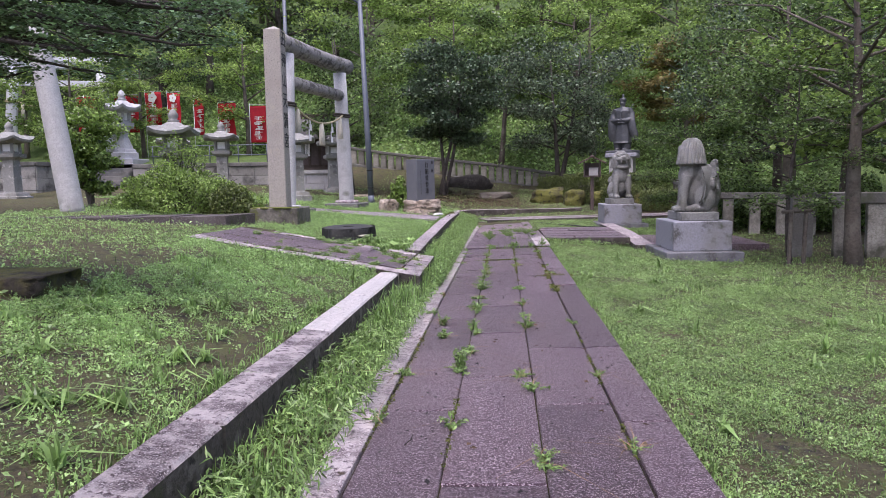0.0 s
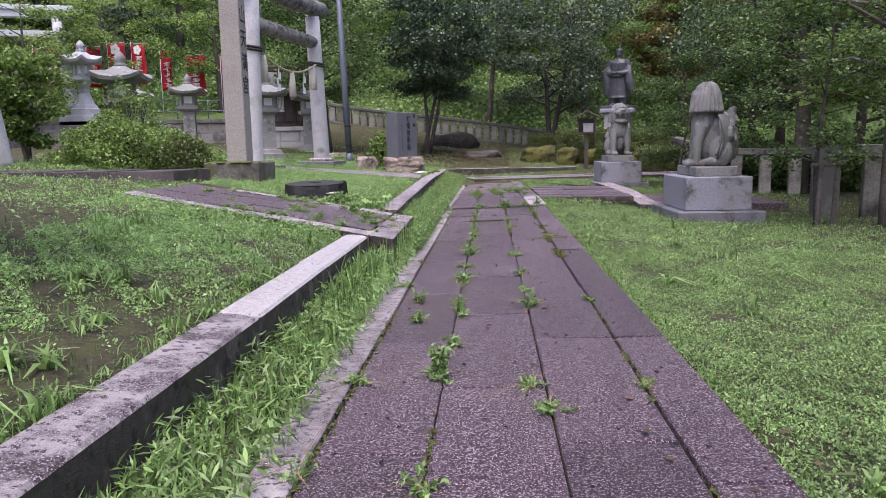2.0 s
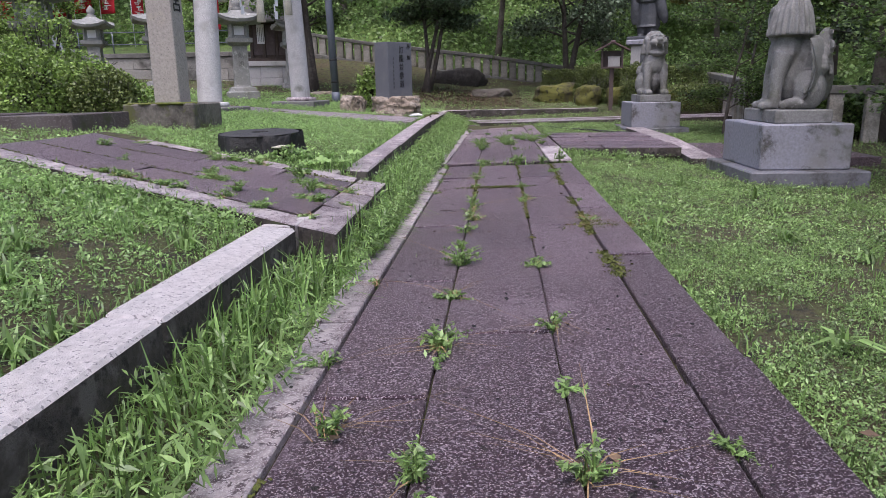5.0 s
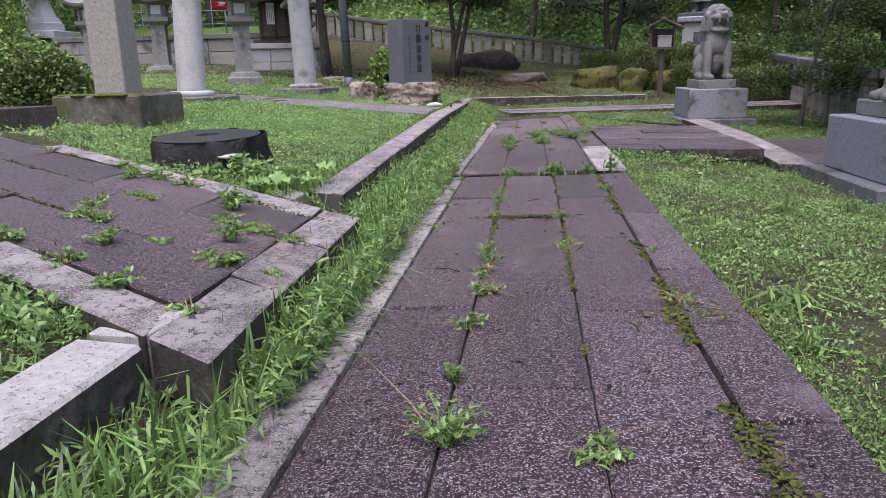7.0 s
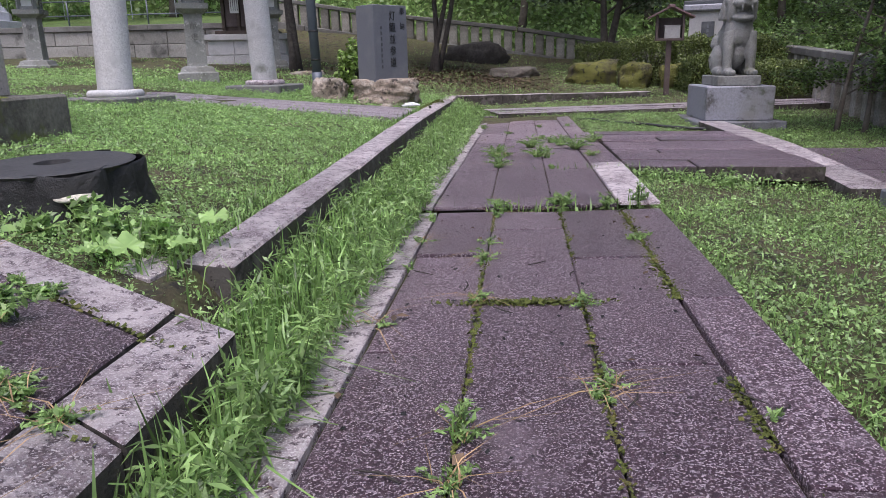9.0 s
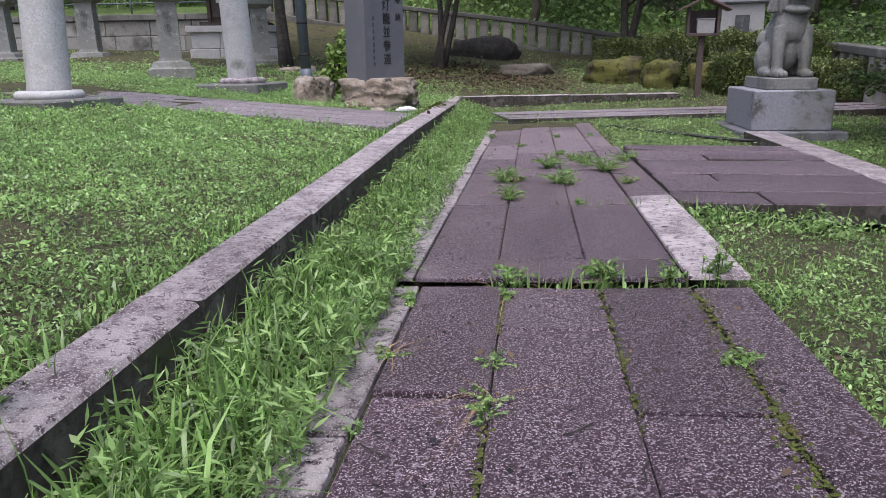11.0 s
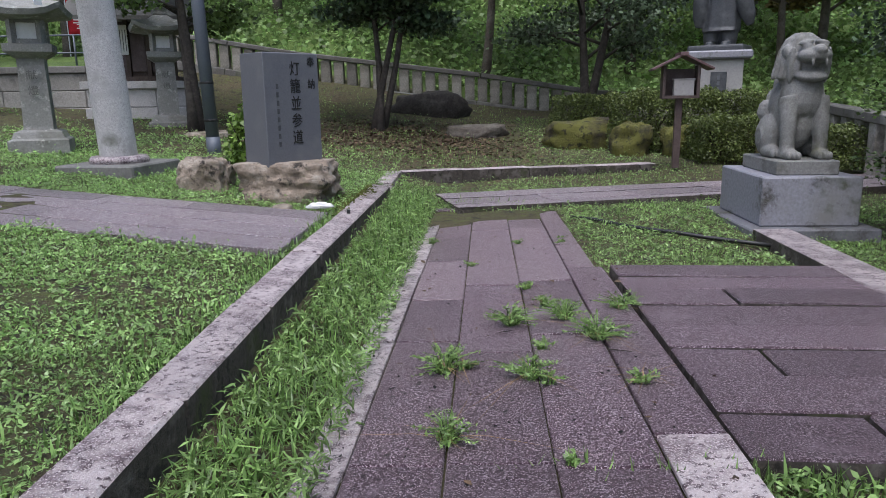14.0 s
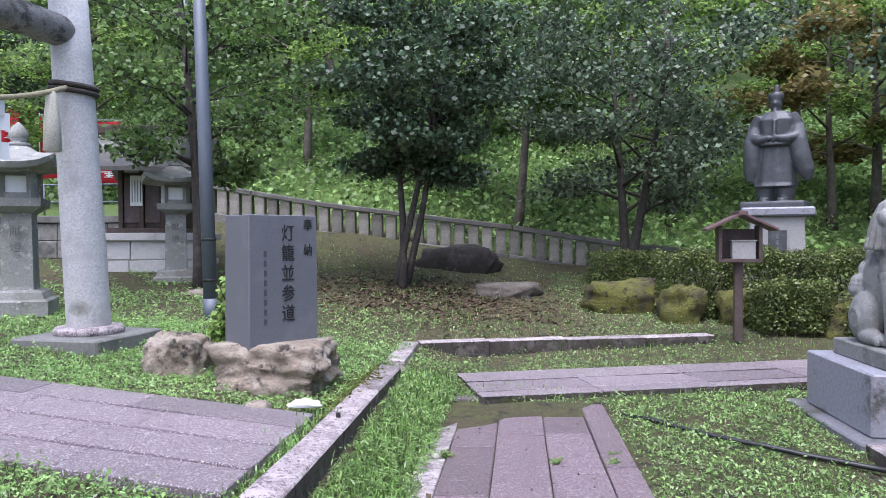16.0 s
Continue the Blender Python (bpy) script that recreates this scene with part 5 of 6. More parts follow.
# ---- black stump, rocks, old stumps ----
def big_stump():
    t = thing("tree_stump", pose(-3.42, 12.32, 0.24, 2, -1, 20), "broad charred black tree stump sawn level", "tree stump")
    bm = bmesh.new()
    n = 48
    rings = []
    for r, z in ((0.53, -0.1), (0.49, 0.05), (0.46, 0.18), (0.46, 0.28), (0.448, 0.30)):
        ring = []
        for i in range(n):
            a = 2 * math.pi * i / n
            k = r * (1 + 0.07 * math.sin(5 * a + 1) + 0.035 * math.sin(13 * a) + 0.02 * math.sin(23 * a + z * 9))
            ring.append(bm.verts.new((k * math.cos(a), k * math.sin(a), z + 0.012 * math.sin(7 * a))))
        rings.append(ring)
    for a, b in zip(rings, rings[1:]):
        for i in range(n):
            bm.faces.new((a[i], a[(i + 1) % n], b[(i + 1) % n], b[i]))
    part("bark", bm, BLACK, t, smooth=True)
    bm = bmesh.new()
    lathe(bm, [(0.42, 0.27), (0.446, 0.302), (0.43, 0.308), (0.10, 0.312), (0.09, 0.25), (0.02, 0.24)], 40)
    part("sawn_top", bm, STUMPTOP, t, "dark sawn face with a hole")
    bm = bmesh.new()
    lathe(bm, [(0.02, 0.0), (0.10, 0.012), (0.11, 0.025), (0.02, 0.035)], 14, (0.20, -0.44, 0.16))
    part("bracket_fungus", bm, TASSEL, t, "pale shelf fungus", smooth=True)


big_stump()
for (x, y, z), r, s, mt, lab in (((2.0, 26.6, 0.6), (0.42, 0.4, 0.40), 3, MOSSROCK, "broad mossy boulder edging the bank"), ((1.35, 27.3, 0.66), (0.95, 0.45, 0.40), 8, MOSSROCK, "long yellow-green mossy boulder"),
                                 ((3.0, 26.5, 0.55), (0.45, 0.35, 0.4), 11, MOSSROCK, "dark mossy rock behind the notice box"), ((4.35, 25.9, 0.45), (0.5, 0.4, 0.42), 14, MOSSROCK, "rounded mossy rock among clipped shrubs"),
                                 ((-1.0, 28.4, 0.64), (0.72, 0.45, 0.28), 17, BARK, "weathered low grey stump"), ((-2.2, 30.8, 1.1), (1.05, 0.5, 0.55), 21, DARKBARK, "large dark fallen stump before the fence"),
                                 ((-2.9, 19.95, 0.36), (0.12, 0.1, 0.08), 25, ROCK, "small stone by the kerb"), ((-6.0, 26.1, 0.7), (0.5, 0.4, 0.24), 27, ROCK, "low rough rock before the lantern"), ((0.05, 13.62, -0.02), (0.03, 0.03, 0.02), 9, ROCK, "pebble in the path's step")):
    bm = bmesh.new()
    rough_rock(bm, (x, y, z), r, s, 0.25, 4 if r[0] > 0.2 else 2)
    tagged(part("tree_stump" if "stump" in lab else "rock", bm, mt, smooth=True), lab, "stump" if "stump" in lab else "rock")

bm = bmesh.new()
pts = [(0.25 + 0.27 * k, 21.3 - 0.19 * k + 0.05 * math.sin(k * 1.3), 0.05 - 0.012 * k + 0.01 * math.sin(k * 2.0)) for k in range(8)]
tube(bm, pts, [0.022] * 8, 8)
tagged(part("hose", bm, HOSE, smooth=True), "thin black rubber hose lying on the grass", "hose")
bm = bmesh.new()
rough_rock(bm, (-5.25, 5.75, 0.42), (0.85, 0.5, 0.25), 31, 0.12, 4, 0.55, 0.95)
tagged(part("stone_block", bm, MOSSROCK, smooth=True), "low flat dark mossy stone block in the lawn", "stone")


# ---- trees ----
def crown_points(rng, clumps, per, spread, flat=0.7):
    """Leaf places in clumps: clumps is an array of centres, spread their radius."""
    n = len(clumps)
    c = np.repeat(clumps, per, 0)
    d = rng.normal(0, 1, (n * per, 3))
    d /= np.maximum(np.linalg.norm(d, axis=1, keepdims=True), 1e-6)
    r = rng.uniform(0.25, 1.0, (n * per, 1)) ** 0.6
    s = np.repeat(np.broadcast_to(spread, (n,)) * rng.uniform(0.6, 1.3, n), per)[:, None]
    return c + d * r * s * np.array([1, 1, flat])


def grow(seed, tall, stem, fork, wide, crown_low, limbs, lean=(0.0, 0.0), stems=1, depth=0.5):
    """Trunk and limbs: returns a bmesh of wood and the places of the limb ends."""
    rng = random.Random(seed)
    bm = bmesh.new()
    ends = []
    for k in range(stems):
        ox, oy = (rng.uniform(-0.25, 0.25), rng.uniform(-0.25, 0.25)) if stems > 1 else (0, 0)
        tx, ty = lean[0] + rng.uniform(-0.35, 0.35) * (stems > 1), lean[1] + rng.uniform(-0.35, 0.35) * (stems > 1)
        pts, rad = [], []
        for i in range(8):
            u = i / 7
            pts.append(Vector((ox + tx * u * tall * 0.5 + 0.09 * math.sin(u * 5 + seed + k), oy + ty * u * tall * 0.5 + 0.09 * math.cos(u * 4 + seed), -0.25 + u * tall * 0.92)))
            rad.append(stem * (1.25 if i == 0 else 1.0) * (1 - 0.82 * u))
        tube(bm, pts, rad, 10)
        for q in range(limbs):
            u = fork + (0.95 - fork) * (q + rng.random() * 0.6) / limbs
            i = min(6, int(u * 7))
            p = pts[i].lerp(pts[i + 1], u * 7 - i)
            a = q * 2.4 + rng.uniform(-0.5, 0.5)
            h = (p.z / tall - crown_low) / max(0.05, 1 - crown_low)
            l = wide * (0.45 + 0.75 * math.sin(math.pi * min(1, max(0.08, 0.15 + 0.75 * h)))) * rng.uniform(0.7, 1.1)
            rise = rng.uniform(0.05, 0.45)
            e = p + Vector((math.cos(a) * l, math.sin(a) * l, l * rise))
            mid = p.lerp(e, 0.5) + Vector((0, 0, l * 0.10))
            r0 = max(0.012, stem * (1 - 0.8 * u) * 0.5)
            tube(bm, [p, mid, e], [r0, r0 * 0.6, 0.008], 6)
            for w in range(3):
                v = mid.lerp(e, 0.2 + 0.27 * w)
                b = a + rng.choice((-1, 1)) * rng.uniform(0.5, 1.1)
                t = v + Vector((math.cos(b), math.sin(b), rng.uniform(0.0, 0.4))) * l * 0.45
                tube(bm, [v, t], [r0 * 0.4, 0.006], 5)
                ends += [v, t, v.lerp(t, 0.5)]
            ends += [e, mid.lerp(e, 0.6)]
        ends.append(pts[-1])
    return bm, np.array([tuple(e) for e in ends])


def tree(m, seed, tall, stem, wide, leaf, per, size, spread, label, bark=BARK, fork=0.35, crown_low=0.35, limbs=12, lean=(0, 0), stems=1, flat=0.55, level=0.35, group="", category="tree"):
    t = thing("tree", m, label, category, group)
    bm, ends = grow(seed, tall, stem, fork, wide, crown_low, limbs, lean, stems)
    part("trunk", bm, bark, t, smooth=True)
    rng = np.random.default_rng(seed)
    pos = crown_points(rng, ends, per, spread, flat)
    v, f = leaf_arrays(pos, size, rng, level)
    quads("crown", v, f, leaf, t)
    return t


def put(x, y, rz=0, s=1.0, dz=0.0):
    return pose(x, y, gz(x, y) + dz, 0, 0, rz) @ Matrix.Scale(s, 4)


# trees standing in the precinct
tree(put(-3.1, 28.2), 11, 6.2, 0.085, 1.25, LEAF_DARK, 44, 0.11, 0.50, "dark glossy evergreen with several thin stems", DARKBARK, 0.38, 0.38, 13, stems=3)
tree(put(1.9, 31.0, 40), 12, 6.6, 0.13, 2.2, LEAF_GREY, 46, 0.11, 0.70, "broad dark evergreen tree before the fence", DARKBARK, 0.28, 0.28, 15, stems=2)
tree(put(-6.3, 26.6, 80), 13, 6.8, 0.11, 1.9, LEAF_MID, 34, 0.11, 0.62, "slender dark evergreen beside the small shrine", DARKBARK, 0.35, 0.35, 14, stems=2)
tree(put(-0.9, 34.4), 14, 7.5, 0.16, 2.2, LEAF_MID, 60, 0.15, 0.7, "leaning tree with a pale mottled trunk", BARK, 0.4, 0.4, 13, lean=(0.25, 0))
tree(put(4.35, 20.7), 15, 3.9, 0.045, 1.05, LEAF_MID, 52, 0.055, 0.34, "slim young tree with sparse light leaves", BARK, 0.2, 0.2, 14, stems=2, level=0.6)
tree(put(4.55, 13.0), 16, 3.9, 0.05, 1.1, LEAF_MID, 44, 0.058, 0.36, "young tree tied beside old wooden stakes", DARKBARK, 0.3, 0.3, 14, level=0.6)
tree(put(5.62, 12.75, -6), 17, 6.2, 0.15, 2.7, LEAF_MID, 85, 0.065, 0.6, "old forked cherry with a mottled grey trunk", BARK, 0.42, 0.42, 17, lean=(-0.10, 0.0), level=0.6)


def maple():
    """A spreading maple whose low layered branches reach over the lawn."""
    bx, by = -9.3, 5.3
    b0 = gz(bx, by)
    t = thing("tree", pose(bx, by, b0), "spreading maple with dark drooping layered branches", "tree")
    rr = random.Random(18)
    rng = np.random.default_rng(18)
    bm = bmesh.new()
    tube(bm, [(0, 0, -0.3), (0.1, 0, 0.8), (0.5, 0.1, 1.7), (0.9, 0.2, 2.6), (1.0, 0.2, 4.0)], [0.24, 0.2, 0.17, 0.13, 0.06], 12)
    ends = []
    for k in range(22):
        z = rr.uniform(1.9, 2.6)
        ex, ey, ez = rr.uniform(3.9, 6.65), rr.uniform(-0.5, 1.2), rr.uniform(1.6, 2.5)
        a, e = Vector((0.7, 0.15, z)), Vector((ex, ey, ez - 0.06 * (ex - 3)))
        m1 = a.lerp(e, 0.5) + Vector((0, 0, 0.22))
        tube(bm, [a, m1, e], [0.06, 0.04, 0.01], 7)
        for q in range(9):
            u = 0.45 + 0.55 * q / 8
            c = a.lerp(m1, u * 2) if u < 0.5 else m1.lerp(e, u * 2 - 1)
            d = Vector((rr.uniform(-0.3, 0.4), rr.uniform(-0.4, 0.4), rr.uniform(-0.10, 0.12)))
            tube(bm, [c, c + d], [0.014, 0.004], 5)
            ends += [tuple(c + d), tuple(c + d * 0.5)]
    part("trunk", bm, DARKBARK, t, smooth=True)
    pos = crown_points(rng, np.array(ends), 80, 0.26, 0.26)
    v, f = leaf_arrays(pos, 0.04, rng, 0.75)
    quads("crown", v, f, LEAF_MAPLE, t)


maple()
tree(put(-10.15, 15.0, 0), 19, 2.6, 0.06, 0.5, LEAF_SHRUB, 40, 0.08, 0.26, "small leafy tree behind the leaning granite pillar", BARK, 0.25, 0.25, 12, stems=2)
tree(put(6.9, 19.5, 30), 20, 7.0, 0.22, 2.8, LEAF_MID, 110, 0.08, 0.66, "mossy-trunked tree behind the stone fence", BARK, 0.35, 0.35, 15)
for i, (x, y) in enumerate(((4.42, 12.78), (4.72, 12.9))):
    bm = bmesh.new()
    tube(bm, [(x, y, gz(x, y) - 0.2), (x + 0.03, y, gz(x, y) + 0.95)], [0.04, 0.035], 8)
    tagged(part("stake", bm, BARK), "weathered wooden stake supporting a young tree", "stake", "stakes of the young tree")
bm = bmesh.new()
tube(bm, [(4.3, 12.8, 0.68), (4.85, 12.9, 0.70)], [0.03, 0.03], 8)
tagged(part("crossbar", bm, BARK), "short wooden bar tied across two stakes", "stake")

# wooded slope: a few kinds, repeated; some copies added unseen behind the camera
kinds = [tree(pose(-34, 52, 40), 31, 9.5, 0.2, 3.0, LEAF_MID, 44, 0.175, 0.95, "broad-leaved tree from the set on the wooded slope and out of view", BARK, 0.25, 0.2, 16, group="trees on the slope"),
         tree(pose(-34, 56, 40), 32, 9.0, 0.2, 2.8, LEAF_LIGHT, 44, 0.17, 0.9, "light green maple from the set on the wooded slope and out of view", BARK, 0.25, 0.2, 16, level=0.6, flat=0.4, group="trees on the slope"),
         tree(pose(-34, 60, 40), 33, 10.5, 0.24, 3.0, LEAF_DARK, 46, 0.175, 0.95, "dark evergreen from the set on the wooded slope and out of view", DARKBARK, 0.2, 0.15, 18, group="trees on the slope"),
         tree(pose(-34, 64, 40), 34, 7.5, 0.16, 2.6, LEAF_RUST, 50, 0.2, 0.8, "tree with yellowing leaves on the wooded slope", BARK, 0.3, 0.25, 14, level=0.6, flat=0.4, group="trees on the slope")]
rt = random.Random(21)
spots = []
for row, (y0, step) in enumerate(((37.5, 5.6), (42, 5.8), (47, 6.2), (52.5, 6.4), (58.5, 7.0), (66, 8.0))):
    x = -30 + (row % 2) * 2.2 - row * 3
    while x < 30 + row * 4:
        spots.append((x + rt.uniform(-1.2, 1.2), y0 + rt.uniform(-1.3, 1.3)))
        x += step
for x, y in ((-24, 38), (-27, 41), (-30, 36), (-31, 31), (-33, 25), (-34, 18), (-36, 12), (8.8, 17.5), (9.5, 22), (8.2, 26.5), (10.5, 30), (12.5, 14), (13.5, 19), (14, 25), (16, 31), (11.5, 10), (15, 8), (18, 15), (19, 22), (-19, 29), (-23, 27), (-24, 33), (-18, 33), (-13, 33.5), (-27, 22), (-29, 28)):
    spots.append((x, y))
# unseen trees added behind the camera to block low sky light
for x, y in ((-22, -14), (-14, -17), (-6, -17), (2, -17), (10, -17), (18, -14), (18, -4), (-23, -5)):
    spots.append((x, y))
for i, (x, y) in enumerate(spots):
    k = 1 if (x < -12 and y < 36) or (2 < x < 24 and 36 < y < 44) else rt.choice((0, 0, 1, 1, 1, 1, 1, 2, 2, 0, 1))
    s = rt.uniform(0.75, 1.15) * (0.8 if y < 38 or abs(x) < 20 and y < 34 else 1.0)
    if i == 3:
        kinds[3].matrix_world = put(8.5, 36.5, 40, 0.9)
        continue
    if i < 3:
        kinds[i].matrix_world = put(x, y, rt.uniform(0, 360), s)
        continue
    o = copy_thing(kinds[k], put(x, y, rt.uniform(0, 360), 1.0))
    o.scale = (s, s, s * rt.uniform(0.9, 1.15))


# ---- shrubs and hedges ----
def shrub(m, r, seed, n, size, leaf, label, name="shrub", boxy=0.0, stems=14):
    """A shrub: twigs under a shell of many leaves; boxy squares it off like a clipped hedge."""
    t = thing(name, m, label, "hedge" if boxy else "shrub")
    rng = np.random.default_rng(seed)
    d = rng.normal(0, 1, (n, 3))
    d /= np.linalg.norm(d, axis=1, keepdims=True)
    d[:, 2] = np.abs(d[:, 2])
    if boxy:
        k = np.max(np.abs(d), 1, keepdims=True)
        d = d * (1 - boxy + boxy / k)
    lump = 1 + (1 - boxy * 0.8) * 0.16 * np.sin(d[:, :1] * 5 + seed) * np.cos(d[:, 1:2] * 4.3) + (1 - boxy * 0.7) * 0.10 * np.sin(d[:, 2:] * 9 + d[:, :1] * 7)
    rad = rng.uniform(0.35, 1.0, (n, 1)) ** 0.35
    pos = d * rad * lump * np.array(r) + np.array([0, 0, 0.03])
    v, f = leaf_arrays(pos, size, rng, 0.35)
    quads("foliage", v, f, leaf, t)
    bm = bmesh.new()
    rr = random.Random(seed)
    for k in range(stems):
        a = rr.uniform(0, 6.28)
        q = rr.uniform(0.4, 0.85)
        tube(bm, [(0.1 * math.cos(a) * r[0], 0.1 * math.sin(a) * r[1], -0.1), (q * 0.5 * math.cos(a) * r[0], q * 0.5 * math.sin(a) * r[1], r[2] * 0.4), (q * math.cos(a) * r[0], q * math.sin(a) * r[1], r[2] * 0.75)], [0.018, 0.012, 0.005], 5)
    tagged(part("stem", bm, DARKBARK, t), kind="stuff")
    return t


shrub(put(-7.75, 14.9), (1.6, 0.95, 0.95), 41, 17000, 0.05, LEAF_SHRUB, "wide light green shrub with arching leafy shoots")
shrub(put(-7.9, 15.4), (0.7, 0.6, 1.75), 42, 2600, 0.055, LEAF_LIGHT, "tall loose shoots rising from the shrub")
shrub(put(-6.5, 14.6), (0.6, 0.6, 0.7), 43, 5500, 0.045, LEAF_HEDGE, "rounded darker shrub beside the stone pillar")
shrub(put(-3.95, 22.3), (0.35, 0.35, 1.0), 44, 1200, 0.09, LEAF_SHRUB, "small upright shrub behind the memorial stone")
for x, y, r, s in ((2.35, 26.95, (0.72, 0.36, 1.12), 51), (3.6, 27.0, (0.72, 0.36, 1.14), 52), (4.9, 27.0, (0.72, 0.36, 1.18), 56), (3.55, 25.95, (0.62, 0.42, 0.80), 53), (5.0, 25.4, (0.8, 0.55, 0.75), 54), (1.6, 29.9, (0.8, 0.5, 0.75), 55)):
    shrub(put(x, y, 10), r, s, 11000, 0.045, LEAF_HEDGE, "clipped green hedge shrub with a darker underside", "hedge", 0.85)


for i, (x, y, r) in enumerate(((6.6, 20.9, 0.95), (7.9, 20.7, 1.1), (6.9, 22.4, 1.0), (7.1, 24.0, 1.2), (9.2, 20.0, 1.2), (9.4, 15.2, 1.1), (7.4, 26.2, 1.2), (10.8, 14.6, 1.2))):
    shrub(put(x, y, 40 * i), (r, r, 1.15 * r), 60 + i, 4500, 0.085, LEAF_MID, "dense dark green undergrowth behind the stone fence")


# ---- lawn, gutter weeds, undergrowth ----
def mask_noise(x, y, k, seed):
    return np.sin(x * k + seed) * np.cos(y * k * 0.9 + 1.7 * seed) + 0.6 * np.sin(x * k * 2.3 + y * k * 1.9 + seed * 2.1) + 0.4 * np.cos(x * k * 4.7 - y * k * 3.9 + seed)


def on_stone(x, y):
    """Where paving or kerbs lie."""
    m = (x > np.where(y > 18.7, -1.5, -1.54)) & (x < np.where(y > 18.7, 0.14, 0.28)) & (y < 21.68)
    m |= (x > -2.27) & (x < -1.96) & (y < 9.0)
    m |= (x < -2.01) & (x > -2.3) & (y > 11.4) & (y < 22.0)
    m |= (x > 0.26) & (x < 2.54) & (y > 15.4) & (y < 18.77)
    m |= (x > 2.33) & (x < 3.75) & (y > 13.08) & (y < 14.85)
    m |= (x > 2.13) & (x < 3.53) & (y > 20.55) & (y < 22.3)
    u = (x - 0.22) * math.cos(TC) + (y - 22) * math.sin(TC)
    v = -(x - 0.22) * math.sin(TC) + (y - 22) * math.cos(TC)
    m |= (u > -1.4) & (u < 6.5) & (v > 0) & (v < 1.25)
    w = (-1.68 - x) / 3.75
    lo, hi = 8.5 + 1.85 * w, 10.74 + 1.86 * w
    m |= (w > 0) & (w < 1) & (y > lo) & (y < hi)
    s = 0.1 * (-2.6 - x)
    m |= (x < -2.38) & (x > -8.4) & (y > 18.15 + s) & (y < 19.85 + s)
    return m


def gutter_left(y):
    """The gutter's far side: the kerb, or the side path's edge."""
    return np.where((y > 8.45) & (y < 10.76), -1.67, -1.97)


def lawn():
    rng = np.random.default_rng(7)
    sets, tufts = [], []
    for n, x0, x1, y0, y1, size in ((250000, -4.6, -1.9, 0.8, 9.6, 0.026), (520000, 0.2, 4.2, 0.8, 9.6, 0.017), (300000, -5.4, 4.6, 9.0, 16.4, 0.026), (190000, -6.5, 5.4, 15.8, 23.8, 0.036), (110000, -10, -2.6, 3.0, 24.0, 0.04), (34000, 2.6, 7.5, 2.0, 23.0, 0.038), (34000, -6.0, 3.5, 23.5, 31.5, 0.045), (34000, -14.5, -5.0, 22.0, 29.3, 0.06)):
        x, y = rng.uniform(x0, x1, n), rng.uniform(y0, y1, n)
        clump = mask_noise(x, y, 8.3, 1.3) + 0.7 * mask_noise(x, y, 15.7, 0.4)
        dens = mask_noise(x, y, 1.1, 0.7) * 0.42 + mask_noise(x, y, 3.1, 2.1) * 0.48 + clump * 0.36 + np.where((y > 25.9) & (x < 0.0), -0.85, np.where(x > 0.3, 0.62 + 0.6 * (y > 18.6), np.where((x < -2.1) & (y < 9), 0.22 - 0.42 * (y < 4.6), np.where(x < -2.1, 1.25, 0.6))))
        ok = ~on_stone(x, y) & (rng.uniform(0, 1, n) < np.clip((x1 - x) / 1.6, 0, 1)) & (rng.uniform(0, 1, n) < np.clip((y1 - y) / 0.7, 0, 1)) & (rng.uniform(0, 1, n) < np.clip((dens + 0.7) / 1.3, 0, 1) ** np.where(x < -2.1, np.where(y > 9, 0.7, 1.3), 2.0)) & ~((x > -1.98) & (x < -1.5) & (y < 21))
        x, y, clump = x[ok], y[ok], clump[ok]
        z = height(x, y) + 0.004 + np.abs(rng.normal(0, 1, len(x))) * np.clip(0.018 + 0.019 * clump, 0.004, 0.07)
        # leaves left of the path go to the lightened copy
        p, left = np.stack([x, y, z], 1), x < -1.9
        big = size * rng.choice((0.7, 0.9, 0.9, 1.3), len(x))
        sets.append(leaf_arrays(p[~left], big[~left], rng, 0.4, 0.24, 0.0))
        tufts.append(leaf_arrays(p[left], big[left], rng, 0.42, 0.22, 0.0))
    v, f = join_arrays(*sets)
    tagged(quads("lawn_weeds", v, f, CLOVER), "low creeping green weeds covering the lawn", "grass", kind="stuff")
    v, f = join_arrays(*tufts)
    tagged(quads("meadow_weeds", v, f, LAWNLIT), "green weeds covering the raised lawn, colour lightened as if better lit", "grass", kind="stuff")
    sets = []
    for n, x0, x1, y0, y1, tall in ((34000, -4.6, 3.4, 0.8, 10.0, 0.05), (36000, -6, 5.0, 10.0, 22.5, 0.065), (9000, -9, -4.5, 3, 23, 0.10), (7000, 3.2, 7.5, 3, 23, 0.09), (9000, -6, 5, 22, 32, 0.10)):
        x, y = rng.uniform(x0, x1, n), rng.uniform(y0, y1, n)
        ok = ~on_stone(x, y) & (mask_noise(x, y, 1.4, 3.0) > rng.uniform(-1.2, 1.4, n))
        x, y = x[ok], y[ok]
        sets.append(blade_arrays(np.stack([x, y, height(x, y) - 0.005], 1), tall, 0.007, rng, 0.7))
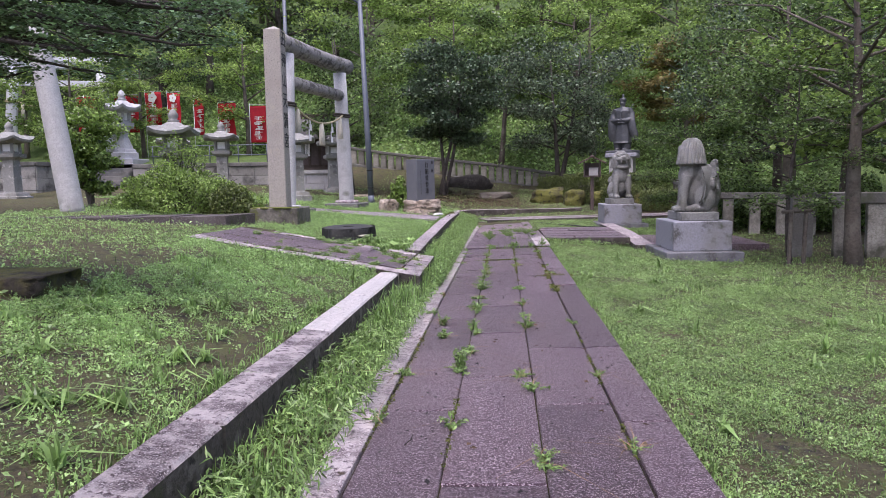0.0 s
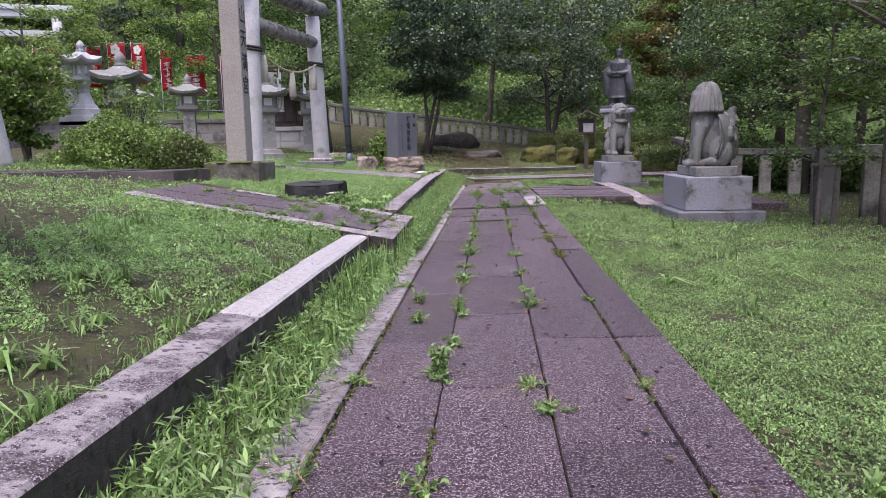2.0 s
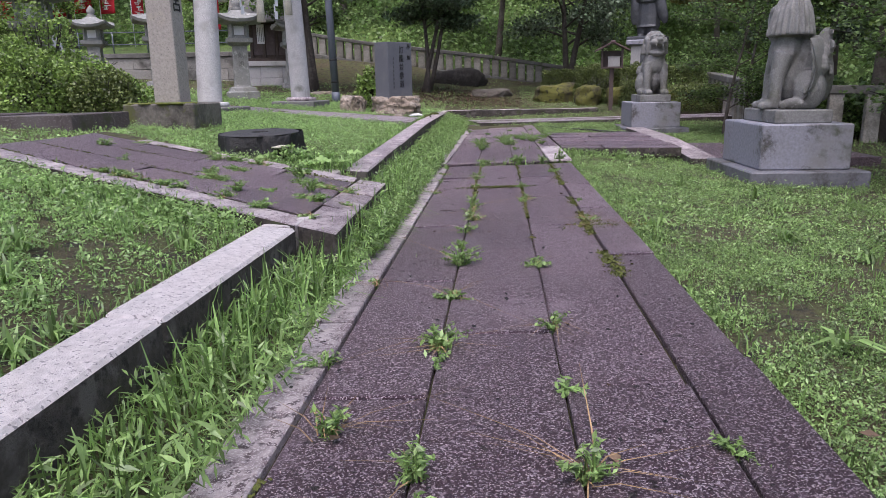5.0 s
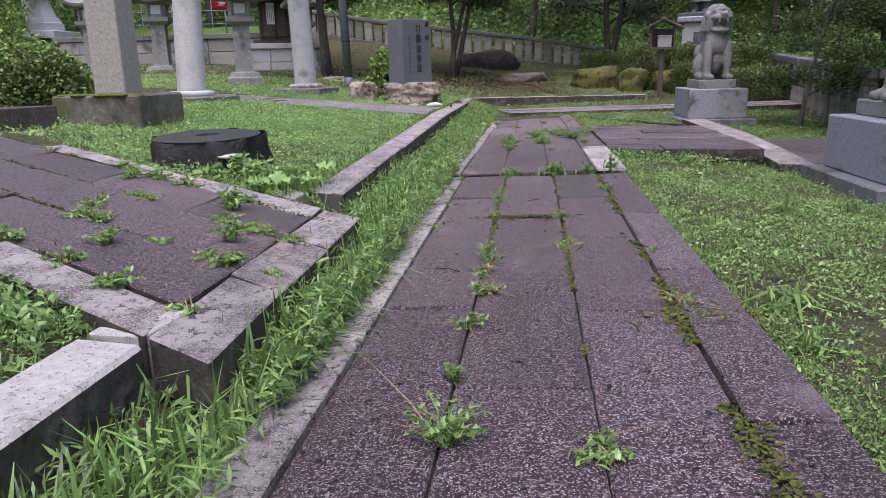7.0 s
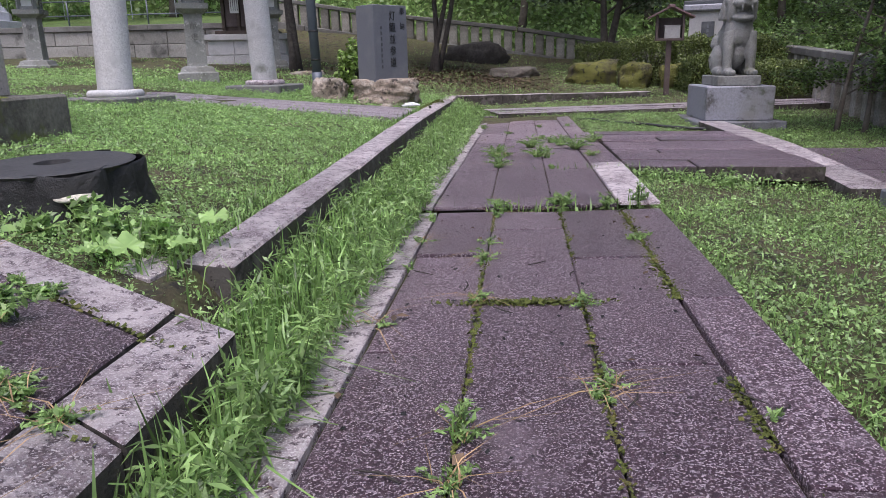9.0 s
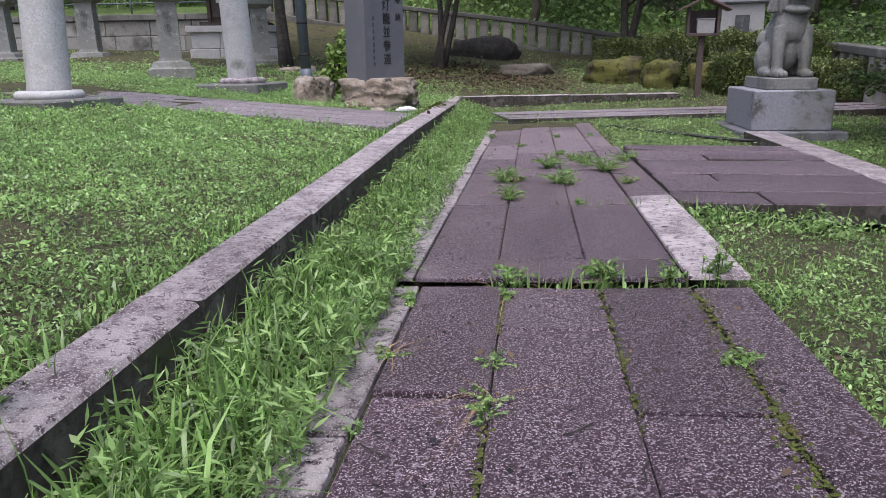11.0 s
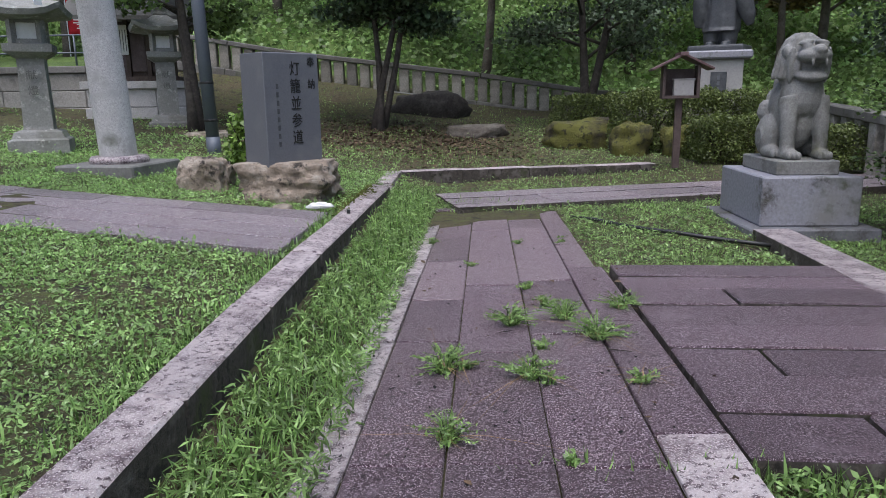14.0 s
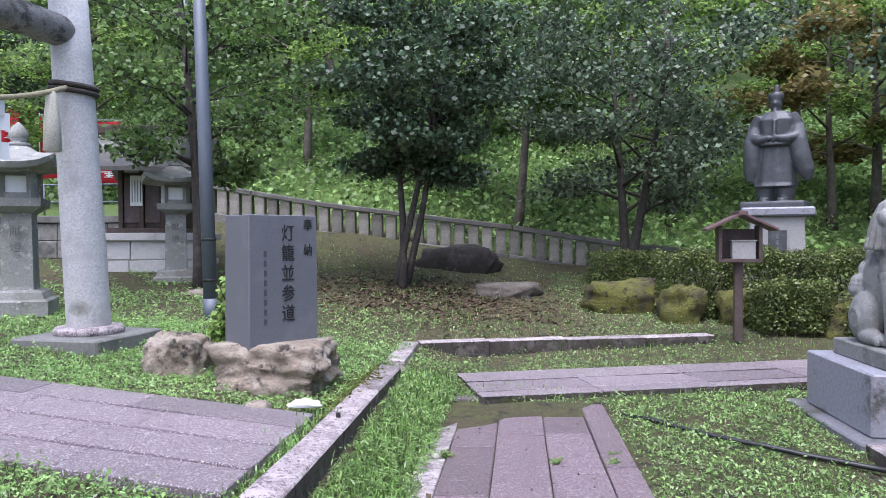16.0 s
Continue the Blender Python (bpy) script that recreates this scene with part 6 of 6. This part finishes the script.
    # long blades in the gutter and along the stones
    for n, fx, y0, y1, tall, wide in ((4200, lambda y: rng.uniform(gutter_left(y), -1.50), 0.4, 9.2, 0.14, 0.010), (4200, lambda y: rng.uniform(gutter_left(y), -1.47), 8.6, 14.0, 0.19, 0.012), (5200, lambda y: rng.uniform(gutter_left(y), -1.47), 13.0, 22.5, 0.14, 0.013),
                                      (2600, lambda y: rng.uniform(0.25, 0.42, len(y)), 0.8, 15.2, 0.07, 0.008), (1500, lambda y: -2.24 - np.abs(rng.normal(0, 0.08, len(y))), 1, 8.5, 0.09, 0.008), (2000, lambda y: -2.29 - np.abs(rng.normal(0, 0.1, len(y))), 11.6, 20, 0.10, 0.01)):
        y = rng.uniform(y0, y1, n)
        y = y[mask_noise(y * 0 + 1.3, y, 4.3, 1.1) * 0.7 + 0.5 > rng.uniform(-1, 1.3, n)]
        x = fx(y)
        sets.append(blade_arrays(np.stack([x, y, height(x, y) - 0.01], 1), tall, wide, rng, 1.0))
    # beside the sloping side path
    for cx, cy, sx, sy, n, tall in ((-2.5, 8.9, 0.5, 0.35, 420, 0.09), (-3.4, 9.3, 0.5, 0.3, 420, 0.09), (-2.35, 11.6, 0.3, 0.18, 130, 0.17), (-1.58, 9.6, 0.06, 1.2, 420, 0.30), (-1.8, 7.4, 0.08, 0.8, 260, 0.24), (-1.78, 11.6, 0.1, 0.7, 260, 0.26), (-0.9, 22.0, 0.5, 0.15, 350, 0.10), (-0.4, 13.58, 0.35, 0.03, 90, 0.16), (0.3, 15.36, 0.5, 0.05, 250, 0.14)):
        x, y = rng.normal(cx, sx, n), rng.normal(cy, sy, n)
        sets.append(blade_arrays(np.stack([x, y, height(x, y)], 1), tall, 0.012, rng, 0.7))
    v, f = join_arrays(*sets)
    tagged(quads("grass", v, f, GRASS), "blades of grass in the lawn and the gutter", "grass", kind="stuff")
    # leafy gutter weeds
    sets = []
    for n, y0, y1, h in ((13500, 0.6, 9.0, 0.13), (15500, 8.5, 14.0, 0.2), (17000, 13.0, 22.0, 0.15)):
        y = rng.uniform(y0, y1, n)
        y = y[mask_noise(y * 0 + 0.4, y, 5.1, 0.6) * 0.6 + 0.45 > rng.uniform(-1, 1.2, n)]
        n = len(y)
        x = rng.uniform(gutter_left(y), -1.42)
        z = np.maximum(height(x, y), np.where(x > -1.5, 0.02, -1)) + rng.uniform(0.0, 1.0, n) ** 1.4 * h * (1 + 0.35 * mask_noise(x, y, 6.1, 2.0))
        sets.append(leaf_arrays(np.stack([x, y, z], 1), 0.068, rng, 0.4, 0.09, 0.25))
    for cx, cy, sx, sy, n, h in ((-2.5, 8.85, 0.42, 0.28, 1500, 0.10), (-3.4, 9.25, 0.45, 0.28, 1200, 0.09), (-2.4, 11.7, 0.3, 0.15, 700, 0.16), (1.0, 15.2, 0.5, 0.12, 500, 0.12)):
        x, y = rng.normal(cx, sx, n), rng.normal(cy, sy, n)
        ok = ~on_stone(x, y)
        x, y = x[ok], y[ok]
        sets.append(leaf_arrays(np.stack([x, y, height(x, y) + rng.uniform(0.01, h, len(x))], 1), 0.05, rng, 0.5, 0.22, 0.15))
    v, f = join_arrays(*sets)
    tagged(quads("gutter_weeds", v, f, BROADWEED), "narrow-leaved weeds crowding the gutter beside the path", "weeds", kind="stuff")
    # undergrowth on the slope
    n = 34000
    x, y = rng.uniform(-22, 16, n), rng.uniform(33.6, 48, n)
    v, f = leaf_arrays(np.stack([x, y, height(x, y) + 0.5 * np.sin(x * 0.31) * np.cos(y * 0.27) * np.clip((y - 33) / 10, 0, 1) + rng.uniform(0, 0.5, n)], 1), 0.18, rng, 0.4)
    tagged(quads("undergrowth", v, f, CLOVER), "bright green undergrowth on the slope", "undergrowth", kind="stuff")
    # brown litter under the trees
    n = 6500
    x, y = rng.normal(-2.4, 1.7, n), rng.normal(27.3, 1.3, n)
    ok = (y > 24.3) & (x < 0.6)
    x, y = x[ok], y[ok]
    v, f = leaf_arrays(np.stack([x, y, height(x, y) + 0.02], 1), 0.07, rng, 0.8, 0.4, 0)
    tagged(quads("leaf_litter", v, f, LITTER), "brown fallen leaves on bare soil under the trees", "fallen leaves", kind="stuff")


lawn()


# ---- single weeds on the path ----
def weed(x, y, z, tall, n, seed, leaf=BROADWEED, size=0.06, dry=0, label="leafy green weed growing from a joint in the path"):
    t = thing("weed", pose(x, y, z), label, "weed", "weeds on the path")
    rr = random.Random(seed)
    rng = np.random.default_rng(seed)
    bm = bmesh.new()
    pos = []
    wide = 0.07 + 0.006 * n
    for k in range(int(n * 1.7)):
        a, l = rr.uniform(0, 6.28), rr.uniform(0.1, 1.0) ** 0.7
        h = tall * rr.uniform(0.25, 0.95) * (1.1 - 0.6 * l)
        w = wide * l
        p = [Vector((0.02 * math.cos(a), 0.02 * math.sin(a), -0.02)), Vector((0.4 * w * math.cos(a), 0.4 * w * math.sin(a), h * 0.7)), Vector((w * math.cos(a), w * math.sin(a), h))]
        tube(bm, p, [0.0035, 0.003, 0.0015], 5)
        for q in range(13):
            u = 0.12 + 0.88 * q / 12
            c = p[0].lerp(p[1], u * 2) if u < 0.5 else p[1].lerp(p[2], u * 2 - 1)
            pos.append(tuple(c + Vector((rr.uniform(-1, 1), rr.uniform(-1, 1), 0)) * size * 0.45))
    tagged(part("stem", bm, GRASS, t), kind="stuff")
    v, f = leaf_arrays(np.array(pos), size, rng, 0.5, 0.2, 0.0)
    tagged(quads("foliage", v, f, leaf, t), kind="stuff")
    if dry:
        v, f = blade_arrays(rng.normal(0, 0.02, (dry, 3)) * np.array([1, 1, 0.1]), 0.17, 0.004, rng, 1.8)
        v = v * np.array([1, 1, 0.3]) + np.array([0, 0, 0.008])
        tagged(quads("dry_stalk", v, f, DRY, t, "straw-coloured dead stalks"), kind="stuff")
    return t


for i, (x, y, tall, n, size, dry) in enumerate(((-0.93, 4.62, 0.20, 8, 0.07, 0), (-0.52, 4.45, 0.06, 8, 0.04, 6), (-1.33, 3.55, 0.16, 4, 0.05, 4), (-0.45, 3.0, 0.09, 5, 0.05, 5), (-0.02, 3.1, 0.08, 4, 0.04, 10), (-0.02, 4.4, 0.06, 4, 0.04, 4), (-0.92, 7.0, 0.14, 10, 0.05, 4), (-0.90, 6.0, 0.13, 7, 0.05, 3),
                                                (-0.44, 7.2, 0.10, 6, 0.045, 14), (-0.43, 6.0, 0.14, 8, 0.05, 14), (-1.2, 6.25, 0.12, 6, 0.05, 16), (-1.15, 5.7, 0.09, 5, 0.06, 6), (-0.90, 8.35, 0.18, 14, 0.05, 4), (-0.93, 9.3, 0.10, 8, 0.045, 3), (-0.90, 10.35, 0.16, 8, 0.05, 4), (-0.86, 9.75, 0.10, 5, 0.05, 22),
                                                (0.0, 9.6, 0.08, 4, 0.04, 14), (-0.42, 10.7, 0.10, 5, 0.04, 6), (-0.85, 13.6, 0.12, 7, 0.05, 0), (-0.42, 13.6, 0.17, 9, 0.065, 0), (-0.12, 13.62, 0.16, 9, 0.06, 0), (0.12, 13.62, 0.24, 6, 0.07, 0), (-0.62, 17.2, 0.16, 26, 0.045, 4), (-1.0, 16.4, 0.17, 26, 0.045, 8), (-0.55, 16.3, 0.14, 22, 0.045, 6), (-0.95, 15.6, 0.15, 16, 0.045, 12), (-0.25, 17.3, 0.16, 24, 0.045, 8), (0.15, 17.5, 0.15, 20, 0.045, 6),
                                                (-0.1, 16.9, 0.17, 28, 0.045, 12), (0.02, 16.2, 0.09, 8, 0.05, 10), (-0.35, 17.6, 0.10, 9, 0.05, 4), (0.5, 15.35, 0.16, 7, 0.07, 0), (1.2, 15.3, 0.22, 9, 0.09, 0), (-2.5, 10.6, 0.16, 9, 0.07, 0), (-2.2, 9.9, 0.10, 9, 0.05, 3), (-3.2, 10.3, 0.10, 9, 0.05, 3), (-2.7, 9.6, 0.09, 9, 0.05, 3), (-3.5, 11.2, 0.12, 9, 0.05, 4))):
    lift = 0.05 if 13.65 < y < 21 and x < 0.3 else 0.0
    z = 0.2 + 0.08 * (-1.76 - x) if x < -1.8 else pz(x, lift) if x < 0.3 else gz(x, y)
    weed(x, y, z, tall, n, 100 + i, size=size * 0.62, dry=dry + 3)
for i, (x, y, r) in enumerate(((1.7, 4.0, 0.22), (1.95, 5.6, 0.24), (0.55, 3.6, 0.14), (2.4, 4.6, 0.2), (-2.9, 3.2, 0.22), (-3.3, 2.6, 0.22), (-2.6, 4.2, 0.16), (-3.6, 4.0, 0.2), (1.9, 11.6, 0.26), (1.35, 12.3, 0.22), (0.6, 9.9, 0.18), (0.75, 7.2, 0.16), (2.2, 3.0, 0.2), (3.0, 5.0, 0.22), (-2.5, 2.5, 0.2), (-4.0, 5.2, 0.18))):
    t = thing("weed", pose(x, y, gz(x, y)), "low rosette of broad pale green leaves in the lawn", "weed", "weeds in the lawn")
    rng = np.random.default_rng(300 + i)
    v, f = blade_arrays(rng.normal(0, 0.015, (14, 3)) * np.array([1, 1, 0.05]), r * 0.75, 0.026, rng, 1.5)
    tagged(quads("foliage", v, f, BROADWEED, t), kind="stuff")
rw = random.Random(91)
for i in range(46):
    x = rw.choice((-1.335, -0.915, -0.915, -0.45, -0.45, -0.015)) + rw.uniform(-0.02, 0.02)
    y = rw.uniform(1.8, 20.5)
    weed(x, y, pz(x, 0.045 if y > 13.6 else 0.0), rw.uniform(0.03, 0.09), rw.randint(2, 6), 700 + i, size=rw.uniform(0.022, 0.04), dry=rw.choice((0, 0, 3, 6, 12)), label="small weed with dry stalks in a joint of the path")
rj = random.Random(63)
for i in range(44):
    u, v = rj.uniform(0.03, 0.85), rj.choice((0.122, 0.382, 0.632, 0.882)) + rj.uniform(-0.015, 0.015)
    x, y = ramp_pt(u, v)
    weed(x, y, 0.15 + 0.40 * u, rj.uniform(0.03, 0.10), rj.randint(3, 10), 800 + i, size=rj.uniform(0.025, 0.045), dry=rj.choice((0, 2, 5, 8)), label="small green weed in a joint of the sloping side path")
rl = random.Random(55)
for i in range(110):
    x, y = (rl.uniform(-4.8, -2.3), rl.uniform(1.4, 8.4)) if i < 80 else (rl.uniform(0.4, 3.4), rl.uniform(2.0, 11.5))
    t = thing("weed", pose(x, y, gz(x, y)), "soft green weed spreading in the lawn", "weed", "weeds in the lawn")
    rng = np.random.default_rng(500 + i)
    k = rl.randint(16, 34)
    v, f = blade_arrays(rng.normal(0, 0.03, (k, 3)) * np.array([1, 1, 0.05]), rl.uniform(0.09, 0.17), rl.uniform(0.011, 0.021), rng, 1.2)
    tagged(quads("foliage", v, f, BROADWEED, t), kind="stuff")
# large soft leaves by the stump
def lobed_leaf(bm, c, r, turn, tip, lobes=5):
    """One broad lobed leaf, slightly dished, tipped about its own axis."""
    m = Matrix.Translation(c) @ Matrix.Rotation(turn, 4, "Z") @ Matrix.Rotation(tip, 4, "X")
    hub = bm.verts.new(m @ Vector((0, 0, 0)))
    n, ring = 36, []
    for i in range(n):
        a = -math.pi * 0.42 + (math.pi * 1.84) * i / (n - 1)
        k = r * (0.62 + 0.38 * abs(math.cos(lobes * a / 2 * 0.98)) ** 0.7) * (0.75 + 0.25 * math.sin(a) ** 2 + 0.12 * math.sin(a))
        ring.append(bm.verts.new(m @ Vector((k * math.cos(a), k * math.sin(a), 0.10 * k + 0.012 * math.cos(9 * a)))))
    for p, q in zip(ring, ring[1:]):
        bm.faces.new((hub, p, q))


t = thing("weed", pose(-2.42, 11.45, 0.17), "large-lobed pale leaves spreading beside the stump", "weed")
rr = random.Random(77)
for k in range(11):
    x, y, z = rr.uniform(-0.32, 0.3), rr.uniform(-0.16, 0.3), rr.uniform(0.10, 0.22)
    bm = bmesh.new()
    lobed_leaf(bm, (x, y, z), rr.uniform(0.05, 0.10), rr.uniform(0, 6.28), rr.uniform(-0.35, 0.35))
    part("leaf", bm, BROADWEED, t, smooth=True)
    bm = bmesh.new()
    tube(bm, [(0.3 * x, 0.3 * y, -0.02), (0.8 * x, 0.8 * y, z * 0.8), (x, y, z)], [0.004, 0.0035, 0.003], 5)
    part("stalk", bm, GRASS, t)
for i, (x, y, tall) in enumerate(((-2.95, 11.85, 0.26), (-2.78, 11.7, 0.22), (-2.6, 11.8, 0.2), (-3.1, 11.65, 0.17))):
    weed(x, y, gz(x, y), tall, 9, 950 + i, size=0.075, label="tall leafy weed beside the black stump")

# moss lines in the joints of the path
jm = tagged(new("moss"), "yellow-green moss filling the joints of the path", "moss", kind="stuff")
rng = np.random.default_rng(9)
sets = []
for x, y0, y1, w, n in ((-0.01, 8.0, 13.5, 0.028, 4200), (-0.445, 9.0, 13.5, 0.012, 700), (-0.915, 9.8, 13.5, 0.012, 600), (-1.335, 2.5, 6.0, 0.016, 500), (-0.915, 1.0, 4.0, 0.008, 250), (-0.015, 3.0, 6.0, 0.01, 300)):
    y = rng.uniform(y0, y1, n)
    ok = mask_noise(y * 0 + x, y, 1.3, 4.0) > -0.5
    y = y[ok]
    xx = rng.normal(x, w, len(y))
    sets.append(leaf_arrays(np.stack([xx, y, 0.0255 * (xx + 0.65) + rng.uniform(-0.005, 0.008, len(y))], 1), 0.02, rng, 0.6, 0.5, 0))
for v in (0.122, 0.382, 0.632, 0.882):
    u = rng.uniform(0.02, 0.95, 420)
    q = np.array([ramp_pt(a, v) for a in u]) + rng.normal(0, 0.012, (420, 2))
    keep = mask_noise(q[:, 0], q[:, 1], 2.3, v * 9) > -0.2
    sets.append(leaf_arrays(np.stack([q[keep, 0], q[keep, 1], 0.155 + 0.40 * u[keep] + rng.uniform(-0.01, 0.008, keep.sum())], 1), 0.022, rng, 0.6, 0.5, 0))
for cx, cy, sx, sy in ((-2.36, 20.6, 0.07, 0.5), (-2.32, 21.4, 0.08, 0.3)):
    xx, y = rng.normal(cx, sx, 700), rng.normal(cy, sy, 700)
    sets.append(leaf_arrays(np.stack([xx, y, np.maximum(height(xx, y), np.where(xx > -2.3, 0.37, 0)) + rng.uniform(0.0, 0.02, 700)], 1), 0.03, rng, 0.6, 0.5, 0))
for cx, cy, sx, sy in ((0.10, 9.42, 0.10, 0.06), (0.03, 9.62, 0.04, 0.16), (-0.7, 11.56, 0.16, 0.02)):
    n = 700
    xx, y = rng.normal(cx, sx, n), rng.normal(cy, sy, n)
    sets.append(leaf_arrays(np.stack([xx, y, 0.0255 * (xx + 0.65) + rng.uniform(-0.002, 0.012, n)], 1), 0.02, rng, 0.6, 0.5, 0))
v, f = join_arrays(*sets)
quads("moss_tuft", v, f, MOSS, jm)

# crumbs, seeds and twigs lying on the path
rng = np.random.default_rng(12)
n = 900
x, y = rng.uniform(-1.45, 0.2, n), rng.uniform(0.5, 21.0, n)
z = 0.0255 * (x + 0.65) + np.where(y > 13.6, 0.046, 0.006) + 0.004
v, f = leaf_arrays(np.stack([x, y, z], 1), rng.uniform(0.008, 0.026, n), rng, 0.7, 0.45, 0.0)
tagged(quads("debris", v, f, BLACK), "dark seeds and crumbs of soil scattered on the path", "debris", kind="stuff")
n = 160
x, y = rng.uniform(-1.45, 0.6, n), rng.uniform(0.5, 21.0, n)
z = np.where(x < 0.26, 0.0255 * (x + 0.65) + np.where(y > 13.6, 0.046, 0.006), 0.07 * (y > 15.4)) + 0.006
v, f = leaf_arrays(np.stack([x, y, z], 1), rng.uniform(0.03, 0.06, n), rng, 0.85, 0.3, 0.0)
tagged(quads("fallen_leaves", v, f, LITTER), "dry brown leaves lying on the path", "fallen leaves", kind="stuff")
for i in range(14):
    x, y, a = rl.uniform(-1.3, 0.1), rl.uniform(2.5, 18.5), rl.uniform(0, 6.28)
    l = rl.uniform(0.05, 0.16)
    zz = pz(x, 0.05 if y > 13.6 else 0.01) + 0.006
    bm = bmesh.new()
    tube(bm, [(x, y, zz), (x + 0.5 * l * math.cos(a), y + 0.5 * l * math.sin(a), zz + 0.004), (x + l * math.cos(a + 0.2), y + l * math.sin(a + 0.2), zz)], [0.003, 0.0035, 0.002], 6)
    tagged(part("twig", bm, DARKBARK), "short dark twig lying on the stone path", "twig", "twigs on the path")
# small rubbish by the memorial stone
bm = bmesh.new()
rough_rock(bm, (-2.5, 19.98, 0.41), (0.13, 0.06, 0.035), 41, 0.7, 3, 0.0, 0.2)
tagged(part("plastic_wrapper", bm, PAPER, smooth=True), "crumpled white plastic wrapper on the paving", "litter")
bm = bmesh.new()
box(bm, (-2.16, 19.75, 0.352), (0.035, 0.03, 0.05), 0.3, 0.004)
tagged(part("peg", bm, HOSE), "small black plastic peg on the kerb", "peg")
